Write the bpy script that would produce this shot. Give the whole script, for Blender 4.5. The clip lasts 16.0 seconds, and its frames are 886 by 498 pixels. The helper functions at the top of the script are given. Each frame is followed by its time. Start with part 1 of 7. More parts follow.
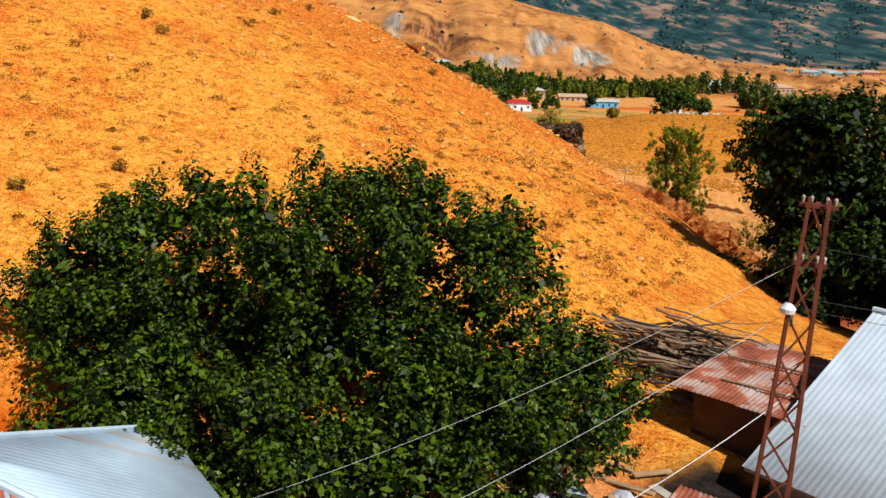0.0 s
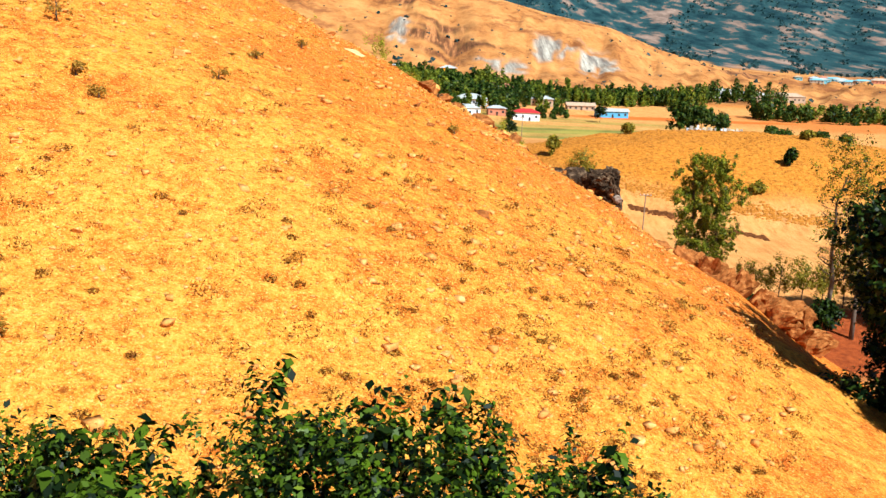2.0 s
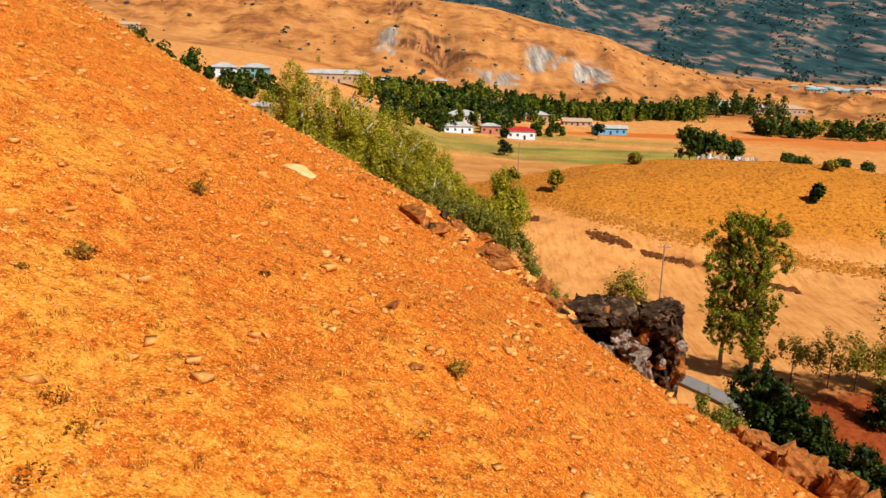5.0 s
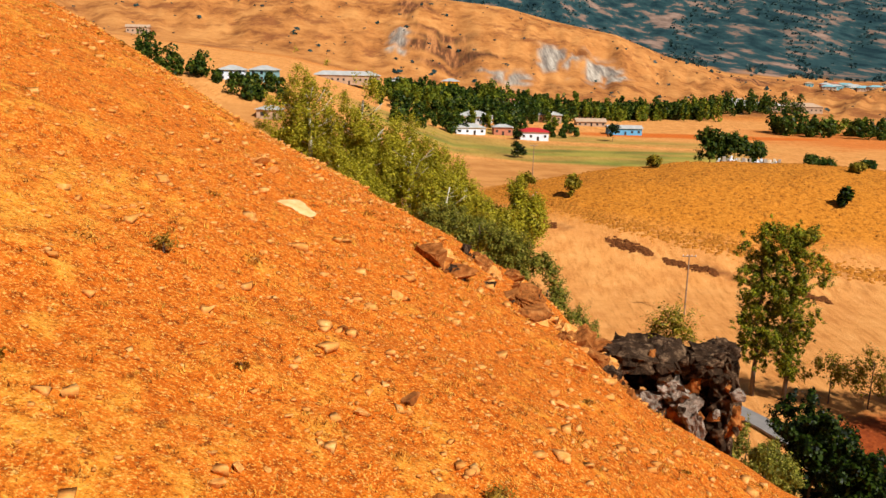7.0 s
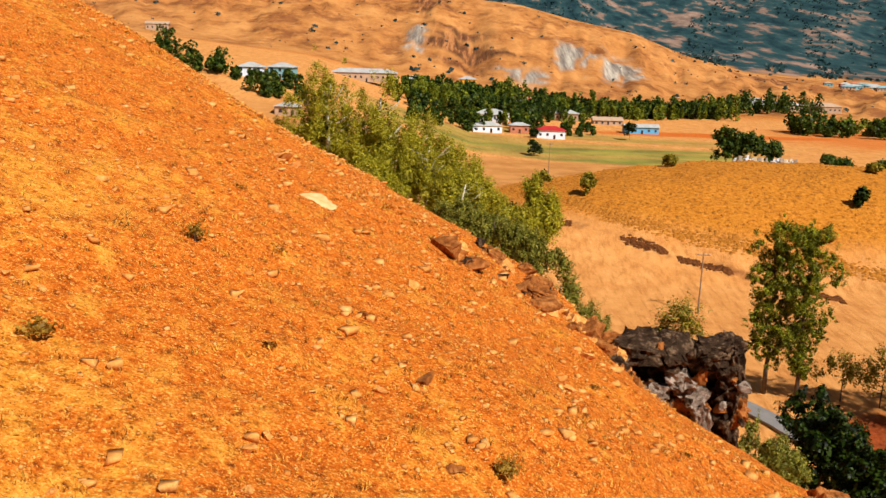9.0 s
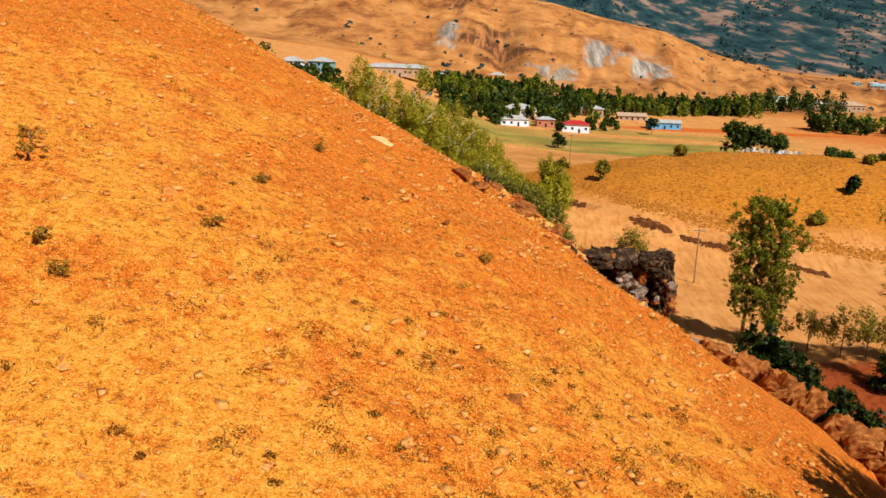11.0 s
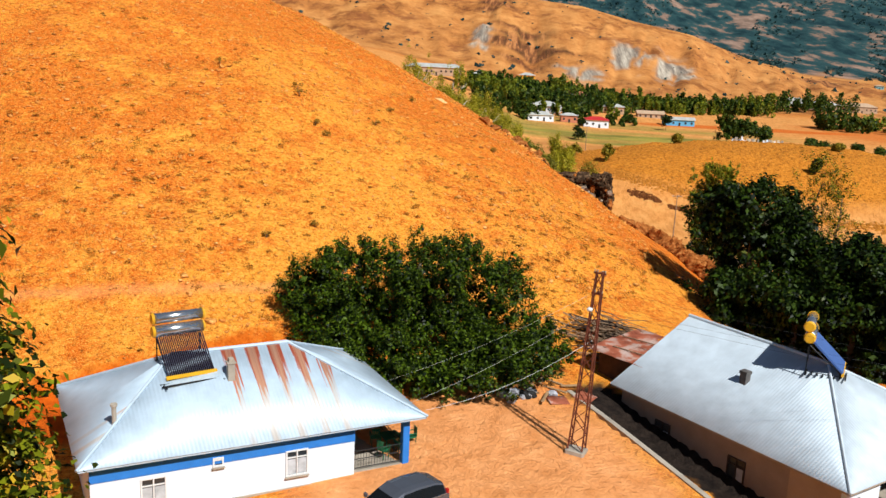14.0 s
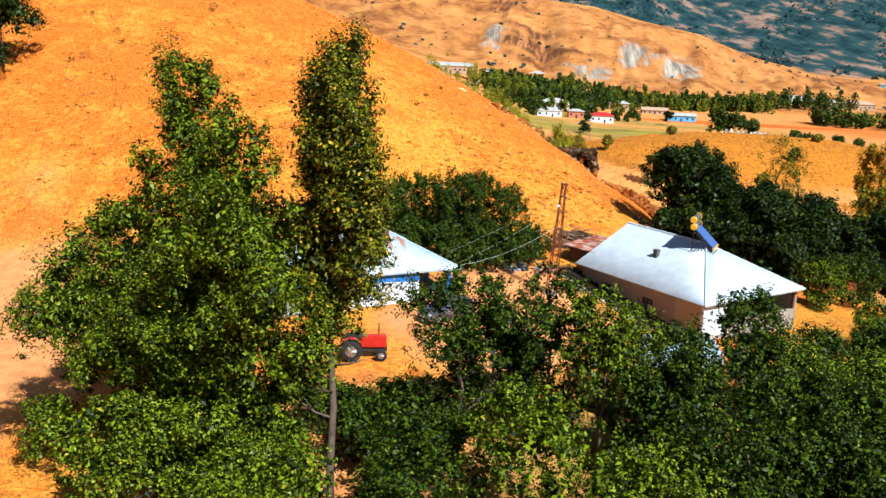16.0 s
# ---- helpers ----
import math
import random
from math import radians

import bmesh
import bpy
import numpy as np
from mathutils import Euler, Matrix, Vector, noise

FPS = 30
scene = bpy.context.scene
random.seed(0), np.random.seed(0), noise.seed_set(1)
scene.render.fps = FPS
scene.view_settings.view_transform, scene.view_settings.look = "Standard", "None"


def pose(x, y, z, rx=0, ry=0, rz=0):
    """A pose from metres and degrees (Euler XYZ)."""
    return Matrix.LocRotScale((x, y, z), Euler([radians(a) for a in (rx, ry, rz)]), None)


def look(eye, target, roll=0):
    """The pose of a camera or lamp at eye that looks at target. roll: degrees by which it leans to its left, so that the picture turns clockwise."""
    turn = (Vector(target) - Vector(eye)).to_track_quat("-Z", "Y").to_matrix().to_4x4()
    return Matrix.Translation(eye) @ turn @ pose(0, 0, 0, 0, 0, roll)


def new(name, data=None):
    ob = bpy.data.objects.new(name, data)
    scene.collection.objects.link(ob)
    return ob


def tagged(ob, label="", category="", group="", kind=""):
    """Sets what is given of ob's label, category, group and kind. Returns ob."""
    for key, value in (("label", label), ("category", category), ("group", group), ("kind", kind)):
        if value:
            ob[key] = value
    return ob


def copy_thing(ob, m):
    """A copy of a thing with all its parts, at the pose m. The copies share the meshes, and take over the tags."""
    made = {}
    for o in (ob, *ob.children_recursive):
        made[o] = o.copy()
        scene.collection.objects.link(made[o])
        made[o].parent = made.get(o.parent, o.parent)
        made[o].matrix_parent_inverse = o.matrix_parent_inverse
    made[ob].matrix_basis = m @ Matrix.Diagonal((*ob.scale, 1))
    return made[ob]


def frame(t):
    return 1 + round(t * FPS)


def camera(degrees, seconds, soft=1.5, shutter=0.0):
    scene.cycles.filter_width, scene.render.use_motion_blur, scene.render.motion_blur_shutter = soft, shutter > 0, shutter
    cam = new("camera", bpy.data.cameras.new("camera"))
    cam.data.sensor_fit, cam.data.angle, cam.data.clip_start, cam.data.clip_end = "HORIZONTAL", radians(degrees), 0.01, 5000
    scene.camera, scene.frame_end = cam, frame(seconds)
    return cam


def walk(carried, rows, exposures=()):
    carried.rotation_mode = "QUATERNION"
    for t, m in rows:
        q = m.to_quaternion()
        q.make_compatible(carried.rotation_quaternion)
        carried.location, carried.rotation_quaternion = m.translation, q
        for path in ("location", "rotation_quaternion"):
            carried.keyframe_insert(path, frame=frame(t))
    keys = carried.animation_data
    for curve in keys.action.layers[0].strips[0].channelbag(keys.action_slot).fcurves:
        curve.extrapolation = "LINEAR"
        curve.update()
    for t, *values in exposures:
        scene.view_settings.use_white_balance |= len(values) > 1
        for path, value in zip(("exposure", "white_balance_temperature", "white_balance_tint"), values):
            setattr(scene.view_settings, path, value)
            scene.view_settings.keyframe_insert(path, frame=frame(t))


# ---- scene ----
cam = camera(50.97, 16.0)
PATH = [
    (0.0, pose(0.140, 0.080, 11.528, 77.121, -1.620, 0.241)),
    (0.5, pose(-0.130, 2.784, 11.857, 77.236, -1.950, 0.500)),
    (1.0, pose(-0.512, 5.556, 12.200, 77.400, -2.084, 0.561)),
    (1.5, pose(-0.788, 9.090, 13.123, 77.227, -2.092, 0.408)),
    (2.0, pose(-0.898, 12.299, 13.729, 77.269, -2.039, 0.525)),
    (2.5, pose(-1.005, 16.212, 14.474, 77.313, -2.111, 0.638)),
    (3.0, pose(-1.087, 20.237, 15.288, 77.286, -2.061, 0.700)),
    (3.5, pose(-1.137, 23.941, 16.009, 77.347, -2.040, 0.773)),
    (3.6, pose(-1.157, 24.778, 16.194, 77.347, -2.040, 0.773)),
    (3.8, pose(-1.197, 26.452, 16.564, 77.691, -2.039, -0.294)),
    (4.0, pose(-1.237, 28.126, 16.934, 77.691, -2.039, -0.294)),
    (4.5, pose(-1.282, 31.752, 17.680, 77.653, -1.966, -0.197)),
    (7.0, pose(-1.846, 41.514, 18.390, 77.591, -1.371, 0.566)),
    (7.5, pose(-1.831, 41.691, 18.459, 77.515, -1.334, 0.797)),
    (8.0, pose(-1.838, 41.693, 18.507, 77.500, -1.428, 1.013)),
    (8.5, pose(-1.863, 41.536, 18.493, 77.482, -1.511, 1.260)),
    (11.0, pose(-0.401, 19.202, 18.769, 77.148, -2.061, 3.553)),
    (11.5, pose(0.123, 12.011, 18.840, 77.145, -2.095, 3.960)),
    (12.0, pose(0.634, 4.376, 18.985, 77.101, -2.204, 4.316)),
    (12.5, pose(1.122, -3.345, 19.063, 77.080, -2.318, 4.665)),
    (13.0, pose(1.647, -11.215, 19.203, 77.033, -2.385, 5.025)),
    (13.5, pose(2.125, -19.304, 19.315, 77.068, -2.476, 5.306)),
    (14.0, pose(2.647, -27.355, 19.401, 77.134, -2.488, 5.588)),
    (14.5, pose(3.053, -35.449, 19.546, 77.139, -2.443, 5.758)),
    (15.0, pose(3.518, -43.557, 19.646, 77.123, -2.170, 5.965)),
    (15.5, pose(4.011, -51.361, 19.719, 76.827, -2.374, 6.148)),
    (16.0, pose(4.285, -57.658, 19.954, 77.043, -2.488, 6.302)),
]
EXPOSURES = [(0.0, 0.20, 6400, 8), (0.6, 0.35, 6200, 6), (1.0, 0.58, 5900, 2), (1.5, 0.78, 5800, 1), (2.0, 0.80, 5750, 2), (2.5, 0.60, 6000, 4), (3.0, 0.38, 6300, 8), (4.0, 0.22, 6800, 13), (8.5, 0.24, 6850, 13), (12.5, 0.08, 6700, 12), (14.0, 0.20, 6400, 8), (15.0, 0.12, 6200, 8), (15.5, 0.45, 6150, 8), (16.0, 0.62, 6000, 7)]
walk(cam, PATH, EXPOSURES)

# ---- light: a high afternoon sun from behind the camera's right shoulder ----
SUN_AZ, SUN_EL = math.atan2(0.65, -0.76), radians(47)
world = bpy.data.worlds.new("sky")
scene.world = world
world.use_nodes = True
wn = world.node_tree
sky = wn.nodes.new("ShaderNodeTexSky")
sky.sky_type, sky.sun_disc = "NISHITA", False
sky.sun_elevation, sky.sun_rotation = SUN_EL, SUN_AZ
sky.air_density, sky.dust_density = 1.0, 0.6
wn.nodes["Background"].inputs["Strength"].default_value = 0.04
wn.links.new(sky.outputs["Color"], wn.nodes["Background"].inputs["Color"])
lamp = bpy.data.lights.new("sun", "SUN")
lamp.energy, lamp.angle, lamp.color = 5.0, radians(0.53), (1.0, 0.985, 0.95)
sun = new("sun", lamp)
sun.matrix_world = look((40, -60, 90), (40 - math.sin(SUN_AZ) * math.cos(SUN_EL), -60 - math.cos(SUN_AZ) * math.cos(SUN_EL), 90 - math.sin(SUN_EL)))

# ---- materials ----
class Nodes:
    def __init__(self, name):
        self.mat = bpy.data.materials.new(name)
        self.mat.use_nodes = True
        self.t = self.mat.node_tree
        self.bsdf = self.t.nodes["Principled BSDF"]

    def add(self, kind, **sets):
        n = self.t.nodes.new(kind)
        for k, v in sets.items():
            n.inputs[k].default_value = v
        return n

    def link(self, a, b):
        self.t.links.new(a, b)

    def coords(self, which="Object", scale=(1, 1, 1)):
        c = self.add("ShaderNodeTexCoord")
        m = self.add("ShaderNodeMapping")
        m.inputs["Scale"].default_value = scale
        self.link(c.outputs[which], m.inputs["Vector"])
        return m.outputs["Vector"]

    def noise(self, vec, scale, detail=4.0, rough=0.55):
        n = self.add("ShaderNodeTexNoise", Scale=scale, Detail=detail, Roughness=rough)
        self.link(vec, n.inputs["Vector"])
        return n.outputs["Fac"]

    def ramp(self, fac, stops):
        r = self.add("ShaderNodeValToRGB")
        e = r.color_ramp.elements
        while len(e) < len(stops):
            e.new(0.5)
        for el, (p, c) in zip(e, stops):
            el.position, el.color = p, (*c, 1) if len(c) == 3 else c
        self.link(fac, r.inputs["Fac"])
        return r.outputs["Color"]

    def mix(self, fac, a, b, blend="MIX"):
        m = self.t.nodes.new("ShaderNodeMix")
        m.data_type, m.blend_type = "RGBA", blend
        for v, i in ((fac, 0), (a, 6), (b, 7)):
            if isinstance(v, (int, float)):
                m.inputs[i].default_value = v
            elif isinstance(v, tuple):
                m.inputs[i].default_value = (*v, 1)
            else:
                self.link(v, m.inputs[i])
        return m.outputs[2]

    def math(self, op, a, b=0.0, clamp=False):
        m = self.t.nodes.new("ShaderNodeMath")
        m.operation, m.use_clamp = op, clamp
        for v, i in ((a, 0), (b, 1)):
            if isinstance(v, (int, float)):
                m.inputs[i].default_value = v
            else:
                self.link(v, m.inputs[i])
        return m.outputs[0]

    def attr(self, name):
        a = self.add("ShaderNodeAttribute")
        a.attribute_name = name
        return a

    def bump(self, height, strength=0.5, distance=0.05):
        b = self.add("ShaderNodeBump", Strength=strength, Distance=distance)
        self.link(height, b.inputs["Height"])
        self.link(b.outputs["Normal"], self.bsdf.inputs["Normal"])

    def done(self, color, rough=0.8, metal=0.0, spec=0.3):
        if isinstance(color, tuple):
            self.bsdf.inputs["Base Color"].default_value = (*color, 1)
        else:
            self.link(color, self.bsdf.inputs["Base Color"])
        if isinstance(rough, (int, float)):
            self.bsdf.inputs["Roughness"].default_value = rough
        else:
            self.link(rough, self.bsdf.inputs["Roughness"])
        self.bsdf.inputs["Metallic"].default_value = metal
        self.bsdf.inputs["Specular IOR Level"].default_value = spec
        return self.mat


def rough_paint(name, col, var=0.25, scale=2.0, rough=0.75, metal=0.0, spec=0.3, bump=0.15):
    """A painted, plastered or metal surface with two scales of wear."""
    n = Nodes(name)
    v = n.coords()
    big, fine = n.noise(v, scale, 5), n.noise(v, scale * 14, 3)
    dark = tuple(c * (1 - var) for c in col)
    lite = tuple(min(1, c * (1 + var * 0.45)) for c in col)
    c = n.ramp(big, [(0.3, dark), (0.7, lite)])
    c = n.mix(n.math("MULTIPLY", fine, 0.35), c, tuple(x * 0.6 for x in col))
    n.bump(fine, bump, 0.02)
    return n.done(c, rough, metal, spec)


def foliage(name, deep, lit, dry, dry_share=0.05, through_light=0.15, gloss=0.12):
    """Leaves: each its own tone, deep ones painted as crown shade, some dry, light passing through."""
    n = Nodes(name)
    g = n.add("ShaderNodeNewGeometry")
    r = g.outputs["Random Per Island"]
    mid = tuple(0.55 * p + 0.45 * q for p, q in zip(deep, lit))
    # deep to lit: shaded gaps and sunlit leaves both set by colour
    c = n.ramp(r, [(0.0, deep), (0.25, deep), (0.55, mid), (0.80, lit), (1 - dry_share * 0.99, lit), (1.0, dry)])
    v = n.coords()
    # broad blotches darken the crown further, in colour
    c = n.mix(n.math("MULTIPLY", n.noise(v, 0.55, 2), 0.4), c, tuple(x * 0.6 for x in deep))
    mat = n.done(c, 0.45, 0, gloss)
    tr = n.add("ShaderNodeBsdfTranslucent")
    n.link(c, tr.inputs["Color"])
    mx = n.add("ShaderNodeMixShader", Fac=through_light)
    n.link(n.bsdf.outputs[0], mx.inputs[1])
    n.link(tr.outputs[0], mx.inputs[2])
    n.link(mx.outputs[0], n.t.nodes["Material Output"].inputs["Surface"])
    return mat


def ground_material():
    """Dry hill soil with straw, stones and scrub; the zones come from the plan's attributes."""
    n = Nodes("dry_ground")
    v = n.coords()
    big, mid, fine = n.noise(v, 0.045, 5), n.noise(v, 0.30, 6, 0.65), n.noise(v, 3.2, 6, 0.7)
    patch = n.noise(v, 1.25, 5, 0.7)
    soil = n.ramp(fine, [(0.34, (0.16, 0.028, 0.003)), (0.45, (0.56, 0.108, 0.006)), (0.7, (0.78, 0.200, 0.016))])
    straw = n.ramp(fine, [(0.30, (0.24, 0.076, 0.006)), (0.46, (0.76, 0.265, 0.022)), (0.70, (0.92, 0.46, 0.070))])
    s = n.math("ADD", n.math("MULTIPLY", big, 0.35), n.math("ADD", n.math("MULTIPLY", mid, 0.45), n.math("MULTIPLY", patch, 0.45)))
    s = n.math("ADD", s, n.math("MULTIPLY", n.attr("straw").outputs["Fac"], 0.11))
    hill = n.mix(n.ramp(s, [(0.645, (0, 0, 0)), (0.75, (0.9, 0.9, 0.9))]), soil, straw)
    speck = n.noise(v, 1.9, 5, 0.75)
    pebble = n.noise(v, 7.0, 4, 0.75)
    hill = n.mix(n.ramp(pebble, [(0.60, (0, 0, 0)), (0.635, (0.9, 0.9, 0.9))]), hill, (0.17, 0.036, 0.005))
    hill = n.mix(n.ramp(pebble, [(0.36, (0.9, 0.9, 0.9)), (0.395, (0, 0, 0))]), hill, (0.90, 0.50, 0.13))
    hill = n.mix(n.ramp(speck, [(0.61, (0, 0, 0)), (0.66, (0.75, 0.75, 0.75))]), hill, (0.24, 0.055, 0.006))
    grit = n.noise(v, 15.0, 3, 0.7)
    hill = n.mix(n.ramp(grit, [(0.36, (0.5, 0.5, 0.5)), (0.43, (0, 0, 0))]), hill, (0.26, 0.058, 0.005))
    hill = n.mix(n.ramp(grit, [(0.54, (0, 0, 0)), (0.63, (0.75, 0.75, 0.75))]), hill, (0.96, 0.47, 0.09))
    dirt = n.ramp(n.noise(v, 0.9, 6, 0.65), [(0.3, (0.64, 0.235, 0.070)), (0.6, (0.82, 0.350, 0.130)), (0.8, (0.90, 0.44, 0.19))])
    col = n.mix(n.attr("dirt").outputs["Fac"], hill, dirt)
    red = n.ramp(n.noise(v, 1.6, 6, 0.6), [(0.3, (0.40, 0.062, 0.003)), (0.65, (0.66, 0.125, 0.006))])
    dom = n.ramp(n.noise(v, 0.16, 7, 0.72), [(0.30, (0.52, 0.200, 0.052)), (0.5, (0.64, 0.275, 0.075)), (0.70, (0.72, 0.340, 0.105))])
    rows = n.noise(n.coords("Object", (0.9, 0.12, 1.0)), 1.0, 6, 0.7)
    dom = n.mix(n.ramp(rows, [(0.35, (0.6, 0.6, 0.6)), (0.5, (0, 0, 0))]), dom, (0.40, 0.140, 0.030))
    dom = n.mix(n.ramp(rows, [(0.54, (0, 0, 0)), (0.68, (0.6, 0.6, 0.6))]), dom, (0.76, 0.38, 0.13))
    col = n.mix(n.attr("field").outputs["Fac"], col, dom)
    mound = n.ramp(n.noise(v, 1.1, 8, 0.85), [(0.40, (0.15, 0.046, 0.007)), (0.47, (0.48, 0.160, 0.014)), (0.65, (0.66, 0.275, 0.038))])
    col = n.mix(n.attr("mound").outputs["Fac"], col, mound)
    strip = n.ramp(n.noise(v, 0.12, 5), [(0.35, (0.44, 0.175, 0.045)), (0.65, (0.58, 0.26, 0.075))])
    col = n.mix(n.attr("strip").outputs["Fac"], col, strip)
    col = n.mix(n.attr("red").outputs["Fac"], col, red)
    plot = n.ramp(n.noise(v, 1.2, 6, 0.65), [(0.35, (0.20, 0.036, 0.008)), (0.65, (0.36, 0.075, 0.016))])
    col = n.mix(n.attr("plot").outputs["Fac"], col, plot)
    scar = n.ramp(n.noise(v, 0.8, 5, 0.7), [(0.35, (0.10, 0.035, 0.010)), (0.65, (0.30, 0.105, 0.030))])
    col = n.mix(n.attr("scar").outputs["Fac"], col, scar)
    # shade beside the grey house, painted near black into the ground
    ditch_shade = n.ramp(n.noise(v, 2.2, 5, 0.7), [(0.35, (0.010, 0.007, 0.006)), (0.7, (0.035, 0.024, 0.018))])
    col = n.mix(n.attr("ditch_shade").outputs["Fac"], col, ditch_shade)
    green = n.ramp(n.noise(v, 0.06, 5), [(0.35, (0.10, 0.14, 0.025)), (0.65, (0.30, 0.28, 0.05))])
    col = n.mix(n.attr("green").outputs["Fac"], col, green)
    farc = n.ramp(n.noise(n.coords("Object", (1.0, 0.45, 1.0)), 0.026, 10, 0.74), [(0.36, (0.20, 0.066, 0.018)), (0.47, (0.44, 0.172, 0.045)), (0.66, (0.62, 0.285, 0.085))])
    lie = n.noise(n.coords("Object", (0.016, 0.005, 0.060)), 1.0, 8, 0.72)
    farc = n.mix(n.ramp(lie, [(0.38, (0.8, 0.8, 0.8)), (0.46, (0, 0, 0))]), farc, (0.22, 0.070, 0.022))
    farc = n.mix(n.ramp(lie, [(0.54, (0, 0, 0)), (0.66, (0.6, 0.6, 0.6))]), farc, (0.66, 0.32, 0.10))
    col = n.mix(n.attr("far").outputs["Fac"], col, farc)
    wash = n.noise(n.coords("Object", (0.16, 0.010, 0.05)), 1.0, 6, 0.7)
    gul = n.ramp(wash, [(0.42, (0.030, 0.012, 0.008)), (0.52, (0.15, 0.050, 0.022)), (0.60, (0.42, 0.17, 0.06))])
    col = n.mix(n.attr("gullied").outputs["Fac"], col, gul)
    pale = n.ramp(wash, [(0.36, (0.15, 0.120, 0.100)), (0.50, (0.30, 0.250, 0.195)), (0.64, (0.52, 0.45, 0.36))])
    col = n.mix(n.attr("pale").outputs["Fac"], col, pale)
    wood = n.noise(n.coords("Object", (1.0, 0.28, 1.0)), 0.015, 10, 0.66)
    # forest and bare patches, with distance haze put in as a blue tint
    hazy_mtn = n.ramp(wood, [(0.38, (0.006, 0.024, 0.030)), (0.52, (0.026, 0.066, 0.068)), (0.56, (0.18, 0.115, 0.085)), (0.68, (0.34, 0.225, 0.165))])
    col = n.mix(n.attr("scrub").outputs["Fac"], col, hazy_mtn)
    relief = n.math("ADD", n.math("MULTIPLY", pebble, 0.30), n.math("MULTIPLY", grit, 0.10))
    n.bump(n.math("ADD", relief, n.math("ADD", fine, n.math("ADD", n.math("MULTIPLY", mid, 1.5), n.math("MULTIPLY", patch, 1.3)))), 1.0, 0.16)
    return n.done(col, 0.95, 0, 0.1)


M_GROUND = ground_material()

# ---- small builders ----
class Shape:
    """Collects vertices and faces of one part."""
    def __init__(self):
        self.v, self.f = [], []

    def quad(self, *pts):
        k = len(self.v)
        self.v += [tuple(p) for p in pts]
        self.f.append(tuple(range(k, k + len(pts))))
        return self

    def box(self, c, s, rz=0.0, m=None, bevel=0.0):
        """A block with chamfered upright edges where bevel is given."""
        k = len(self.v)
        hx, hy, hz = s[0] / 2, s[1] / 2, s[2] / 2
        b = min(bevel, hx * 0.9, hy * 0.9)
        if b > 0:
            ring = [(-hx + b, -hy), (hx - b, -hy), (hx, -hy + b), (hx, hy - b), (hx - b, hy), (-hx + b, hy), (-hx, hy - b), (-hx, -hy + b)]
        else:
            ring = [(-hx, -hy), (hx, -hy), (hx, hy), (-hx, hy)]
        ca, sa = math.cos(rz), math.sin(rz)
        n = len(ring)
        for z in (-hz, hz):
            for x, y in ring:
                p = Vector((c[0] + ca * x - sa * y, c[1] + sa * x + ca * y, c[2] + z))
                self.v.append(tuple(m @ p if m else p))
        self.f += [tuple(range(k + n - 1, k - 1, -1)), tuple(range(k + n, k + 2 * n))]
        self.f += [(k + i, k + (i + 1) % n, k + n + (i + 1) % n, k + n + i) for i in range(n)]
        return self

    def rod(self, a, b, r0, r1=None, n=6, cap=True):
        """A tapered round bar from a to b."""
        r1 = r0 if r1 is None else r1
        a, b = Vector(a), Vector(b)
        d = (b - a)
        if d.length < 1e-6:
            return self
        d.normalize()
        s = d.orthogonal().normalized()
        t = d.cross(s)
        k = len(self.v)
        for p, r in ((a, r0), (b, r1)):
            for i in range(n):
                w = 2 * math.pi * i / n
                self.v.append(tuple(p + (s * math.cos(w) + t * math.sin(w)) * r))
        self.f += [(k + i, k + (i + 1) % n, k + n + (i + 1) % n, k + n + i) for i in range(n)]
        if cap:
            self.f += [tuple(range(k + n - 1, k - 1, -1)), tuple(range(k + n, k + 2 * n))]
        return self

    def line(self, pts, r, n=5, r1=None):
        """A round bar that bends along a row of points."""
        r1 = r if r1 is None else r1
        pts = [Vector(p) for p in pts]
        k, m = len(self.v), len(pts)
        side = None
        for i, p in enumerate(pts):
            t = (pts[min(i + 1, m - 1)] - pts[max(i - 1, 0)])
            t = t.normalized() if t.length > 1e-6 else Vector((0, 0, 1))
            side = t.orthogonal() if side is None else side - t * side.dot(t)
            side = side.normalized() if side.length > 1e-6 else t.orthogonal().normalized()
            up = t.cross(side)
            q = r + (r1 - r) * i / (m - 1)
            for j in range(n):
                w = 2 * math.pi * j / n
                self.v.append(tuple(p + (side * math.cos(w) + up * math.sin(w)) * q))
        for i in range(m - 1):
            for j in range(n):
                a, b = k + i * n + j, k + i * n + (j + 1) % n
                self.f.append((a, b, b + n, a + n))
        self.f += [tuple(range(k + n - 1, k - 1, -1)), tuple(range(k + (m - 1) * n, k + m * n))]
        return self


def mesh_object(name, verts, faces, mat, smooth=False):
    me = bpy.data.meshes.new(name)
    me.from_pydata(verts, [], faces)
    me.update()
    if mat:
        me.materials.append(mat)
    if smooth:
        me.polygons.foreach_set("use_smooth", [True] * len(me.polygons))
    return new(name, me)


def part(name, shape, mat, parent, label="", smooth=False):
    ob = mesh_object(name, shape.v, shape.f, mat, smooth)
    ob.parent = parent
    if label:
        tagged(ob, label)
    return ob


def share(name, data, parent, m=None):
    """One more piece on the same mesh data."""
    ob = new(name, data)
    ob.parent = parent
    if m is not None:
        ob.matrix_local = m
    return ob


def thing(name, m, label, category, group="", kind=""):
    ob = new(name)
    ob.empty_display_size = 0.2
    ob.matrix_world = m
    return tagged(ob, label, category, group, kind)


def soup(name, v, f, mat, label="", category="", kind="", group=""):
    """A top-level mesh from arrays of corners and equal-sized faces."""
    me = array_mesh(name, v, f, mat)
    ob = new(name, me)
    return tagged(ob, label, category, group, kind)


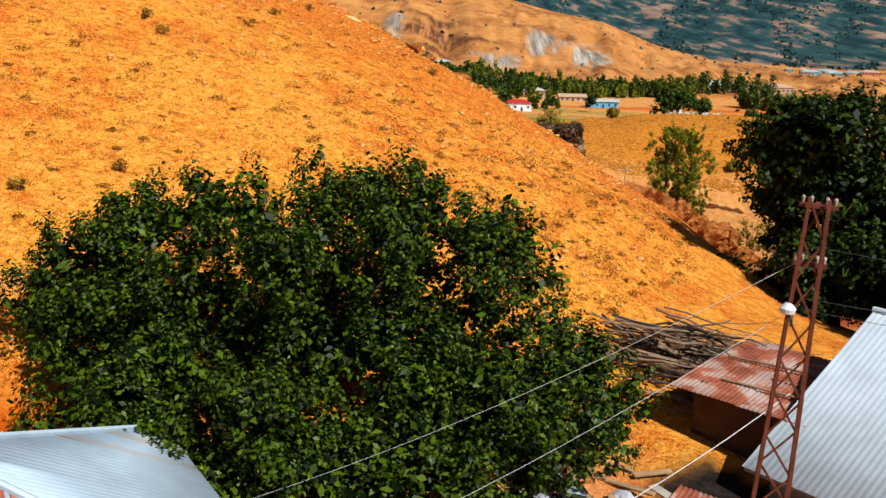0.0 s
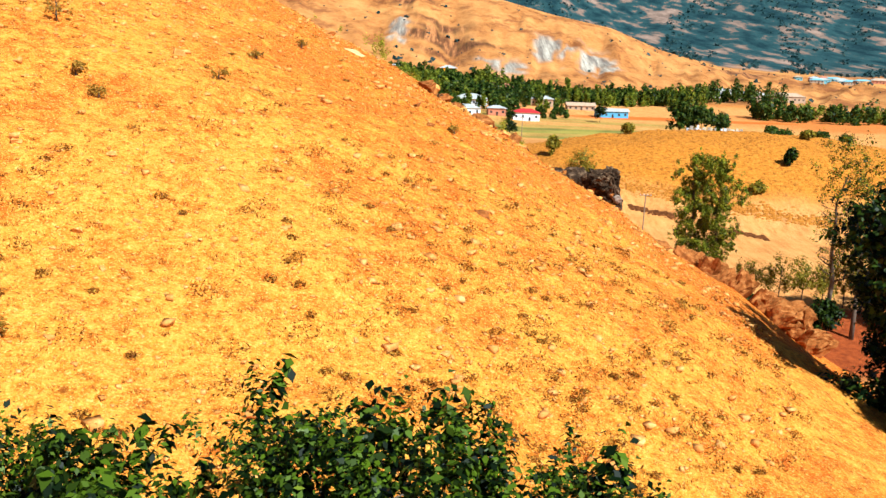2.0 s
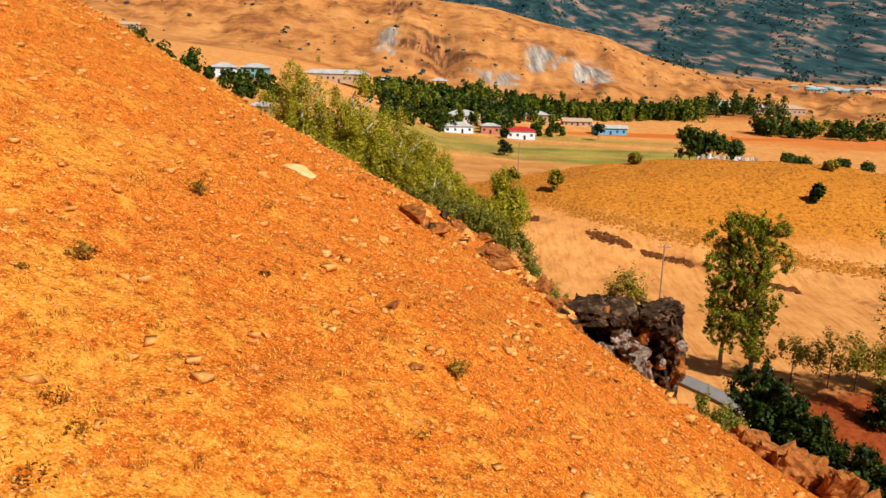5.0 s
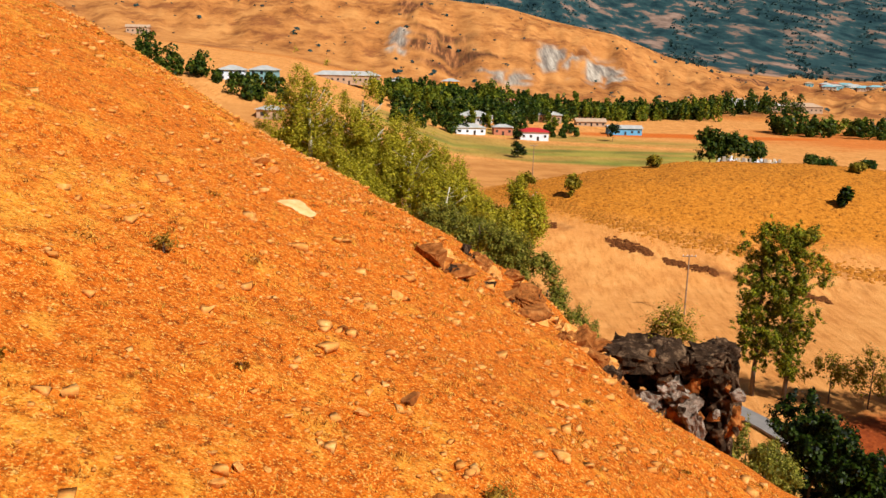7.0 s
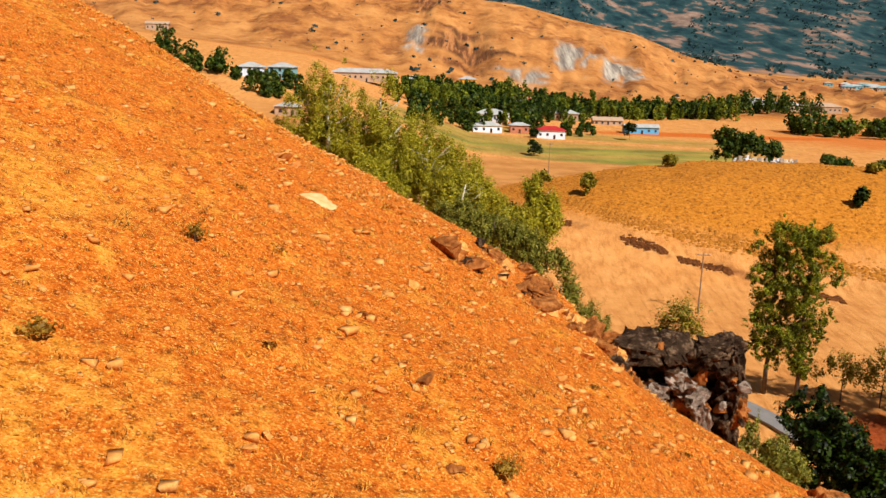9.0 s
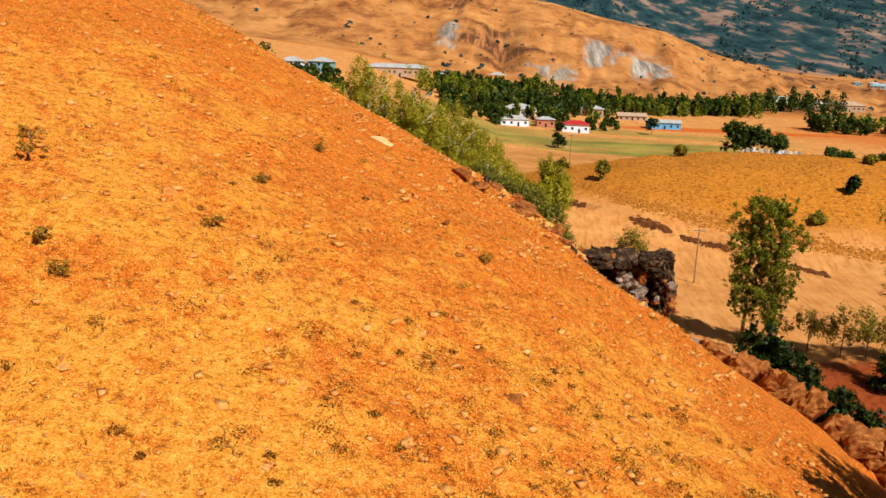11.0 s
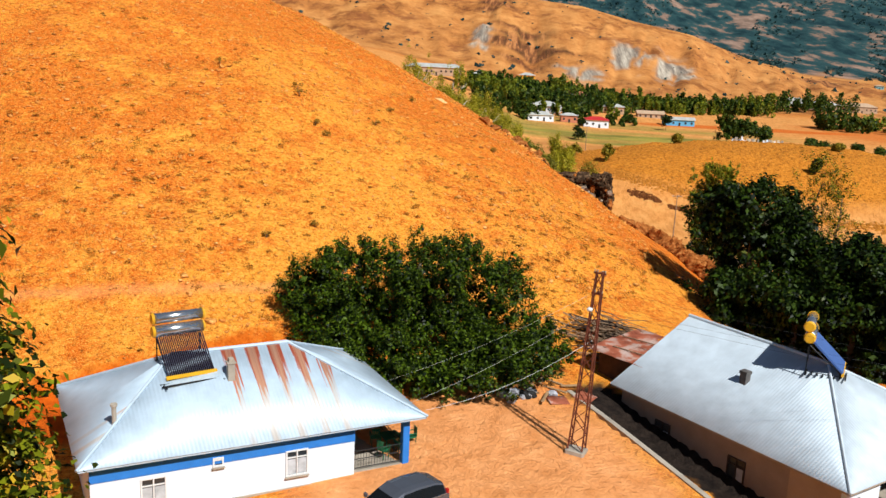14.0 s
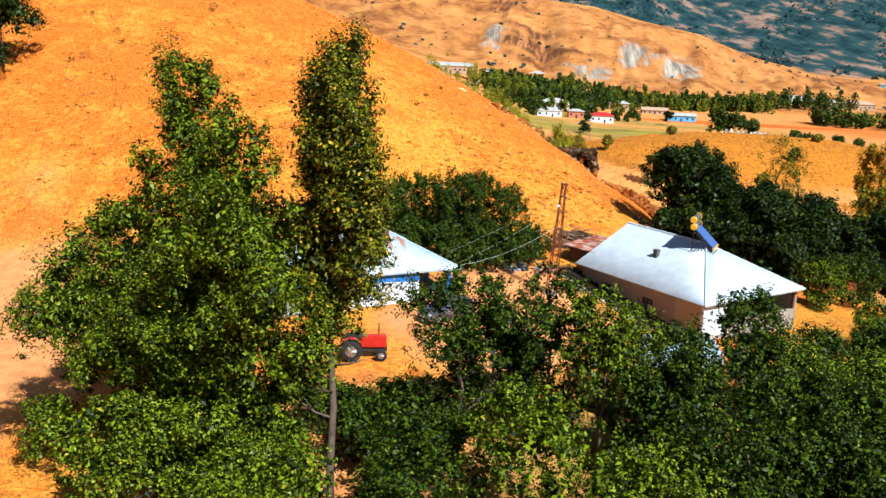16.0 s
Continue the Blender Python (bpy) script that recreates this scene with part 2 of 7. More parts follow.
def array_mesh(name, v, f, mat):
    v, f = np.asarray(v, np.float32), np.asarray(f, np.int32)
    me = bpy.data.meshes.new(name)
    me.vertices.add(len(v))
    me.vertices.foreach_set("co", v.ravel())
    k = f.shape[1]
    me.loops.add(f.size)
    me.loops.foreach_set("vertex_index", f.ravel())
    me.polygons.add(len(f))
    me.polygons.foreach_set("loop_start", np.arange(0, f.size, k, dtype=np.int32))
    me.polygons.foreach_set("loop_total", np.full(len(f), k, np.int32))
    me.update(calc_edges=True)
    if mat:
        me.materials.append(mat)
    return me


def facing(x, y, z, bearing):
    """A pose whose local x runs along the bearing (degrees, anticlockwise from east)."""
    return pose(x, y, z, 0, 0, bearing)


# ---- the lie of the land ----
def sstep(a, b, x):
    t = np.clip((x - a) / (b - a), 0, 1)
    return t * t * (3 - 2 * t)


def vnoise(x, y, seed=0):
    """Smooth value noise, -1 to 1, one cell a metre."""
    xi, yi = np.floor(x).astype(np.int64), np.floor(y).astype(np.int64)
    fx, fy = x - xi, y - yi
    fx, fy = fx * fx * (3 - 2 * fx), fy * fy * (3 - 2 * fy)

    def h(a, b):
        n = (a * 374761393 + b * 668265263 + seed * 1442695) & 0x7FFFFFFF
        n = ((n ^ (n >> 13)) * 1274126177) & 0x7FFFFFFF
        return ((n ^ (n >> 16)) & 0xFFFF) / 32767.5 - 1
    return (h(xi, yi) * (1 - fx) + h(xi + 1, yi) * fx) * (1 - fy) + (h(xi, yi + 1) * (1 - fx) + h(xi + 1, yi + 1) * fx) * fy


def fbm(x, y, octaves=4, seed=0):
    s, a = 0, 1.0
    for i in range(octaves):
        s = s + a * vnoise(x * 2 ** i, y * 2 ** i, seed + i)
        a *= 0.5
    return s


def dome(x, y):
    """The near hill: a long rounded spur."""
    dx, dy = x + 78.7, y - 109.3
    u, w = 0.711 * dx - 0.703 * dy, 0.703 * dx + 0.711 * dy
    return 31.4 - 0.708 * (np.sqrt(u * u + (1.696 * w) ** 2 + 130.25 ** 2) - 130.25)


def yard(x, y):
    return -0.9 + 0.06 * y - 0.14 * np.logaddexp(0, x - 7)


H1_U, H1_C = (0.846, 0.533), (-10.2, 12.6)
H2_U, H2_C = (0.634, -0.773), (17.15, 19.92)


def ground(x, y):
    x, y = np.asarray(x, float), np.asarray(y, float)
    r, b = np.hypot(x, y - 40), np.degrees(np.arctan2(x, y - 40))
    s = sstep(25, 140, y + 0.35 * (x - 15))
    z = np.maximum(yard(x, np.minimum(y, 40)), -14) * (1 - s) - 24 * s
    u = (x - 74 - 0.30 * (y - 262)) / 76
    z = z + 15.6 * np.exp(-np.abs(u) ** 2.4 - np.abs((y - 264) / 43) ** 3) + 0.35 * fbm(x / 7, y / 7, 3, 5) * sstep(180, 210, y) * (1 - sstep(320, 340, y))
    # valley sides rise to the left, then the golden hills, then the wooded mountain
    z420 = np.interp(b, [-60, -15, -10, -5, 0, 5], [40, 8, 3, -10, -22, -24])
    z650 = np.interp(b, [-60, -15, -10, -5, 0, 5, 10], [70, 14, 8, -4, -13, -19, -24])
    crest = np.interp(b, [-60, -35, -17.7, -2.8, 2.8, 6.2, 9.6, 12.9, 16, 20.7, 60], [160, 125, 103, 84, 71, 52, 37, 7, -12, -20, -20])
    front = 1 - sstep(75, 110, np.abs(b))
    z = z + front * ((z420 + 24) * sstep(180, 420, r) + (z650 - z420) * sstep(420, 650, r))
    gully = np.abs(fbm(b * 0.33 + 7, r / 420, 4, 11))
    k = sstep(640, 1350, r)
    fine = np.abs(fbm(b * 1.3 + 3, r / 130, 3, 19))
    z = z + front * ((crest - z650) * k - ((gully - 0.45) * 15 + (fine - 0.4) * 5.0) * sstep(640, 800, r) * (1 - sstep(1020, 1330, r)) * (0.3 + k))
    m = np.interp(b, [-60, -10, 0, 8, 14, 25, 60], [420, 400, 370, 330, 290, 285, 330])
    k = sstep(1500, 4300, r)
    z = z + front * ((m + 20) * k - (crest + 20) * sstep(1420, 2100, r) + 48 * k * fbm(b * 0.22, r / 900, 4, 23) * (1 - sstep(3900, 4300, r)))
    d = dome(x, y) + 0.35 * fbm(x / 9, y / 9, 2, 3) + 0.14 * fbm(x / 1.6, y / 1.6, 3, 4) * (1 - sstep(140, 200, r))
    z = 0.5 * (z + d + np.sqrt((z - d) ** 2 + 1.4))
    # the steep break below the crag
    z = z - 2.9 * np.clip((y - 69) / 18, 0, 1) * sstep(1.5, 8.5, x) * (1 - sstep(110, 150, y))
    # the edge falls away towards the gully, and the crest beyond the pale slab
    fall = (0.5 * sstep(2, 7, x) + 0.2 * sstep(8, 13, x)) * (1 - sstep(76, 84, y)) + 1.0 * sstep(15, 22, x) * (1 - sstep(66, 71, y))
    z = z - fall * sstep(44, 60, y)
    z = z - 1.15 * sstep(-26, -12, x) * sstep(86, 97, y) * (1 - sstep(120, 150, y))
    # the cut behind the white house
    px, py = x - H1_C[0], y - H1_C[1]
    a, p = px * H1_U[0] + py * H1_U[1], -px * H1_U[1] + py * H1_U[0]
    inside = sstep(-13, -10, a) * (1 - sstep(5, 8, a)) * sstep(-9, -6, p) * (1 - sstep(8.7 + 0.4 * fbm(a / 2, a * 0, 2, 8), 9.3 + 0.4 * fbm(a / 2, a * 0, 2, 8), p))
    z = z + inside * np.minimum(0, -0.15 - z)
    # the ditch along the grey house
    qx, qy = x - H2_C[0], y - H2_C[1]
    a2, p2 = qx * H2_U[0] + qy * H2_U[1], qy * H2_U[0] - qx * H2_U[1]
    z = z - 0.55 * sstep(-8.1, -7.8, p2) * (1 - sstep(-6.2, -5.6, p2)) * (1 - sstep(5, 7, np.abs(a2)))
    return z


def gz(x, y):
    return float(ground(np.array([x]), np.array([y]))[0])


def blob(x, y, cx, cy, rx, ry, soft=0.5, wob=0.25, seed=1):
    d = np.sqrt(((x - cx) / rx) ** 2 + ((y - cy) / ry) ** 2) + wob * fbm(x / (rx + ry) * 4, y / (rx + ry) * 4, 3, seed)
    return 1 - sstep(1 - soft, 1 + soft, d)


def build_ground():
    near = np.arange(-70, 60.01, 0.55)
    side = [near[-1]]
    while side[-1] < 430:
        side.append(side[-1] + max(0.6, (side[-1] - 58) * 0.16))
    side = np.array(side[1:])
    xu = np.concatenate([-70 - (side[::-1] - 60), near, side])
    yr = [-450.0]
    while yr[-1] < -82:
        yr.append(yr[-1] + 14)
    yr += list(np.arange(-80, 125, 0.55)) + list(np.arange(125, 330, 1.5)) + list(np.arange(330, 700, 3.0))
    y = 700.0
    while y < 4700:
        yr.append(y)
        y *= 1.018
    yr = np.array(yr)
    g = 1 + np.maximum(0, yr - 150) / 130
    X, Y = xu[None, :] * g[:, None], np.repeat(yr[:, None], len(xu), 1)
    Z = ground(X, Y)
    ny, nx = X.shape
    i = np.arange(ny * nx).reshape(ny, nx)
    f = np.stack([i[:-1, :-1], i[:-1, 1:], i[1:, 1:], i[1:, :-1]], -1).reshape(-1, 4)
    me = array_mesh("ground", np.stack([X, Y, Z], -1).reshape(-1, 3), f, M_GROUND)
    me.polygons.foreach_set("use_smooth", np.ones(len(f), bool))
    x, y, z = X.ravel(), Y.ravel(), Z.ravel()
    r, b = np.hypot(x, y - 40), np.degrees(np.arctan2(x, y - 40))
    zones = {}
    dirt = blob(x, y, 2, 10, 8.5, 11, 0.25, 0.2) * 1.0
    dirt = np.maximum(dirt, blob(x, y, -36, -4, 13, 22, 0.4, 0.3, 2))
    dirt = np.maximum(dirt, blob(x, y, 0, -14, 14, 9, 0.5, 0.3, 3) * 0.7)
    track = np.abs(y - (24.4 + 0.38 * (x + 17.6) + 0.3 * vnoise(x / 6, x * 0, 6)))
    dirt = np.maximum(dirt, 0.45 * (1 - sstep(0.2, 0.6, track)) * sstep(-32, -28, x) * (1 - sstep(-12, -9, x)))
    zones["dirt"] = dirt
    px, py = x - H1_C[0], y - H1_C[1]
    a, p = px * H1_U[0] + py * H1_U[1], -px * H1_U[1] + py * H1_U[0]
    cut = sstep(-14, -11, a) * (1 - sstep(5, 9, a)) * sstep(3, 4, p) * (1 - sstep(9.1, 9.6, p - 0.4 * fbm(a / 2, a * 0, 2, 8)))
    zones["red"] = np.maximum(cut, np.maximum(blob(x, y, 125, 512, 60, 12, 0.3, 0.2, 5) * 0.8, blob(x, y, 215, 520, 60, 55, 0.4, 0.3, 6) * 0.55))
    zones["plot"] = blob(x, y, 58, 137, 17, 12, 0.2, 0.1, 4)
    zones["field"] = sstep(118, 132, y + 0.3 * x) * (1 - sstep(600, 660, r))
    lanes = y + 0.25 * x + 6 * vnoise(x / 60, y / 60, 17)
    gr = sstep(395, 403, lanes) * (1 - sstep(455, 475, lanes)) * sstep(-60, -30, x) * (1 - sstep(105, 135, x))
    gr = np.maximum(gr, 0.8 * sstep(478, 484, lanes) * (1 - sstep(495, 520, lanes)) * sstep(-40, 0, x) * (1 - sstep(120, 150, x)))
    gr = np.maximum(gr, blob(x, y, 26, 112, 12, 22, 0.5, 0.4, 7) * 0.5)
    gr = np.maximum(gr, np.maximum(blob(x, y, 22, -12, 21, 15, 0.35, 0.25, 15) * 0.95, blob(x, y, 32, 8, 7, 12, 0.5, 0.3, 16) * 0.7))
    zones["green"] = gr * (0.65 + 0.35 * vnoise(x / 30, y / 8, 8))
    bank = np.abs(y - np.interp(x, [10, 21, 31.4, 47, 77, 120], [252, 239.4, 228.4, 221.4, 210.8, 204]) + 1.2 * vnoise(x / 5, y / 5, 31))
    rut = np.abs(y - (241.7 - 0.674 * x) + 1.5 * vnoise(x / 8, y / 8, 33))
    scar = (1 - sstep(0.4, 1.8, bank)) * 0.35 * sstep(-0.3, 0.3, vnoise(x / 4, y / 4, 39)) + (1 - sstep(0.4, 1.7, rut)) * sstep(-0.35, 0.1, vnoise(x / 7, y / 7, 35))
    scar = scar + (1 - sstep(0.4, 2.0, np.abs(y - (196 - 0.45 * x)))) * sstep(0.0, 0.4, vnoise(x / 11, y / 11, 37)) * 0.4
    zones["scar"] = scar * sstep(150, 165, y) * (1 - sstep(300, 310, y)) * (x > 5)
    zones["mound"] = blob(x, y, 78, 262, 78, 44, 0.12, 0.05, 41) * (y > 195)
    zones["strip"] = blob(x, y, 30, 345, 120, 42, 0.12, 0.06, 43) * (y > 300)
    zones["straw"] = np.clip(0.45 + 0.55 * np.exp(-((x - 2) / 15) ** 2 - ((y - 40) / 13) ** 2) + 0.35 * sstep(62, 42, y) - 0.75 * sstep(58, 74, y + 0.5 * x) - 0.40 * sstep(-12, -30, x) - 0.25 * np.exp(-((x + 19) / 8) ** 2 - ((y - 47) / 9) ** 2), 0, 1)
    zones["far"] = sstep(600, 680, r)
    zones["gullied"] = np.clip(blob(b, r, -0.6, 905, 2.4, 75, 0.35, 0.5, 57) + blob(b, r, 17.4, 1150, 1.5, 60, 0.3, 0.5, 58) + blob(b, r, -2.6, 1130, 1.2, 60, 0.4, 0.5, 59), 0, 1) * 0.85
    pale = blob(b, r, 5.8, 915, 0.8, 60, 0.25, 0.7, 9) + blob(b, r, 8.4, 905, 1.7, 66, 0.25, 0.7, 10) + blob(b, r, 3.4, 780, 1.3, 40, 0.25, 0.7, 12) + blob(b, r, -3.4, 900, 0.7, 60, 0.25, 0.6, 13)
    zones["pale"] = np.clip(pale, 0, 1) * sstep(-0.75, -0.1, fbm(b * 2.2, r / 60, 3, 47))
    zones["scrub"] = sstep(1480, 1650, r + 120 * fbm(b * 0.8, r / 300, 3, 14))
    qx, qy = x - H2_C[0], y - H2_C[1]
    a2, p2 = qx * H2_U[0] + qy * H2_U[1], qy * H2_U[0] - qx * H2_U[1]
    # strip of painted shade between the grey house wall and the kerb
    zones["ditch_shade"] = sstep(-8.05, -7.75, p2 - 0.13 * np.maximum(a2, -2) - 0.26 + 0.12 * vnoise(x * 2, y * 2, 45)) * (1 - sstep(-5.0, -4.8, p2)) * sstep(-9.5, -8.5, a2) * (1 - sstep(6.4, 7.4, a2))
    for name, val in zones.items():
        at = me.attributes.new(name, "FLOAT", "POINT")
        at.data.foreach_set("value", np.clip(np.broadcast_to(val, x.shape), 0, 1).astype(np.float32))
    ob = new("ground", me)
    return tagged(ob, "dry orange hillside, valley fields and far hills", "ground", kind="structure")


GROUND = build_ground()

# ---- the two houses, the shed and the pole ----
def roof_metal(name, tint, rust=0.0):
    n = Nodes(name)
    uv = n.coords("UV")
    v = n.coords()
    c = n.ramp(n.noise(v, 1.1, 5), [(0.3, tuple(t * 0.80 for t in tint)), (0.7, tint)])
    sep = n.add("ShaderNodeSeparateXYZ")
    n.link(uv, sep.inputs[0])
    if rust:
        st = n.add("ShaderNodeMapping")
        st.inputs["Scale"].default_value = (9.5, 0.10, 1)
        n.link(uv, st.inputs["Vector"])
        streak = n.noise(st.outputs[0], 1.0, 6, 0.7)
        wide = n.add("ShaderNodeTexWave", Scale=0.29, Distortion=1.2, Detail=2.0)
        n.link(uv, wide.inputs["Vector"])
        top = n.math("SUBTRACT", 1.0, n.math("MULTIPLY", sep.outputs["Y"], 0.24), True)
        inx = n.ramp(n.math("MULTIPLY", sep.outputs["X"], 0.066), [(0.42, (0, 0, 0)), (0.47, (1, 1, 1)), (0.75, (1, 1, 1)), (0.82, (0, 0, 0))])
        k = n.math("MULTIPLY", n.math("MULTIPLY", wide.outputs["Fac"], top), inx)
        k = n.math("ADD", n.math("MULTIPLY", k, 1.35), n.math("MULTIPLY", n.math("SUBTRACT", streak, 0.5), 1.7))
        comb = n.add("ShaderNodeTexWave", Scale=1.85, Distortion=0.6, Detail=1.0)
        n.link(uv, comb.inputs["Vector"])
        k = n.math("SUBTRACT", k, n.math("MULTIPLY", comb.outputs["Fac"], 0.22))
        tone = n.ramp(streak, [(0.4, (0.32, 0.042, 0.016)), (0.6, (0.50, 0.115, 0.048))])
        c = n.mix(n.ramp(k, [(0.30, (0, 0, 0)), (0.40, (1, 1, 1))]), c, tone)
        drip = n.ramp(n.math("MULTIPLY", n.math("MULTIPLY", wide.outputs["Fac"], inx), streak), [(0.30, (0, 0, 0)), (0.48, (0.55, 0.55, 0.55))])
        c = n.mix(drip, c, (0.50, 0.36, 0.24))
    n.bump(n.noise(v, 9.0, 3), 0.08, 0.01)
    return n.done(c, 0.5, 0.12, 0.4)


M_ROOF1 = roof_metal("rust_streaked_zinc_roof", (0.50, 0.61, 0.71), 1.0)
M_ROOF2 = roof_metal("galvanised_roof", (0.62, 0.70, 0.77))


def rusty_sheet():
    n = Nodes("rusty_sheet")
    v = n.coords("Object", (1.0, 1.0, 1.0))
    c = n.ramp(n.noise(v, 0.9, 5, 0.6), [(0.38, (0.24, 0.060, 0.030)), (0.50, (0.40, 0.115, 0.060)), (0.56, (0.48, 0.30, 0.24)), (0.7, (0.52, 0.42, 0.38))])
    c = n.mix(n.math("MULTIPLY", n.noise(v, 12, 4), 0.4), c, (0.20, 0.06, 0.03))
    return n.done(c, 0.75, 0.1, 0.3)


M_RUSTROOF = rusty_sheet()
M_WHITE = rough_paint("white_plaster", (0.76, 0.84, 0.92), 0.08, 0.8)
M_BLUE = rough_paint("blue_paint", (0.03, 0.20, 0.62), 0.15, 2)
M_BROWN = rough_paint("grey_brown_render", (0.34, 0.27, 0.22), 0.18, 0.9)
M_CONC = rough_paint("concrete", (0.42, 0.36, 0.29), 0.3, 1.3)
M_FRAME = rough_paint("white_window_frame", (0.75, 0.76, 0.76), 0.06, 4, 0.4)
M_DARK = rough_paint("dark_timber", (0.045, 0.032, 0.026), 0.4, 3)
M_BLACK = rough_paint("black_iron", (0.02, 0.02, 0.022), 0.3, 6, 0.5, 0.4)
M_RUST = rough_paint("rusty_iron", (0.20, 0.055, 0.028), 0.45, 5, 0.8, 0.3)
M_STEEL = rough_paint("bright_steel", (0.62, 0.64, 0.67), 0.1, 3, 0.22, 0.9)
M_YELLOW = rough_paint("yellow_plastic", (0.80, 0.42, 0.02), 0.12, 3, 0.45)
M_PANEL = rough_paint("blue_enamel_panel", (0.07, 0.14, 0.38), 0.15, 2, 0.3)
M_TUBE = rough_paint("dark_glass_tube", (0.025, 0.02, 0.03), 0.3, 4, 0.12, 0.0, 0.7)
M_GREEN = rough_paint("green_plastic", (0.02, 0.14, 0.06), 0.15, 3, 0.45)
M_BARK = rough_paint("bark", (0.15, 0.11, 0.08), 0.45, 3, 0.95, 0, 0.1, 0.5)
M_TWIG = rough_paint("bare_twig", (0.33, 0.22, 0.14), 0.45, 3, 0.95, 0, 0.1, 0.3)
M_TIN = rough_paint("grey_tin_roof", (0.78, 0.79, 0.80), 0.15, 0.5, 0.5)
# shed wall colour darkened to stand for the shade on its front
M_BRICK = rough_paint("shade_dark_block_wall", (0.10, 0.05, 0.035), 0.4, 2)
M_PALEBARK = rough_paint("pale_bark", (0.62, 0.56, 0.42), 0.3, 2, 0.95, 0, 0.1, 0.3)


def glass_material():
    n = Nodes("window_glass")
    return n.done((0.03, 0.035, 0.04), 0.06, 0.0, 0.7)


M_GLASS = glass_material()
M_CURTAIN = rough_paint("pale_curtain", (0.52, 0.55, 0.58), 0.3, 3)


def sheet(u0, u1, run, rise, top_lo, top_hi, pitch=0.17, amp=0.008):
    """A corrugated roof slope: eave from u0 to u1 along x, rising inwards (y) by run and rise; the top edge runs from top_lo to top_hi."""
    n = int((u1 - u0) / (pitch / 4))
    v, f, uv = [], [], []
    L = math.hypot(run, rise)
    for i in range(n + 1):
        x = u0 + (u1 - u0) * i / n
        k = 1.0
        if x < top_lo:
            k = (x - u0) / max(1e-6, top_lo - u0)
        elif x > top_hi:
            k = (u1 - x) / max(1e-6, u1 - top_hi)
        dz = amp * math.sin(2 * math.pi * x / pitch)
        for q in (0.0, 0.5, 1.0):
            v.append((x, run * k * q, rise * k * q + dz))
            uv.append((x - u0, L * (1 - k * q)))
    for i in range(n):
        for q in range(2):
            a = i * 3 + q
            f.append((a, a + 3, a + 4, a + 1))
    return v, f, uv


def roof_slope(name, data, m, mat, parent, label=""):
    v, f, uv = data
    me = bpy.data.meshes.new(name)
    me.from_pydata([tuple(m @ Vector(p)) for p in v], [], f)
    lay = me.uv_layers.new(name="plan")
    idx = np.empty(len(me.loops), np.int32)
    me.loops.foreach_get("vertex_index", idx)
    lay.data.foreach_set("uv", np.array(uv, np.float32)[idx].ravel())
    me.materials.append(mat)
    me.polygons.foreach_set("use_smooth", [True] * len(me.polygons))
    ob = new(name, me)
    ob.parent = parent
    sol = ob.modifiers.new("thickness", "SOLIDIFY")
    sol.thickness, sol.offset = 0.02, -1
    if label:
        tagged(ob, label)
    return ob


def window(parent, x, y, z, w, h, normal=-1, panes=2, name="window", curtains=(), frame_mat=None):
    """A casement in a wall that runs along local x: frame, sill, panes; normal is the outward y."""
    s = Shape()
    t = 0.07
    for px, sx in ((-w / 2 + t / 2, t), (w / 2 - t / 2, t)):
        s.box((x + px, y + normal * 0.02, z), (sx, 0.10, h))
    for k in range(1, panes):
        s.box((x - w / 2 + w * k / panes, y + normal * 0.02, z), (t * 0.8, 0.09, h - 2 * t))
    for pz in (-h / 2 + t / 2, h / 2 - t / 2):
        s.box((x, y + normal * 0.02, z + pz), (w - 2 * t, 0.10, t))
    s.box((x, y + normal * 0.02, z + h * 0.22), (w - 2 * t, 0.08, t * 0.7))
    fr = part(name, s, frame_mat or M_FRAME, parent, "dark framed casement window" if frame_mat else "white framed casement window")
    part("sill", Shape().box((x, y + normal * 0.09, z - h / 2 - 0.04), (w + 0.08, 0.10, 0.04)), M_CONC, fr)
    for k in range(panes):
        part("pane", Shape().box((x - w / 2 + w * (k + 0.5) / panes, y + normal * 0.005, z), (w / panes - t, 0.02, h - 1.5 * t)), M_GLASS, fr)
        if k in curtains:
            part("curtain", Shape().box((x - w / 2 + w * (k + 0.5) / panes, y + normal * 0.022, z - h * 0.14), (w / panes - t * 1.5, 0.012, h * 0.58)), M_CURTAIN, fr, "pale curtain behind the pane")
    return fr


def wall_run(x0, x1, y, z0, z1, thick, holes=()):
    """A wall along x with openings (cx, cz, w, h) through it."""
    s = Shape()
    xs = x0
    for cx, cz, w, h in sorted(holes):
        s.box(((xs + cx - w / 2) / 2, y, (z0 + z1) / 2), (cx - w / 2 - xs, thick, z1 - z0))
        s.box((cx, y, (z0 + cz - h / 2) / 2), (w, thick, cz - h / 2 - z0))
        s.box((cx, y, (cz + h / 2 + z1) / 2), (w, thick, z1 - cz - h / 2))
        xs = cx + w / 2
    s.box(((xs + x1) / 2, y, (z0 + z1) / 2), (x1 - xs, thick, z1 - z0))
    return s


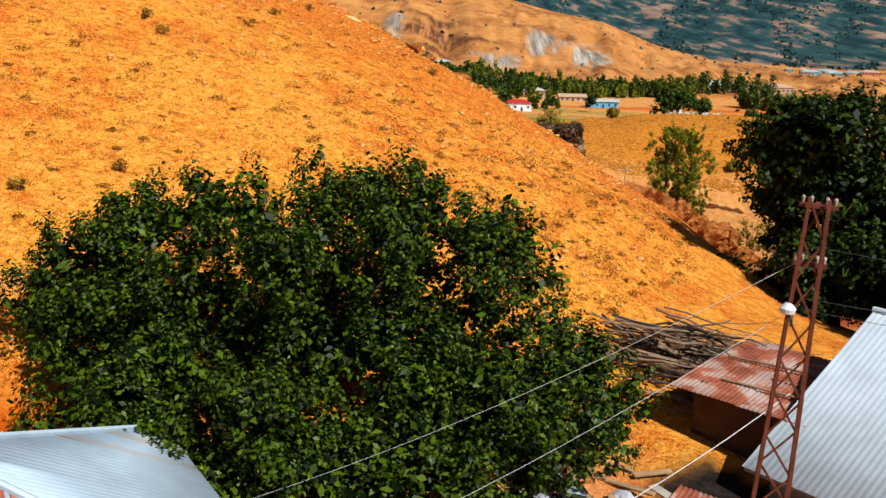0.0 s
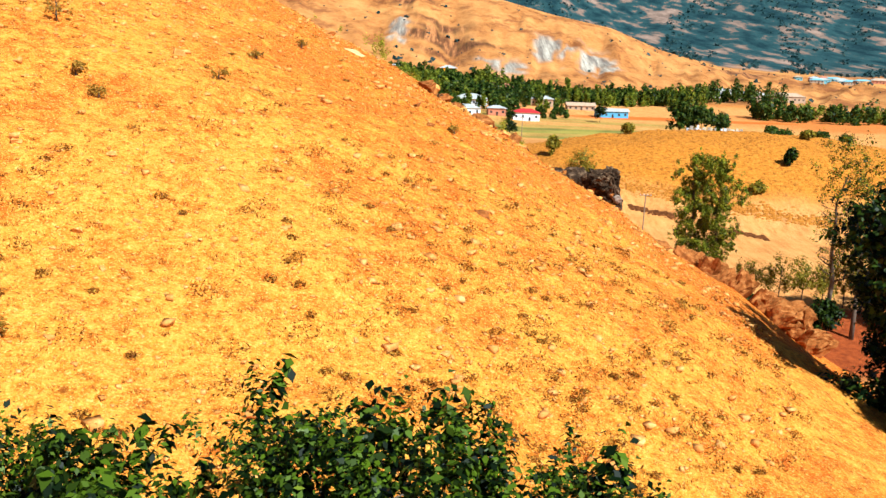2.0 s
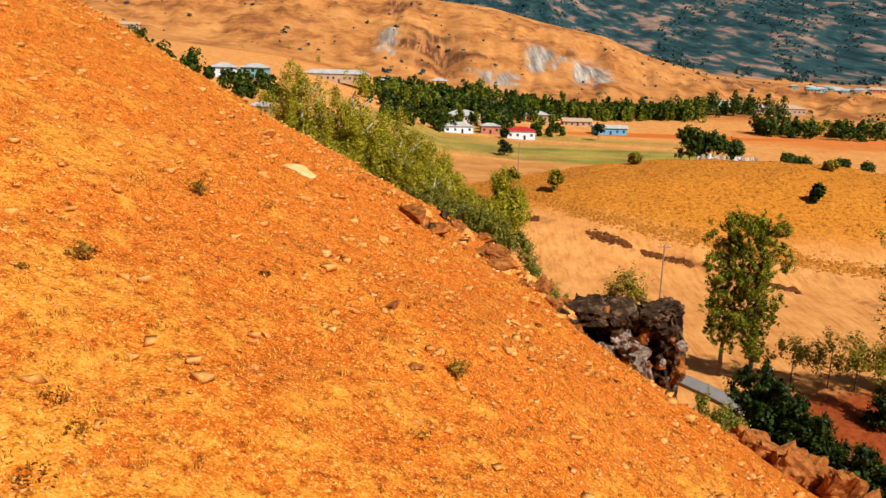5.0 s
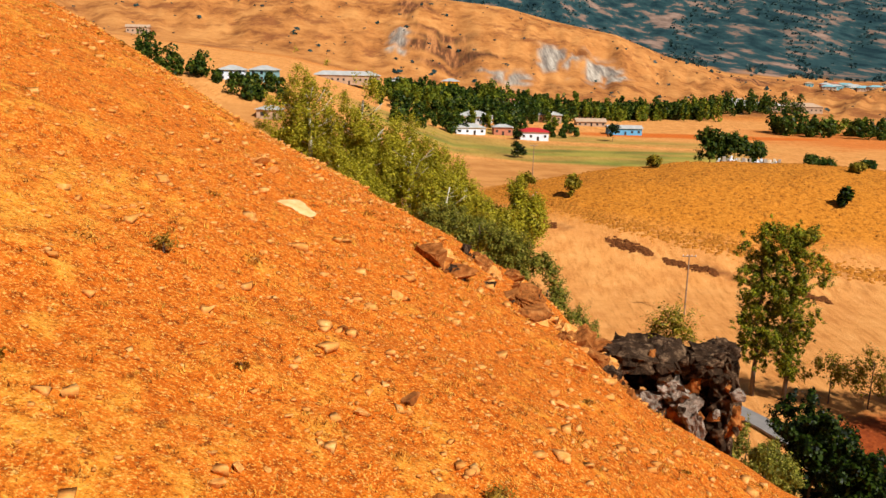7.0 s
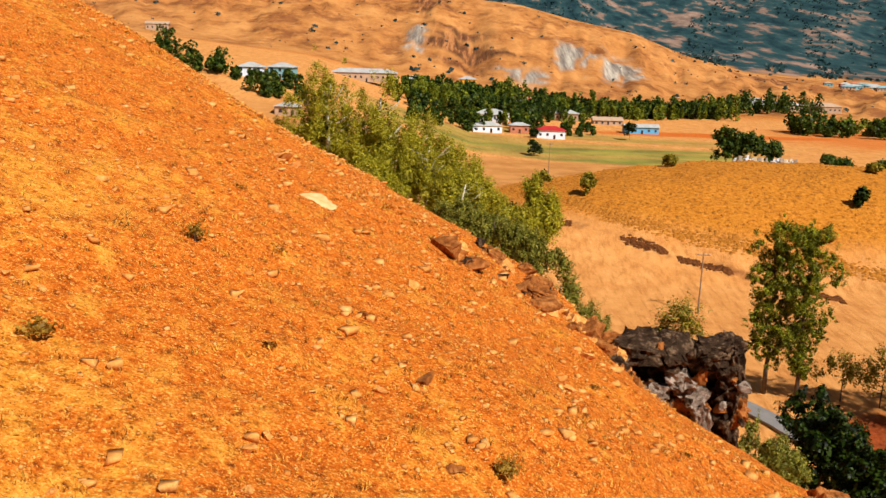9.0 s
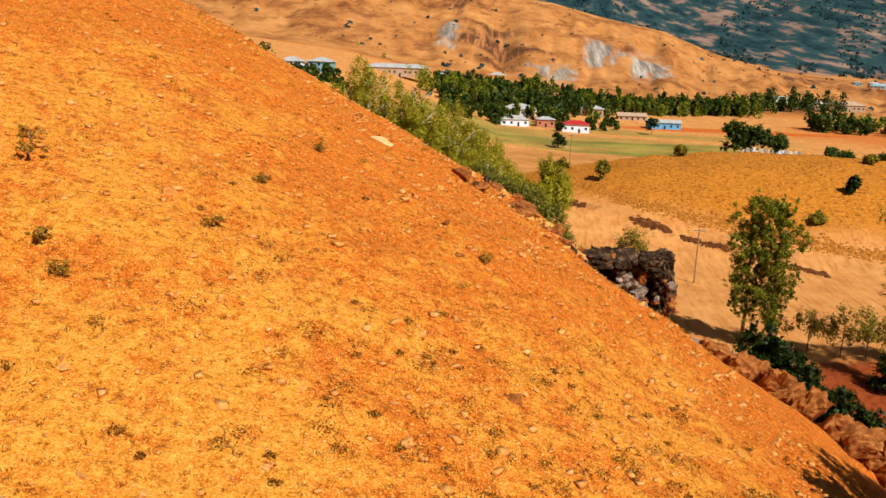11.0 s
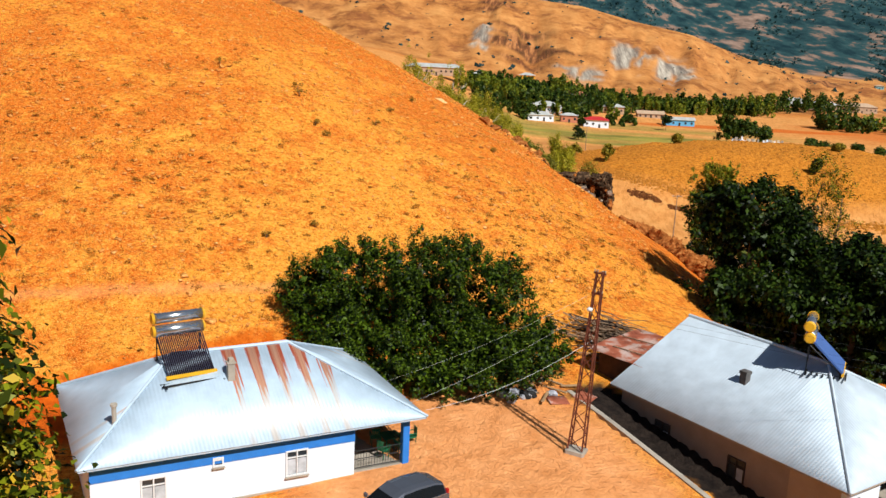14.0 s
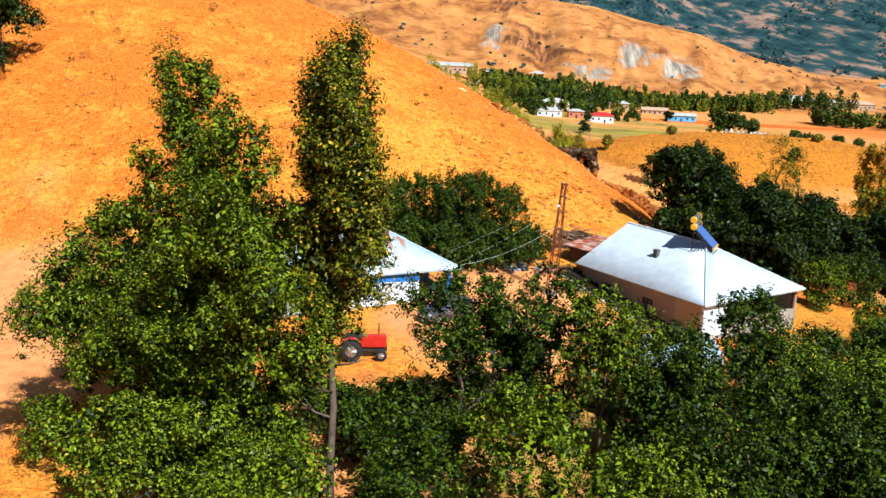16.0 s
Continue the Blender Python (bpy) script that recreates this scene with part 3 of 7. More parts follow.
def solar_heater(m, name_label, tubes=24, W=2.5):
    """A rooftop water heater: tilted collector, tank above, frame below. Local x along the tank, collector slopes towards -y."""
    t = thing("solar_water_heater", m, name_label, "water heater", "rooftop water heaters")
    s = Shape()
    for x in (-W / 2 + 0.1, W / 2 - 0.1):
        s.rod((x, 0.55, -0.1), (x, 0.55, 1.55), 0.03).rod((x, -1.1, 0.0), (x, -1.1, 0.25), 0.03)
        s.rod((x, -1.1, 0.2), (x, 0.5, 1.45), 0.025).rod((x, 0.55, 0.1), (x, -1.1, 0.1), 0.02)
    s.rod((-W / 2, 0.55, 0.5), (W / 2, 0.55, 0.5), 0.02).rod((-W / 2, 0.55, 1.1), (W / 2, 0.55, 0.2), 0.02)
    part("stand", s, M_BLACK, t)
    part("tank", Shape().rod((-W / 2, 0.55, 1.85), (W / 2, 0.55, 1.85), 0.27, n=20), M_STEEL, t, "bright steel water tank", True)
    part("upper_tank", Shape().rod((-W / 2, 0.62, 2.42), (W / 2, 0.62, 2.42), 0.24, n=20), M_STEEL, t, "bright steel feed tank", True)
    for x, zz, yy in ((-1, 1.85, 0.55), (1, 1.85, 0.55), (-1, 2.42, 0.62), (1, 2.42, 0.62)):
        part("end_cap", Shape().rod((x * W / 2, yy, zz), (x * (W / 2 + 0.10), yy, zz), 0.29, 0.22, 20), M_YELLOW, t, "yellow end cap")
    part("bottom_rail", Shape().box((0, -1.16, 0.22), (W + 0.1, 0.12, 0.14)), M_YELLOW, t, "yellow bottom rail")
    return t, W, tubes


def hip_roof(parent, L, W, rise, ridge_lo, ridge_hi, mat, over_gable=False):
    """Slopes of a roof L by W centred on the origin at eave height."""
    R = pose(0, 0, 0, 0, 0, 180)
    roof_slope("roof_slope", sheet(-L / 2, L / 2, W / 2, rise, ridge_lo, ridge_hi), pose(0, -W / 2, 0), mat, parent)
    roof_slope("roof_slope", sheet(-L / 2, L / 2, W / 2, rise, -ridge_hi, -ridge_lo), R @ pose(0, -W / 2, 0), mat, parent)
    if ridge_hi < L / 2 - 0.1:
        roof_slope("roof_slope", sheet(-W / 2, W / 2, L / 2 - ridge_hi, rise, 0, 0), pose(L / 2, 0, 0, 0, 0, 90), mat, parent)
    if ridge_lo > -L / 2 + 0.1:
        roof_slope("roof_slope", sheet(-W / 2, W / 2, L / 2 + ridge_lo, rise, 0, 0), pose(-L / 2, 0, 0, 0, 0, -90), mat, parent)
    s = Shape().rod((ridge_lo, 0, rise + 0.02), (ridge_hi, 0, rise + 0.02), 0.09, n=8)
    part("ridge_cap", s, mat, parent)
    for sx, rx in ((-1, ridge_lo), (1, ridge_hi)):
        if abs(rx) < L / 2 - 0.1:
            for sy in (-1, 1):
                part("hip_cap", Shape().rod((rx, 0, rise + 0.02), (sx * L / 2, sy * W / 2, 0.02), 0.07, n=6), mat, parent)


def white_house():
    L, W, EZ = 15.2, 9.6, 2.23
    h = thing("white_house", facing(-10.2, 12.6, 0, 32.2), "white plastered house with blue bands and rust-streaked metal roof", "house")
    zb = -1.2
    south = -W / 2 + 0.40
    x0, xw, x1 = -L / 2 + 0.5, -L / 2 + 11.75, L / 2 - 0.7
    wins = [(-L / 2 + 2.95, 0.72, 1.05, 1.25), (-L / 2 + 9.05, 0.92, 1.02, 1.22)]
    small = (-L / 2 + 5.6, 1.55, 0.46, 0.42)
    part("wall", wall_run(x0, xw, south + 0.12, zb, EZ - 0.05, 0.24, wins + [small]), M_WHITE, h, "white south wall")
    part("wall", Shape().box(((x0 + xw) / 2, W / 2 - 0.6, (zb + EZ) / 2), (xw - x0, 0.24, EZ - zb)), M_WHITE, h)
    part("wall", Shape().box((x0 + 0.12, 0, (zb + EZ) / 2), (0.24, W - 1.6, EZ - zb)), M_WHITE, h)
    part("wall", Shape().box((xw - 0.12, 0, (zb + EZ) / 2), (0.24, W - 1.6, EZ - zb)), M_WHITE, h)
    part("blue_band", Shape().box(((x0 + xw) / 2, south - 0.012, EZ - 0.40), (xw - x0 + 0.03, 0.03, 0.72)), M_BLUE, h, "blue painted band below the eave")
    part("fascia", Shape().box((0, -W / 2 + 0.06, EZ - 0.02), (L - 0.1, 0.04, 0.08)).box((0, W / 2 - 0.06, EZ - 0.02), (L - 0.1, 0.04, 0.08)).box((L / 2 - 0.06, 0, EZ - 0.02), (0.04, W - 0.2, 0.08)).box((-L / 2 + 0.06, 0, EZ - 0.02), (0.04, W - 0.2, 0.08)), M_ROOF1, h, "thin metal eave trim")
    part("soffit", Shape().box((0, 0, EZ - 0.03), (L - 0.2, W - 0.2, 0.04)), M_DARK, h)
    for cx, cz, w, hh in wins:
        window(h, cx, south, cz, w, hh, curtains=(0, 1))
    window(h, small[0], south, small[1], small[2], small[3], panes=1, name="vent_window")
    part("plinth", Shape().box(((x0 + xw) / 2, south - 0.02, -0.60), (xw - x0 + 0.1, 0.10, 0.75)), M_CONC, h)
    # the porch at the east end
    part("porch_floor", Shape().box(((xw + x1) / 2, -0.1, -0.35), (x1 - xw, W - 1.2, 0.5), bevel=0.04), M_CONC, h, "concrete porch floor")
    for y in (south + 0.2, -W / 2 + 4.6, W / 2 - 0.9):
        part("post", Shape().box((x1 - 0.15, y, 1.05), (0.34, 0.34, 2.3), bevel=0.03), M_BLUE, h, "blue painted porch post")
    for run in (((xw, south + 0.2), (x1 - 0.3, south + 0.2)), ((x1 - 0.15, south + 0.4), (x1 - 0.15, 0.0))):
        (ax, ay), (bx, by) = run
        s = Shape()
        n = int(math.hypot(bx - ax, by - ay) / 0.13)
        for z in (0.02, 0.45, 0.85):
            s.rod((ax, ay, z), (bx, by, z), 0.022, n=5)
        for i in range(n + 1):
            q = i / n
            s.rod((ax + (bx - ax) * q, ay + (by - ay) * q, 0.0), (ax + (bx - ax) * q, ay + (by - ay) * q, 0.86), 0.011, n=4)
        part("railing", s, M_BLACK, h, "black iron porch railing")
    part("stair_rail", Shape().rod((xw + 1.2, 2.2, 1.6), (x1 - 0.4, 2.0, 0.7), 0.03).rod((xw + 1.2, 2.2, 0.2), (xw + 1.2, 2.2, 1.6), 0.02), M_DARK, h)
    roof = part("roof_deck", Shape().box((0, 0, EZ + 0.01), (L - 0.3, W - 0.3, 0.03)), M_DARK, h)
    r = new("roof")
    r.parent = h
    r.matrix_local = pose(0, 0, EZ + 0.05)
    hip_roof(r, L, W, 2.68, -3.0, 2.35, M_ROOF1)
    part("chimney", Shape().box((-0.72, -1.55, 2.1), (0.32, 0.32, 0.9), bevel=0.02).box((-0.72, -1.55, 2.57), (0.40, 0.40, 0.06)).box((-0.72, -1.55, 2.68), (0.22, 0.22, 0.20)), M_CONC, r, "weathered block chimney")
    part("vent_pipe", Shape().rod((-5.9, -2.9, 0.7), (-5.9, -2.9, 1.75), 0.10, n=10).rod((-5.9, -2.9, 1.75), (-5.9, -2.9, 1.86), 0.15, n=10), M_CONC, r, "short clay vent pipe")
    return h


def grey_house():
    L, W, EZ = 14.64, 11.9, 1.11
    h = thing("grey_house", facing(17.15, 19.92, 0, -50.6), "grey-brown rendered house with a large pale corrugated metal roof and veranda", "house")
    zb = -3.2
    west, se = -W / 2 + 0.40, L / 2 - 0.40
    x0 = -L / 2 + 0.6
    wins = [(-L / 2 + 3.7, -0.45, 1.05, 1.30), (-L / 2 + 8.5, -0.50, 1.05, 1.30)]
    split = -L / 2 + 11.4
    part("wall", wall_run(x0, split, west + 0.12, zb, EZ, 0.24, wins), M_BROWN, h, "grey-brown rendered wall")
    part("wall", Shape().box(((split + se) / 2 - 0.12, west + 0.115, (zb + EZ) / 2), (se - split - 0.24, 0.25, EZ - zb)), rough_paint("tan_render", (0.46, 0.35, 0.25), 0.15, 0.9), h, "tan rendered wall extension")
    for cx, cz, w, hh in wins:
        window(h, cx, west, cz, w, hh, curtains=(1,), frame_mat=M_DARK)
    part("wall", Shape().box((x0 + 0.12, 0.2, (zb + EZ) / 2), (0.24, W - 1.2, EZ - zb)), M_BROWN, h)
    part("wall", Shape().box(((x0 + se) / 2, W / 2 - 0.55, (zb + EZ) / 2), (se - x0, 0.24, EZ - zb)), M_BROWN, h)
    g = Shape()
    k = len(g.v)
    for x in (x0, x0 + 0.2):
        g.v += [(x, -W / 2 + 0.6, EZ), (x, W / 2 - 0.6, EZ), (x, 0, EZ + 2.85)]
    g.f += [(0, 1, 2), (5, 4, 3), (0, 3, 4, 1), (1, 4, 5, 2), (2, 5, 3, 0)]
    part("gable", g, M_BROWN, h)
    # white corner room, then the veranda
    yw = -W / 2 + 3.0
    vent = (west + 0.9, 0.30, 0.36, 0.42)
    s = Shape()
    T = pose(se - 0.12, 0, 0, 0, 0, 90)
    w = wall_run(west, yw, 0, zb + 0.9, EZ, 0.24, [(vent[0], vent[1], vent[2], vent[3])])
    w.v = [tuple(T @ Vector(p)) for p in w.v]
    part("wall", w, M_WHITE, h, "white corner wall")
    part("plinth", Shape().box((se - 0.10, (west + yw) / 2, -2.0), (0.30, yw - west, 1.1)), M_CONC, h, "bare concrete plinth")
    part("wall", Shape().box((se - 2.9, (yw + W / 2) / 2 - 0.3, (zb + EZ) / 2), (0.24, W / 2 - yw - 0.6, EZ - zb)), M_DARK, h, "dark veranda back wall")
    part("wall", Shape().box((se - 1.5, yw - 0.12, (zb + EZ) / 2), (2.8, 0.24, EZ - zb)), M_WHITE, h)
    part("veranda_floor", Shape().box((se - 1.45, (yw + W / 2) / 2 - 0.2, -1.75), (2.9, W / 2 - yw - 0.5, 0.6)), M_CONC, h)
    part("parapet", Shape().box((se - 0.12, (yw + W / 2) / 2 - 0.2, -1.35), (0.22, W / 2 - yw - 0.5, 1.5), bevel=0.02).box((se - 0.12, (yw + W / 2) / 2 - 0.2, -0.57), (0.30, W / 2 - yw - 0.4, 0.06)), M_CONC, h, "low whitewashed veranda parapet")
    part("parapet", Shape().box((se - 1.5, W / 2 - 0.55, -1.2), (2.8, 0.22, 1.4)), M_CONC, h)
    for y in (yw + 3.1, W / 2 - 0.7):
        part("post", Shape().box((se - 0.14, y, 0.25), (0.16, 0.16, 1.75)), M_RUST, h, "rusty steel veranda post")
    part("handrail", Shape().rod((se + 0.9, yw + 3.3, -1.2), (se + 0.9, yw + 3.3, -0.1), 0.03).rod((se, yw + 3.3, -0.1), (se + 0.9, yw + 3.3, -0.1), 0.03).rod((se + 0.9, yw + 3.3, -0.1), (se + 1.9, yw + 3.3, -0.8), 0.03), M_RUST, h)
    for i in range(5):
        part("step", Shape().box((se + 0.45 + 0.30 * i, yw + 2.6, -1.65 - 0.19 * i), (0.36, 1.5, 0.22), bevel=0.02), M_CONC, h)
    part("soffit", Shape().box((0, 0, EZ - 0.02), (L - 0.2, W - 0.2, 0.04)), M_DARK, h)
    part("fascia", Shape().box((0, -W / 2 + 0.05, EZ + 0.0), (L - 0.1, 0.04, 0.12)).box((L / 2 - 0.05, 0, EZ), (0.04, W - 0.2, 0.12)), M_CONC, h)
    r = new("roof")
    r.parent = h
    r.matrix_local = pose(0, 0, EZ + 0.05)
    hip_roof(r, L, W, 3.12, -L / 2 + 0.01, 1.75, M_ROOF2)
    part("chimney", Shape().box((-1.0, -2.75, 1.80), (0.40, 0.38, 0.80), bevel=0.02).box((-1.0, -2.75, 2.20), (0.46, 0.44, 0.16)), rough_paint("sooty_block", (0.11, 0.10, 0.095), 0.4, 4), r, "grey block chimney")
    return h


WHITE_HOUSE = white_house()
GREY_HOUSE = grey_house()


def heaters():
    h1 = pose(-12.3, 11.2, 4.15, 0, 0, 40)
    t, W, n = solar_heater(h1, "vacuum tube solar heater with steel tanks on the white house roof", W=2.2)
    v = Shape()
    d = Vector((0, 1.62, 1.45))
    tube = None
    for i in range(n):
        x = -W / 2 + 0.08 + (W - 0.16) * i / (n - 1)
        s = Shape().rod((0, -1.1, 0.28), (0, 0.45, 1.70), 0.035, n=6)
        if tube is None:
            tube = part("tube", s, M_TUBE, t, "dark glass collector tube")
            tube.matrix_local = pose(x, 0, 0)
        else:
            share("tube", tube.data, t, pose(x, 0, 0))
    s = Shape()
    for i in range(9):
        s.box((0, -1.5 + 0.28 * i, -0.02), (2.9, 0.07, 0.05))
    for x in (-1.3, 1.3):
        s.box((x, -0.4, -0.06), (0.07, 2.6, 0.06))
    part("deck", s, M_BLACK, t, "slatted steel deck")
    h2 = pose(17.9, 18.8, 3.85, 0, 0, 70)
    t, W, n = solar_heater(h2, "solar water heater with blue flat panel and yellow end caps", W=2.1)
    p = Shape()
    mm = pose(0, -0.35, 1.02, 42.5, 0, 0)
    p.box((0, 0, 0), (2.0, 2.15, 0.09), m=mm)
    part("panel", p, M_PANEL, t, "blue collector panel")
    s = Shape()
    for i in range(8):
        s.box((0, -1.3 + 0.26 * i, 0.02), (2.3, 0.07, 0.05))
    part("deck", s, M_BLACK, t)


heaters()


def shed():
    t = thing("shed", facing(10.2, 25.0, 0, -45), "low block shed with a rusty patched sheet metal roof", "shed")
    part("wall", Shape().box((0, -1.7, 0.3), (4.0, 0.2, 3.4)), M_BRICK, t)
    part("wall", Shape().box((0, 1.9, 0.4), (4.0, 0.2, 3.6)), M_BRICK, t)
    part("wall", Shape().box((-1.9, 0.1, 0.35), (0.2, 3.4, 3.5)), M_BRICK, t)
    part("wall", Shape().box((1.9, 0.1, 0.35), (0.2, 3.4, 3.5)), M_BRICK, t)
    rng = random.Random(5)
    for j in range(2):
        for i in range(5):
            s = sheet(-0.52, 0.52, 2.35, 0.22, -0.52, 0.52, 0.13, 0.015)
            m = pose(-2.0 + i, -2.3 + 2.2 * j, 2.02 + 0.2 * j + 0.012 * (i % 2), rng.uniform(-1, 1), rng.uniform(-1, 1), rng.uniform(-3, 3))
            roof_slope("roof_sheet", s, m, M_RUSTROOF, t)
    part("roof_batten", Shape().rod((-2.2, 0.4, 2.36), (2.6, 0.9, 2.44), 0.04).rod((-1.5, -1.2, 2.2), (1.7, -0.9, 2.24), 0.04), M_TWIG, t)
    return t


shed()


def lattice_pole():
    t = thing("lattice_pole", pose(5.85, 15.0, gz(5.85, 15.0), -1.5, 2.5, -20), "tall rusty lattice steel electricity pole with crossarms", "electricity pole")
    H, w0, w1 = 9.1, 0.36, 0.15
    part("footing", Shape().box((0, 0, 0.0), (0.95, 0.85, 0.3), bevel=0.06), M_CONC, t, "concrete footing")
    c = ((-1, -1), (1, -1), (1, 1), (-1, 1))
    for a, b in c:
        part("leg", Shape().rod((a * w0, b * w0 * 0.8, 0.2), (a * w1, b * w1 * 0.8, H), 0.048, 0.042, 4), M_RUST, t)
    n = 13
    for k in range(4):
        for i in range(n):
            s = Shape()
            q0, q1 = i / n, (i + 1) / n
            a, b = (c[k], c[(k + 1) % 4]) if i % 2 else (c[(k + 1) % 4], c[k])
            wa, wb = w0 + (w1 - w0) * q0, w0 + (w1 - w0) * q1
            s.rod((a[0] * wa, a[1] * wa * 0.8, 0.2 + (H - 0.2) * q0), (b[0] * wb, b[1] * wb * 0.8, 0.2 + (H - 0.2) * q1), 0.024, n=4)
            part("brace", s, M_RUST, t)
    for z, w in ((H - 0.12, 0.30), (H - 1.1, 0.28)):
        arm = part("crossarm", Shape().box((0, 0, z), (w * 2, 0.08, 0.08)).box((0, 0.2, z), (0.08, w, 0.06)), M_RUST, t)
        for x in (-w + 0.05, -w * 0.4, w * 0.4, w - 0.05):
            part("insulator", Shape().rod((x, 0, z + 0.04), (x, 0, z + 0.12), 0.02, 0.032, 8).rod((x, 0, z + 0.12), (x, 0, z + 0.16), 0.035, 0.02, 8), M_CONC, arm, "small grey insulator")
    lampa = part("lamp_arm", Shape().line([(-0.12, 0, 6.9), (-0.16, -0.08, 7.25), (-0.20, -0.14, 7.32)], 0.03), M_STEEL, t)
    part("lamp_head", Shape().rod((-0.22, -0.15, 7.34), (-0.22, -0.15, 7.24), 0.05, 0.14, 12).rod((-0.22, -0.15, 7.24), (-0.22, -0.15, 7.16), 0.14, 0.12, 12), M_FRAME, lampa, "white street lamp head")
    return t


lattice_pole()


def cables():
    top = Vector((6.2, 15.1, gz(5.85, 15) + 8.3))
    ends = [((-1.4, 12.9, 2.45), -2.6, 0.5), ((-4.9, 18.6, 1.2), -0.2, 0.35), ((-3.0, 15.7, 1.3), -1.0, 0.3), ((62, 2, 6.0), 0, 1.2), ((62, 5, 5.0), -1.1, 1.2), ((60, 8, 5.4), -0.9, 1.2)]
    for (x, y, z), dz, sag in ends:
        a = top + Vector((0, 0, dz))
        pts = [(a.lerp(Vector((x, y, z)), i / 14) - Vector((0, 0, sag * 4 * (i / 14) * (1 - i / 14)))) for i in range(15)]
        s = Shape().line(pts, 0.008 if x > -2 and x < 0 else 0.0045, 5)
        ob = mesh_object("cable", s.v, s.f, M_FRAME if x < 0 else M_BLACK)
        tagged(ob, "thin overhead cable from the lattice pole", "cable", "overhead cables")


cables()

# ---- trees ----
# near-black deep tones here put the crowns' inner shade into the leaf colour
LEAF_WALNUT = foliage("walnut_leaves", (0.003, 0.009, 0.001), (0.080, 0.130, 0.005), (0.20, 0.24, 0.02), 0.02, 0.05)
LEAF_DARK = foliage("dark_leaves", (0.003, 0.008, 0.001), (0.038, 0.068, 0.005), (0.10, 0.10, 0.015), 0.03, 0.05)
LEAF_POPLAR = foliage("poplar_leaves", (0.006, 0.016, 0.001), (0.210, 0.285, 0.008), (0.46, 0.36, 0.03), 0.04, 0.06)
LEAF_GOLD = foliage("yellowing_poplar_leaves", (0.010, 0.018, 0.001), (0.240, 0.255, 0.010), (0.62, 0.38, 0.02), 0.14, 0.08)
LEAF_YELLOW = foliage("yellow_autumn_leaves", (0.20, 0.130, 0.008), (0.62, 0.420, 0.020), (0.74, 0.46, 0.03), 0.15, 0.3)
LEAF_LIME = foliage("lime_poplar_leaves", (0.045, 0.062, 0.004), (0.380, 0.390, 0.020), (0.55, 0.40, 0.03), 0.05, 0.2)
LEAF_WILLOW = foliage("willow_leaves", (0.260, 0.230, 0.014), (0.640, 0.560, 0.040), (0.62, 0.48, 0.08), 0.10, 0.4)
LEAF_SALLOW = foliage("grey_willow_leaves", (0.110, 0.115, 0.014), (0.400, 0.370, 0.050), (0.46, 0.36, 0.08), 0.10, 0.3)
LEAF_OLIVE = foliage("olive_green_leaves", (0.150, 0.125, 0.010), (0.430, 0.330, 0.030), (0.42, 0.24, 0.03), 0.12, 0.25)
LEAF_FAR = foliage("far_tree_leaves", (0.016, 0.038, 0.005), (0.125, 0.175, 0.020), (0.30, 0.26, 0.04), 0.06, 0.3)
LEAF_FRESH = foliage("far_fresh_leaves", (0.090, 0.125, 0.010), (0.360, 0.390, 0.035), (0.44, 0.38, 0.05), 0.06, 0.4)


def leaf_cloud(centers, normals, size, rng, squash=0.55, loose=0.75):
    """Folded rhombic leaves at the given places."""
    n = len(centers)
    nr = normals + rng.normal(0, loose, (n, 3))
    nr /= np.linalg.norm(nr, axis=1)[:, None] + 1e-9
    a = rng.normal(0, 1, (n, 3))
    t = a - (a * nr).sum(1)[:, None] * nr
    t /= np.linalg.norm(t, axis=1)[:, None] + 1e-9
    b = np.cross(nr, t)
    s = (size * rng.uniform(0.6, 1.35, n))[:, None]
    v = np.stack([centers - t * s, centers - b * s * squash + nr * s * 0.25, centers + t * s, centers + b * s * squash + nr * s * 0.25], 1)
    return v.reshape(-1, 3)


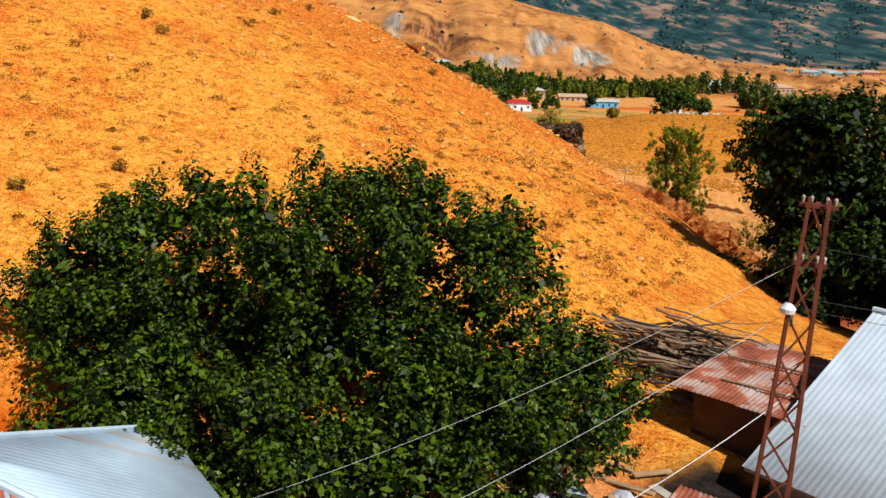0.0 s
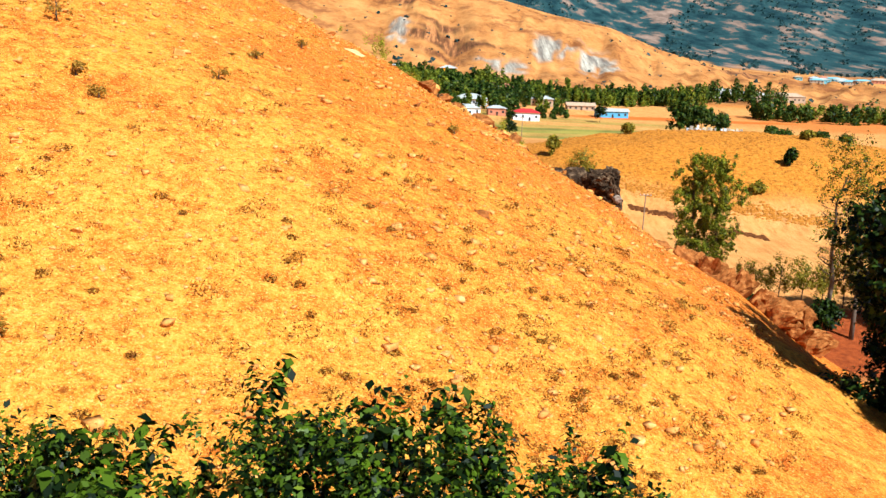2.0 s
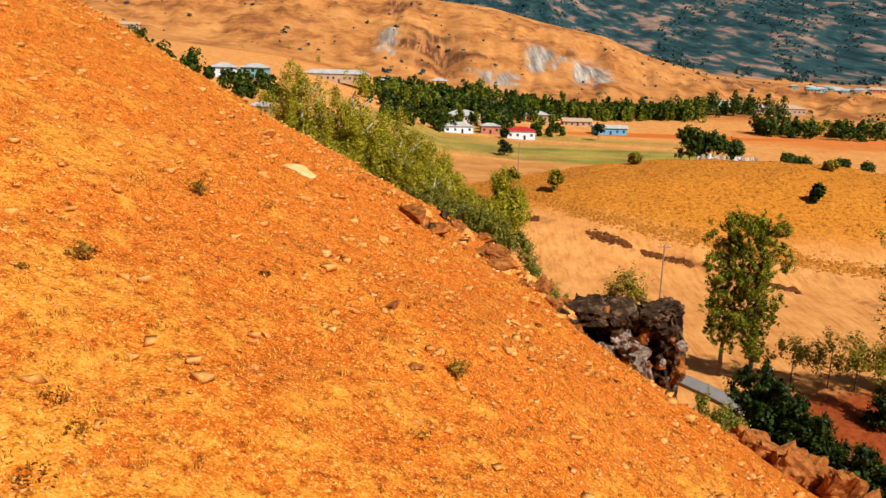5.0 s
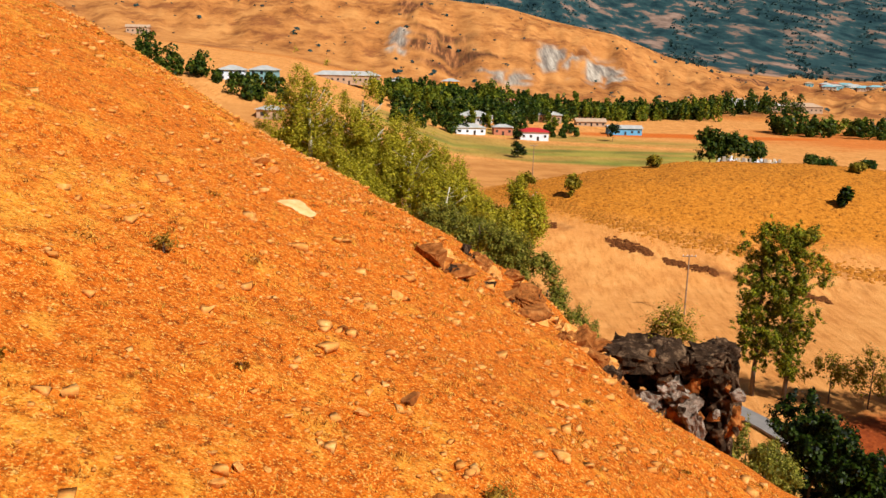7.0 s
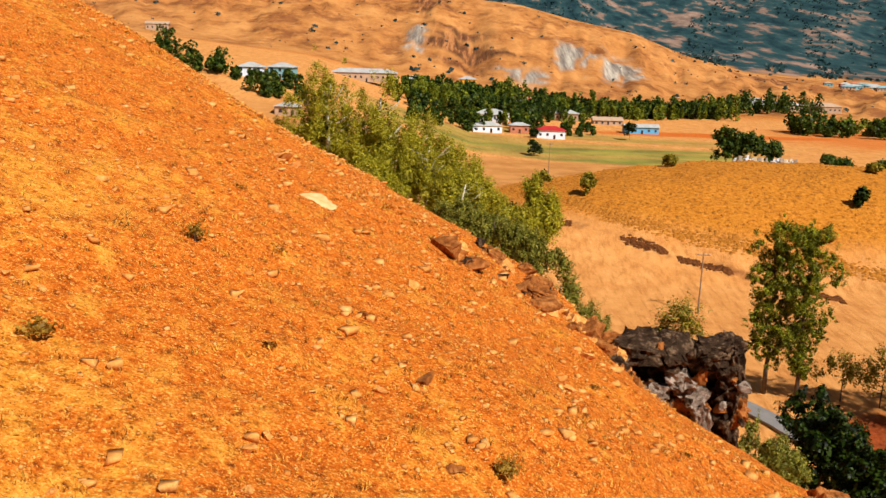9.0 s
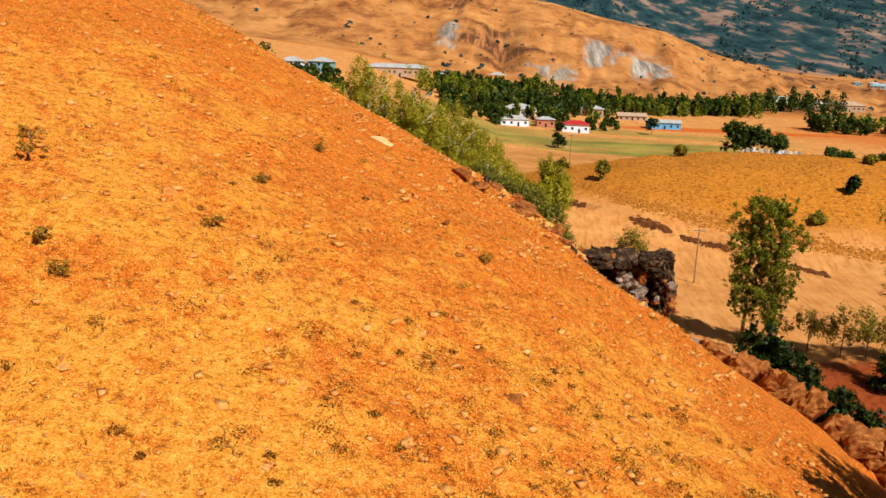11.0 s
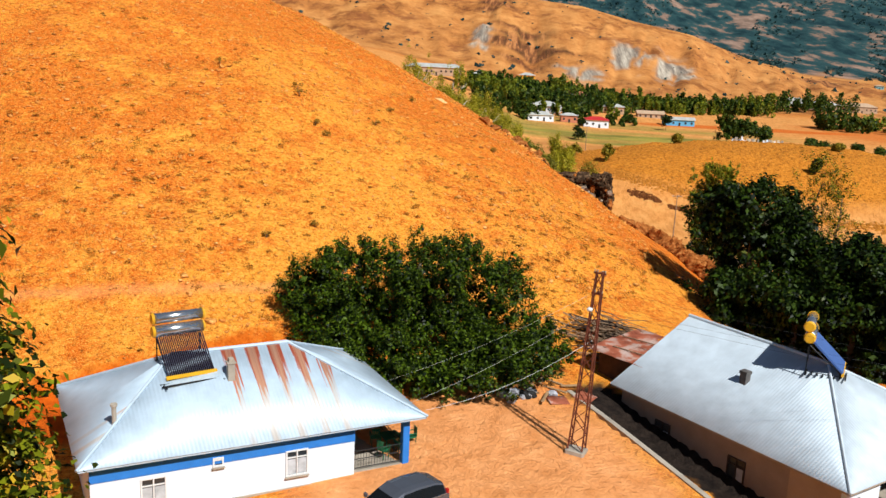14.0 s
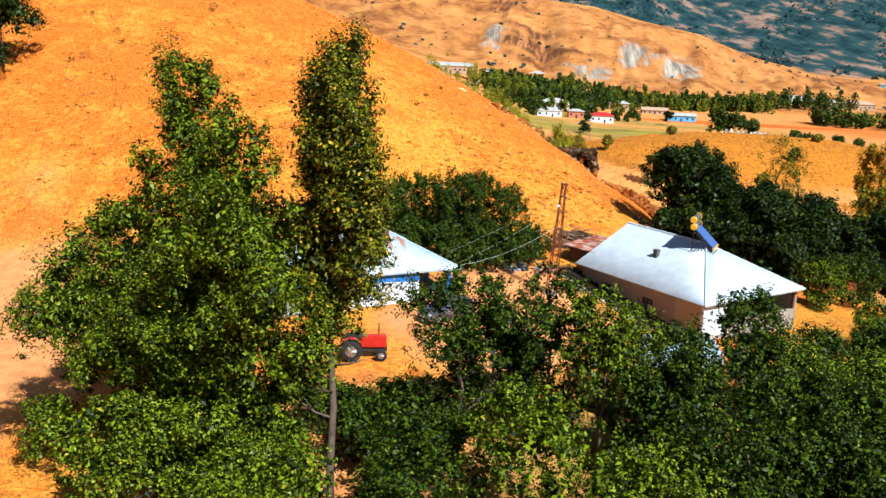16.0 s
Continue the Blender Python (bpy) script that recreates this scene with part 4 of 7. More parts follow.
def crown(lobes, clumps, per, spread, size, seed, squash=0.55):
    """Sprays of leaves over rounded lobes (x, y, z, rx, ry, rz), with hollows between them and larger leaves inside."""
    rng = np.random.default_rng(seed)
    vol = np.array([(l[3] * l[4] * l[5]) ** 0.72 for l in lobes])
    n = int(clumps * 1.9)
    L = np.array(lobes)[rng.choice(len(lobes), n, p=vol / vol.sum())]
    d = rng.normal(0, 1, (n, 3))
    d /= np.linalg.norm(d, axis=1)[:, None]
    d[:, 2] = np.where(d[:, 2] < -0.55, -d[:, 2], d[:, 2])
    inner = rng.uniform(0, 1, n) < 0.26
    k = np.where(inner, rng.uniform(0.1, 0.75, n), rng.uniform(0.6, 1.0, n) ** 0.5)
    c = L[:, :3] + d * L[:, 3:] * k[:, None]
    g = spread * 3.4
    hollow = vnoise(c[:, 0] / g + c[:, 2] / g * 0.8, c[:, 1] / g - c[:, 2] / g * 0.7, seed)
    score = np.where(inner, 1.0, hollow + rng.uniform(-0.35, 0.35, n))
    keep = np.argsort(-score)[:clumps]
    c, d, inner = c[keep], d[keep], inner[keep]
    axis = d * 0.7 + np.array([0, 0, 0.9]) + rng.normal(0, 0.25, d.shape)
    axis /= np.linalg.norm(axis, axis=1)[:, None]
    out = []
    for mask, count, grow in ((~inner, per, 1.0), (inner, max(6, per // 2), 1.7)):
        m = int(mask.sum())
        cs = np.repeat(rng.uniform(0.6, 1.5, m) * spread, count)[:, None]
        o = rng.normal(0, 1, (m * count, 3))
        o /= np.linalg.norm(o, axis=1)[:, None]
        o[:, 2] = np.where(o[:, 2] < -0.3, -o[:, 2], o[:, 2])
        off = o * cs * rng.uniform(0.25, 1.1, (m * count, 1)) + np.repeat(axis[mask], count, 0) * cs * rng.uniform(-0.6, 1.5, (m * count, 1))
        nrm = o + 0.45 * np.repeat(d[mask], count, 0) + np.array([0, 0, 0.3])
        out.append(leaf_cloud(np.repeat(c[mask], count, 0) + off, nrm, size * grow, rng, squash, 0.45))
    return np.concatenate(out)


def quads(v):
    return np.arange(len(v)).reshape(-1, 4)


def limbs(H, r, spread, seed, count=9, start=0.3, top=0.85, lean=0.0):
    """A tapered trunk with forking limbs."""
    rng = random.Random(seed)
    s = Shape()
    pts = [Vector((0, 0, -0.4))]
    for i in range(1, 7):
        pts.append(Vector((lean * i / 6 + rng.uniform(-1, 1) * 0.03 * H * i / 6, rng.uniform(-1, 1) * 0.03 * H * i / 6, H * top * i / 6)))
    s.line(pts, r, 8, r * 0.25)
    for k in range(count):
        q = start + (0.95 - start) * k / count
        i = min(5, int(q * 6))
        a = pts[i].lerp(pts[i + 1], q * 6 - i)
        w = rng.uniform(0, 6.283)
        ln = spread * (1.05 - 0.6 * q) * rng.uniform(0.7, 1.1)
        up = rng.uniform(0.25, 0.8) * ln
        m = a + Vector((math.cos(w) * ln * 0.5, math.sin(w) * ln * 0.5, up * 0.35))
        e = a + Vector((math.cos(w) * ln, math.sin(w) * ln, up))
        s.line([a, m, e], r * 0.42 * (1.1 - q), 5, r * 0.08)
        for _ in range(2):
            w2 = w + rng.uniform(-0.9, 0.9)
            s.line([m, m + Vector((math.cos(w2), math.sin(w2), rng.uniform(0.3, 1))) * ln * 0.45], r * 0.18 * (1.1 - q), 4, r * 0.05)
    return s


def tree(name, x, y, lobes, clumps, per, spread, size, mat, seed, label, category, H, r, limb_spread, group="", z=None, count=9, squash=0.55, bark=None):
    t = thing(name, pose(x, y, gz(x, y) if z is None else z), label, category, group)
    part("trunk", limbs(H, r, limb_spread, seed, count), bark or M_BARK, t, smooth=True)
    v = crown(lobes, clumps, per, spread, size, seed, squash)
    me = array_mesh("crown", v, quads(v), mat)
    ob = new("crown", me)
    ob.parent = t
    return t


def round_lobes(H, R, seed, n=9, low=0.35):
    """Lobes of a broad, uneven crown."""
    rng = random.Random(seed)
    out = [(0, 0, H * 0.58, R * 0.72, R * 0.72, H * 0.34)]
    for k in range(8):
        w, q = rng.uniform(0, 6.283), rng.uniform(0.1, 0.7)
        s = R * rng.uniform(0.13, 0.2)
        out.append((math.cos(w) * R * q, math.sin(w) * R * q, H * (0.98 - 0.35 * q * q) - s, s, s, s * 1.5))
    for k in range(n):
        w = 6.283 * k / n + rng.uniform(-0.3, 0.3)
        q = rng.uniform(0.45, 0.72)
        z = H * rng.uniform(low + 0.08, 0.82)
        s = R * rng.uniform(0.30, 0.46)
        out.append((math.cos(w) * R * q, math.sin(w) * R * q, min(z, H - s), s, s, s * 0.85))
    return out


def column_lobes(H, R, seed, n=12, base=0.18, shoulder=0.0, narrow=0.45, tip=2.7):
    """Lobes of a tall poplar: ragged upright plumes round the stem, feathery leaders at the tip; below the shoulder the crown is wider."""
    rng = random.Random(seed)
    out = []

    def prof(q):
        wide = 1.0 if shoulder == 0 else 1.0 if q < shoulder - 0.12 else narrow if q > shoulder + 0.06 else 1.0 - (1 - narrow) * (q - shoulder + 0.12) / 0.18
        return wide * (0.6 + 0.4 * min(1, (q - base) * 5)) * min(1.0, (0.83 + 0.27 * 2.7 / tip - q) * tip + 0.27)
    for k in range(n * 3):
        q = base + (0.92 - base) * ((k + rng.random()) / (3 * n))
        w, d = k * 2.4 + rng.uniform(-0.9, 0.9), R * prof(q) * rng.choice([0.3, 0.55, 0.7, 0.8, 0.9]) * rng.uniform(0.85, 1.1)
        s = max(0.28, R * prof(q) * rng.uniform(0.18, 0.34))
        out.append((math.cos(w) * d, math.sin(w) * d, H * q, s, s, H * rng.uniform(0.035, 0.08)))
    for k in range(14):
        q = base + (0.90 - base) * k / 13
        s = max(0.3, R * prof(q) * 0.6)
        out.append((rng.uniform(-0.2, 0.2) * R * prof(q), rng.uniform(-0.2, 0.2) * R * prof(q), H * q, s, s, H * 0.05))
    for k in range(4):
        out.append((rng.uniform(-0.14, 0.14) * R, rng.uniform(-0.14, 0.14) * R, H * rng.uniform(0.88, 0.96), 0.3, 0.3, H * 0.045))
    return out


def plume_lobes(H, R, seed, n=22, low=0.12):
    """Lobes of an airy willow: many upright plumes of uneven height, leaning outwards."""
    rng = random.Random(seed)
    out = []
    for k in range(n):
        w, q = rng.uniform(0, 6.283), math.sqrt(rng.uniform(0, 1))
        h = H * (1.0 - 0.42 * q * q) * rng.uniform(0.80, 1.0)
        s = R * rng.uniform(0.18, 0.30)
        half = h * rng.uniform(0.28, 0.42)
        out.append((math.cos(w) * R * q, math.sin(w) * R * q, max(h - half, H * low + half * 0.4), s, s, half))
    return out


def near_trees():
    # the walnut behind the houses
    rng = random.Random(77)
    lobes = [(0, 0.5, 3.6, 5.6, 3.6, 2.8), (-5.0, 0.0, 3.0, 3.2, 3.0, 2.9), (4.6, -0.4, 2.8, 2.8, 2.6, 2.6), (0, -2.6, 2.2, 4.0, 2.2, 2.2)]
    for i in range(46):
        w, q = rng.uniform(0, 6.283), rng.uniform(0.2, 1.0) ** 0.6
        x, y = math.cos(w) * q * 6.9, math.sin(w) * q * 4.3
        top = 6.6 * math.sqrt(max(0.05, 1 - (x / 8.6) ** 2 - (y / 6.4) ** 2)) + rng.uniform(-0.4, 0.7)
        s = rng.uniform(0.35, 0.8)
        lobes.append((x, y, top - 0.6, s, s, s * rng.uniform(1.6, 2.6)))
    for i in range(34):
        w = rng.uniform(3.0, 6.4)
        q = rng.uniform(0.75, 1.05)
        lobes.append((math.cos(w) * 7.4 * q + 0.4, math.sin(w) * 5.6 * q, rng.uniform(0.3, 2.6), 1.1, 1.1, 0.9))
    for i in range(16):
        lobes.append((-5.5 + 0.62 * i, -5.0 - 0.9 * math.cos((i - 8) * 0.3) + rng.uniform(-0.3, 0.3) + max(0, i - 9) * 0.28, rng.uniform(0.1, 1.1), 1.2, 1.2, 1.1))
    lobes += [(7.6, -1.4, 1.4, 1.8, 1.8, 1.7), (6.2, -3.0, 0.9, 1.6, 1.4, 1.3), (4.2, -4.4, 0.8, 1.5, 1.2, 1.2), (3.4, -2.2, 1.6, 2.2, 2.0, 1.8), (5.5, -1.8, 1.4, 1.8, 1.6, 1.6), (2.0, 0.5, 2.4, 3.0, 2.4, 2.0), (-6.6, 0.2, 3.6, 1.5, 1.5, 2.0), (-5.2, 0.6, 4.6, 1.3, 1.3, 1.7), (-7.4, -0.5, 2.6, 1.2, 1.4, 1.8), (7.4, -0.5, 1.2, 1.7, 1.8, 1.7), (8.4, -1.4, 0.6, 1.2, 1.3, 1.2), (2.5, -3.4, 1.2, 3.6, 2.2, 1.6), (-3.5, -3.2, 1.4, 3.2, 2.2, 1.7)]
    lobes += [(6.6, -4.0, 0.6, 1.7, 1.4, 1.3), (5.4, -5.0, 0.4, 1.6, 1.3, 1.2), (3.6, -5.6, 0.3, 1.6, 1.2, 1.2), (7.4, -2.6, 0.6, 1.6, 1.4, 1.3), (2.0, -6.2, 0.2, 1.8, 1.2, 1.2), (0.0, -6.4, 0.2, 1.8, 1.2, 1.2), (4.6, -5.9, 0.0, 1.5, 1.0, 1.0), (-2.4, 0.4, 5.6, 1.6, 1.4, 1.3), (1.4, 0.6, 5.8, 1.6, 1.4, 1.3), (4.2, 0.0, 4.8, 1.5, 1.3, 1.3), (-5.0, 0.4, 5.0, 1.4, 1.3, 1.2), (0.5, -1.5, 2.2, 5.0, 3.0, 2.4), (-4.0, -0.5, 2.4, 3.4, 3.0, 2.4)]
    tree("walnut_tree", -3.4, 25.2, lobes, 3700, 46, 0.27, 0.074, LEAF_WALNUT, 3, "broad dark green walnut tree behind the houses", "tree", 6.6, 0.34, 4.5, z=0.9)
    # the big dark trees on the right
    spots = [(21.5, 50.0, 12.5, 6.4, 11), (28.5, 46.0, 10.0, 5.2, 12), (33.5, 42.0, 9.5, 5.0, 13), (27.0, 40.0, 8.5, 4.6, 14), (38.5, 40.0, 9.0, 5.0, 15), (24.5, 56.0, 11.5, 6.0, 16), (33.0, 53.0, 10.0, 5.5, 17), (24.5, 44.5, 5.5, 4.2, 18), (30.0, 38.0, 5.0, 3.8, 19), (23.0, 40.5, 4.6, 3.2, 20), (20.5, 46.0, 4.0, 3.0, 24), (34.0, 46.5, 6.0, 4.2, 28)]
    for x, y, H, R, sd in spots:
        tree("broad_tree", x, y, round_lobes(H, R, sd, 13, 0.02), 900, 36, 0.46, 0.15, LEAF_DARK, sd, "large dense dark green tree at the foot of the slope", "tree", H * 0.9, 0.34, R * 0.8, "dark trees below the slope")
    # poplars and bushes in the foreground
    tree("poplar_tree", -4.2, -19.5, column_lobes(22.4, 3.0, 21, 22, 0.42, 0.66, 0.80, 4.5), 1900, 54, 0.33, 0.070, LEAF_GOLD, 21, "tall yellowing poplar in front of the white house", "tree", 20, 0.22, 2.6, "front poplars")
    tree("poplar_tree", -11.2, -17.8, column_lobes(21.4, 5.2, 22, 22, 0.03, 0.62), 2800, 56, 0.35, 0.068, LEAF_POPLAR, 22, "tall leafy green poplar at the yard's edge", "tree", 19, 0.22, 3.0, "front poplars")
    tree("poplar_tree", -8.4, -20.5, column_lobes(19.0, 4.4, 25, 22, 0.02, 0.80), 2600, 54, 0.35, 0.068, LEAF_POPLAR, 25, "leafy green poplar between two taller poplars", "tree", 14, 0.2, 3.0, "front poplars")
    tree("broad_tree", -15.4, -15.0, round_lobes(13.0, 5.2, 23, 16, 0.02), 1800, 50, 0.38, 0.078, LEAF_POPLAR, 23, "wide leafy green tree beside the bare ground", "tree", 9.5, 0.25, 4.5)
    tree("broad_tree", -11.4, -24.0, round_lobes(7.4, 4.0, 26, 11, 0.02), 800, 46, 0.34, 0.078, LEAF_POPLAR, 26, "low leafy tree below the tall poplars", "tree", 5.5, 0.18, 3.4)
    tree("broad_tree", -6.0, -25.5, round_lobes(5.8, 3.8, 27, 11, 0.02), 700, 46, 0.34, 0.078, LEAF_POPLAR, 27, "low leafy tree below the tall poplars", "tree", 5, 0.18, 3.2)
    orchard = [(1.0, -12.5, 10.2, 3.8), (5.5, -9.5, 10.0, 3.3), (15.6, -9.5, 10.4, 4.2), (8.4, -11.6, 9.8, 3.0), (2.6, -9.4, 8.8, 2.6), (21.0, -11.0, 7.0, 4.4), (11.6, -13.0, 7.8, 3.6), (4.5, -18.5, 6.8, 3.4), (14.5, -18.0, 7.4, 4.0), (20.0, -19.0, 7.6, 4.2), (-0.5, -20.5, 4.8, 2.8), (9.2, -20.5, 5.4, 3.4), (26.0, -6.0, 6.6, 4.0), (25.5, -14.0, 8.0, 4.2), (19.5, -14.8, 8.4, 4.0), (23.0, -10.5, 8.6, 4.0), (22.4, -20.5, 7.4, 4.0), (17.0, -13.4, 8.2, 3.4), (12.6, -9.0, 7.4, 2.8), (10.6, -4.0, 5.2, 2.6), (17.5, -24.0, 5.0, 3.8), (24.0, -24.0, 5.0, 4.0), (5.0, -25.5, 4.2, 3.0), (11.5, -26.0, 4.4, 3.2), (30.0, 3.0, 4.6, 3.2), (31.0, -18.0, 6.0, 4.0), (0.5, -26.0, 3.6, 2.6), (26.8, 2.0, 4.6, 2.6), (29.4, 8.0, 4.6, 2.8), (28.4, -2.6, 5.6, 3.2), (32.6, 6.0, 5.0, 3.0), (31.5, 15.0, 4.4, 2.6), (33.5, 12.0, 4.2, 2.8), (38.0, 22.0, 4.6, 3.2), (4.0, -5.0, 4.0, 2.2), (30.5, 27.0, 4.0, 2.4), (35.0, 32.0, 5.0, 3.0), (19.5, 0.5, 5.2, 2.8), (23.5, 3.0, 5.0, 2.8), (21.0, -4.0, 6.0, 3.2), (-3.4, -14.6, 3.6, 2.4), (-6.2, -11.6, 3.0, 2.2), (-0.4, -15.4, 3.6, 2.4), (-2.2, -10.6, 2.8, 1.9)]
    for i, (x, y, H, R) in enumerate(orchard):
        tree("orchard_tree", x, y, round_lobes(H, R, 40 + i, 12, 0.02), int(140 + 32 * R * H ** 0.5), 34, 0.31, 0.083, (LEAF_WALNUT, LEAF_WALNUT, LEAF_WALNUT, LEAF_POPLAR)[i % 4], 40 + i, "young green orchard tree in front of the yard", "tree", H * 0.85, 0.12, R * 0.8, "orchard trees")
    for x, y, H, sd in ((69.5, 134.5, 29.0, 32), (73.0, 133.0, 31.0, 33), (76.0, 131.0, 27.0, 34)):
        tree("poplar_tree", x, y, column_lobes(H, 2.8, sd, 14, 0.16), 480, 30, 0.5, 0.17, LEAF_YELLOW, sd, "thin yellow autumn poplar beyond the grey house", "tree", H * 0.9, 0.22, 2.2, "far poplars")
    tree("poplar_tree", 61.5, 104.0, column_lobes(26, 3.4, 31, 13, 0.2), 700, 16, 0.45, 0.2, LEAF_GOLD, 31, "thin yellow autumn poplar beyond the grey house", "tree", 20, 0.2, 2.6, "far poplars")


near_trees()

# ---- the valley: outcrops, road, poles, village, woods ----
def stone_material(name, dark, mid, lite, scale=1.2, relief=0.25):
    n = Nodes(name)
    v = n.coords()
    a, b = n.noise(v, scale, 8, 0.7), n.noise(v, scale * 6, 5, 0.7)
    c = n.ramp(a, [(0.32, dark), (0.52, mid), (0.72, lite)])
    c = n.mix(n.math("MULTIPLY", b, 0.3), c, dark)
    n.bump(n.math("ADD", a, n.math("MULTIPLY", b, 0.4)), 1.0, relief)
    return n.done(c, 0.95, 0, 0.08)


M_ROCK = stone_material("dark_basalt", (0.008, 0.005, 0.003), (0.070, 0.038, 0.020), (0.40, 0.25, 0.14), 1.7)
M_REDROCK = stone_material("red_brown_rock", (0.10, 0.030, 0.007), (0.38, 0.125, 0.028), (0.58, 0.26, 0.080), 2.2, 0.07)
M_STONE = stone_material("orange_field_stone", (0.46, 0.150, 0.024), (0.72, 0.320, 0.080), (0.90, 0.58, 0.23), 3.0, 0.02)
M_PALE = stone_material("pale_stone", (0.40, 0.30, 0.18), (0.62, 0.52, 0.36), (0.74, 0.66, 0.52), 2.0, 0.03)
M_SLAB = stone_material("cream_slab", (0.56, 0.30, 0.10), (0.72, 0.46, 0.20), (0.80, 0.58, 0.32), 2.0, 0.02)
M_ASPHALT = rough_paint("worn_asphalt", (0.22, 0.205, 0.19), 0.2, 0.6, 0.9)


def rock_mesh(name, size, seed, mat, sub=5, jag=0.34, blocky=0.5, cut=-0.35):
    """A jagged boulder: an icosphere pushed into blocks and cracks."""
    bm = bmesh.new()
    bmesh.ops.create_icosphere(bm, subdivisions=sub, radius=1.0)
    off = Vector((seed * 7.3, seed * 3.1, seed * 5.7))
    for v in bm.verts:
        p = v.co.copy()
        m = max(abs(p.x), abs(p.y), abs(p.z))
        q = p.lerp(p / m, blocky)
        d = noise.fractal(p * 1.6 + off, 1.0, 2.0, 5)
        c = noise.cell(p * 3.2 + off) * 0.5
        r = noise.ridged_multi_fractal(p * 2.3 + off, 0.9, 2.1, 4, 1.0, 2.0) * 0.25
        q = q * (1 + jag * (d * 0.55 + c * 0.35 - r * 0.5))
        q.z = max(q.z, cut)
        v.co = Vector((q.x * size[0], q.y * size[1], q.z * size[2]))
    me = bpy.data.meshes.new(name)
    bm.to_mesh(me)
    bm.free()
    me.materials.append(mat)
    return me


M_PALEROCK = stone_material("lichened_basalt", (0.060, 0.042, 0.030), (0.36, 0.275, 0.205), (0.74, 0.63, 0.51), 2.4)


def chunk_mesh(name, size, seed, mat, points=16, cuts=3, rough=0.10):
    """An angular block: the hull of a few points, its faces broken up."""
    rng = random.Random(seed)
    bm = bmesh.new()
    for i in range(points):
        d = Vector((rng.gauss(0, 1), rng.gauss(0, 1), rng.gauss(0, 1))).normalized()
        d = d / max(abs(d.x), abs(d.y), abs(d.z)) ** 0.7 * rng.uniform(0.85, 1.08)
        bm.verts.new(d)
    hull = bmesh.ops.convex_hull(bm, input=bm.verts[:])
    bmesh.ops.delete(bm, geom=list({g for g in hull["geom_interior"] + hull["geom_unused"] if isinstance(g, bmesh.types.BMVert)}), context="VERTS")
    bmesh.ops.subdivide_edges(bm, edges=bm.edges[:], cuts=cuts, use_grid_fill=True)
    off = Vector((seed * 1.7, seed * 0.9, seed * 2.3))
    for v in bm.verts:
        p = v.co.copy()
        v.co = p * (1 + rough * noise.fractal(p * 2.5 + off, 0.8, 2.0, 4) + rough * 1.2 * (noise.cell(p * 3.1 + off) - 0.3))
        v.co.x, v.co.y, v.co.z = v.co.x * size[0], v.co.y * size[1], v.co.z * size[2]
    me = bpy.data.meshes.new(name)
    bm.to_mesh(me)
    bm.free()
    me.materials.append(mat)
    return me


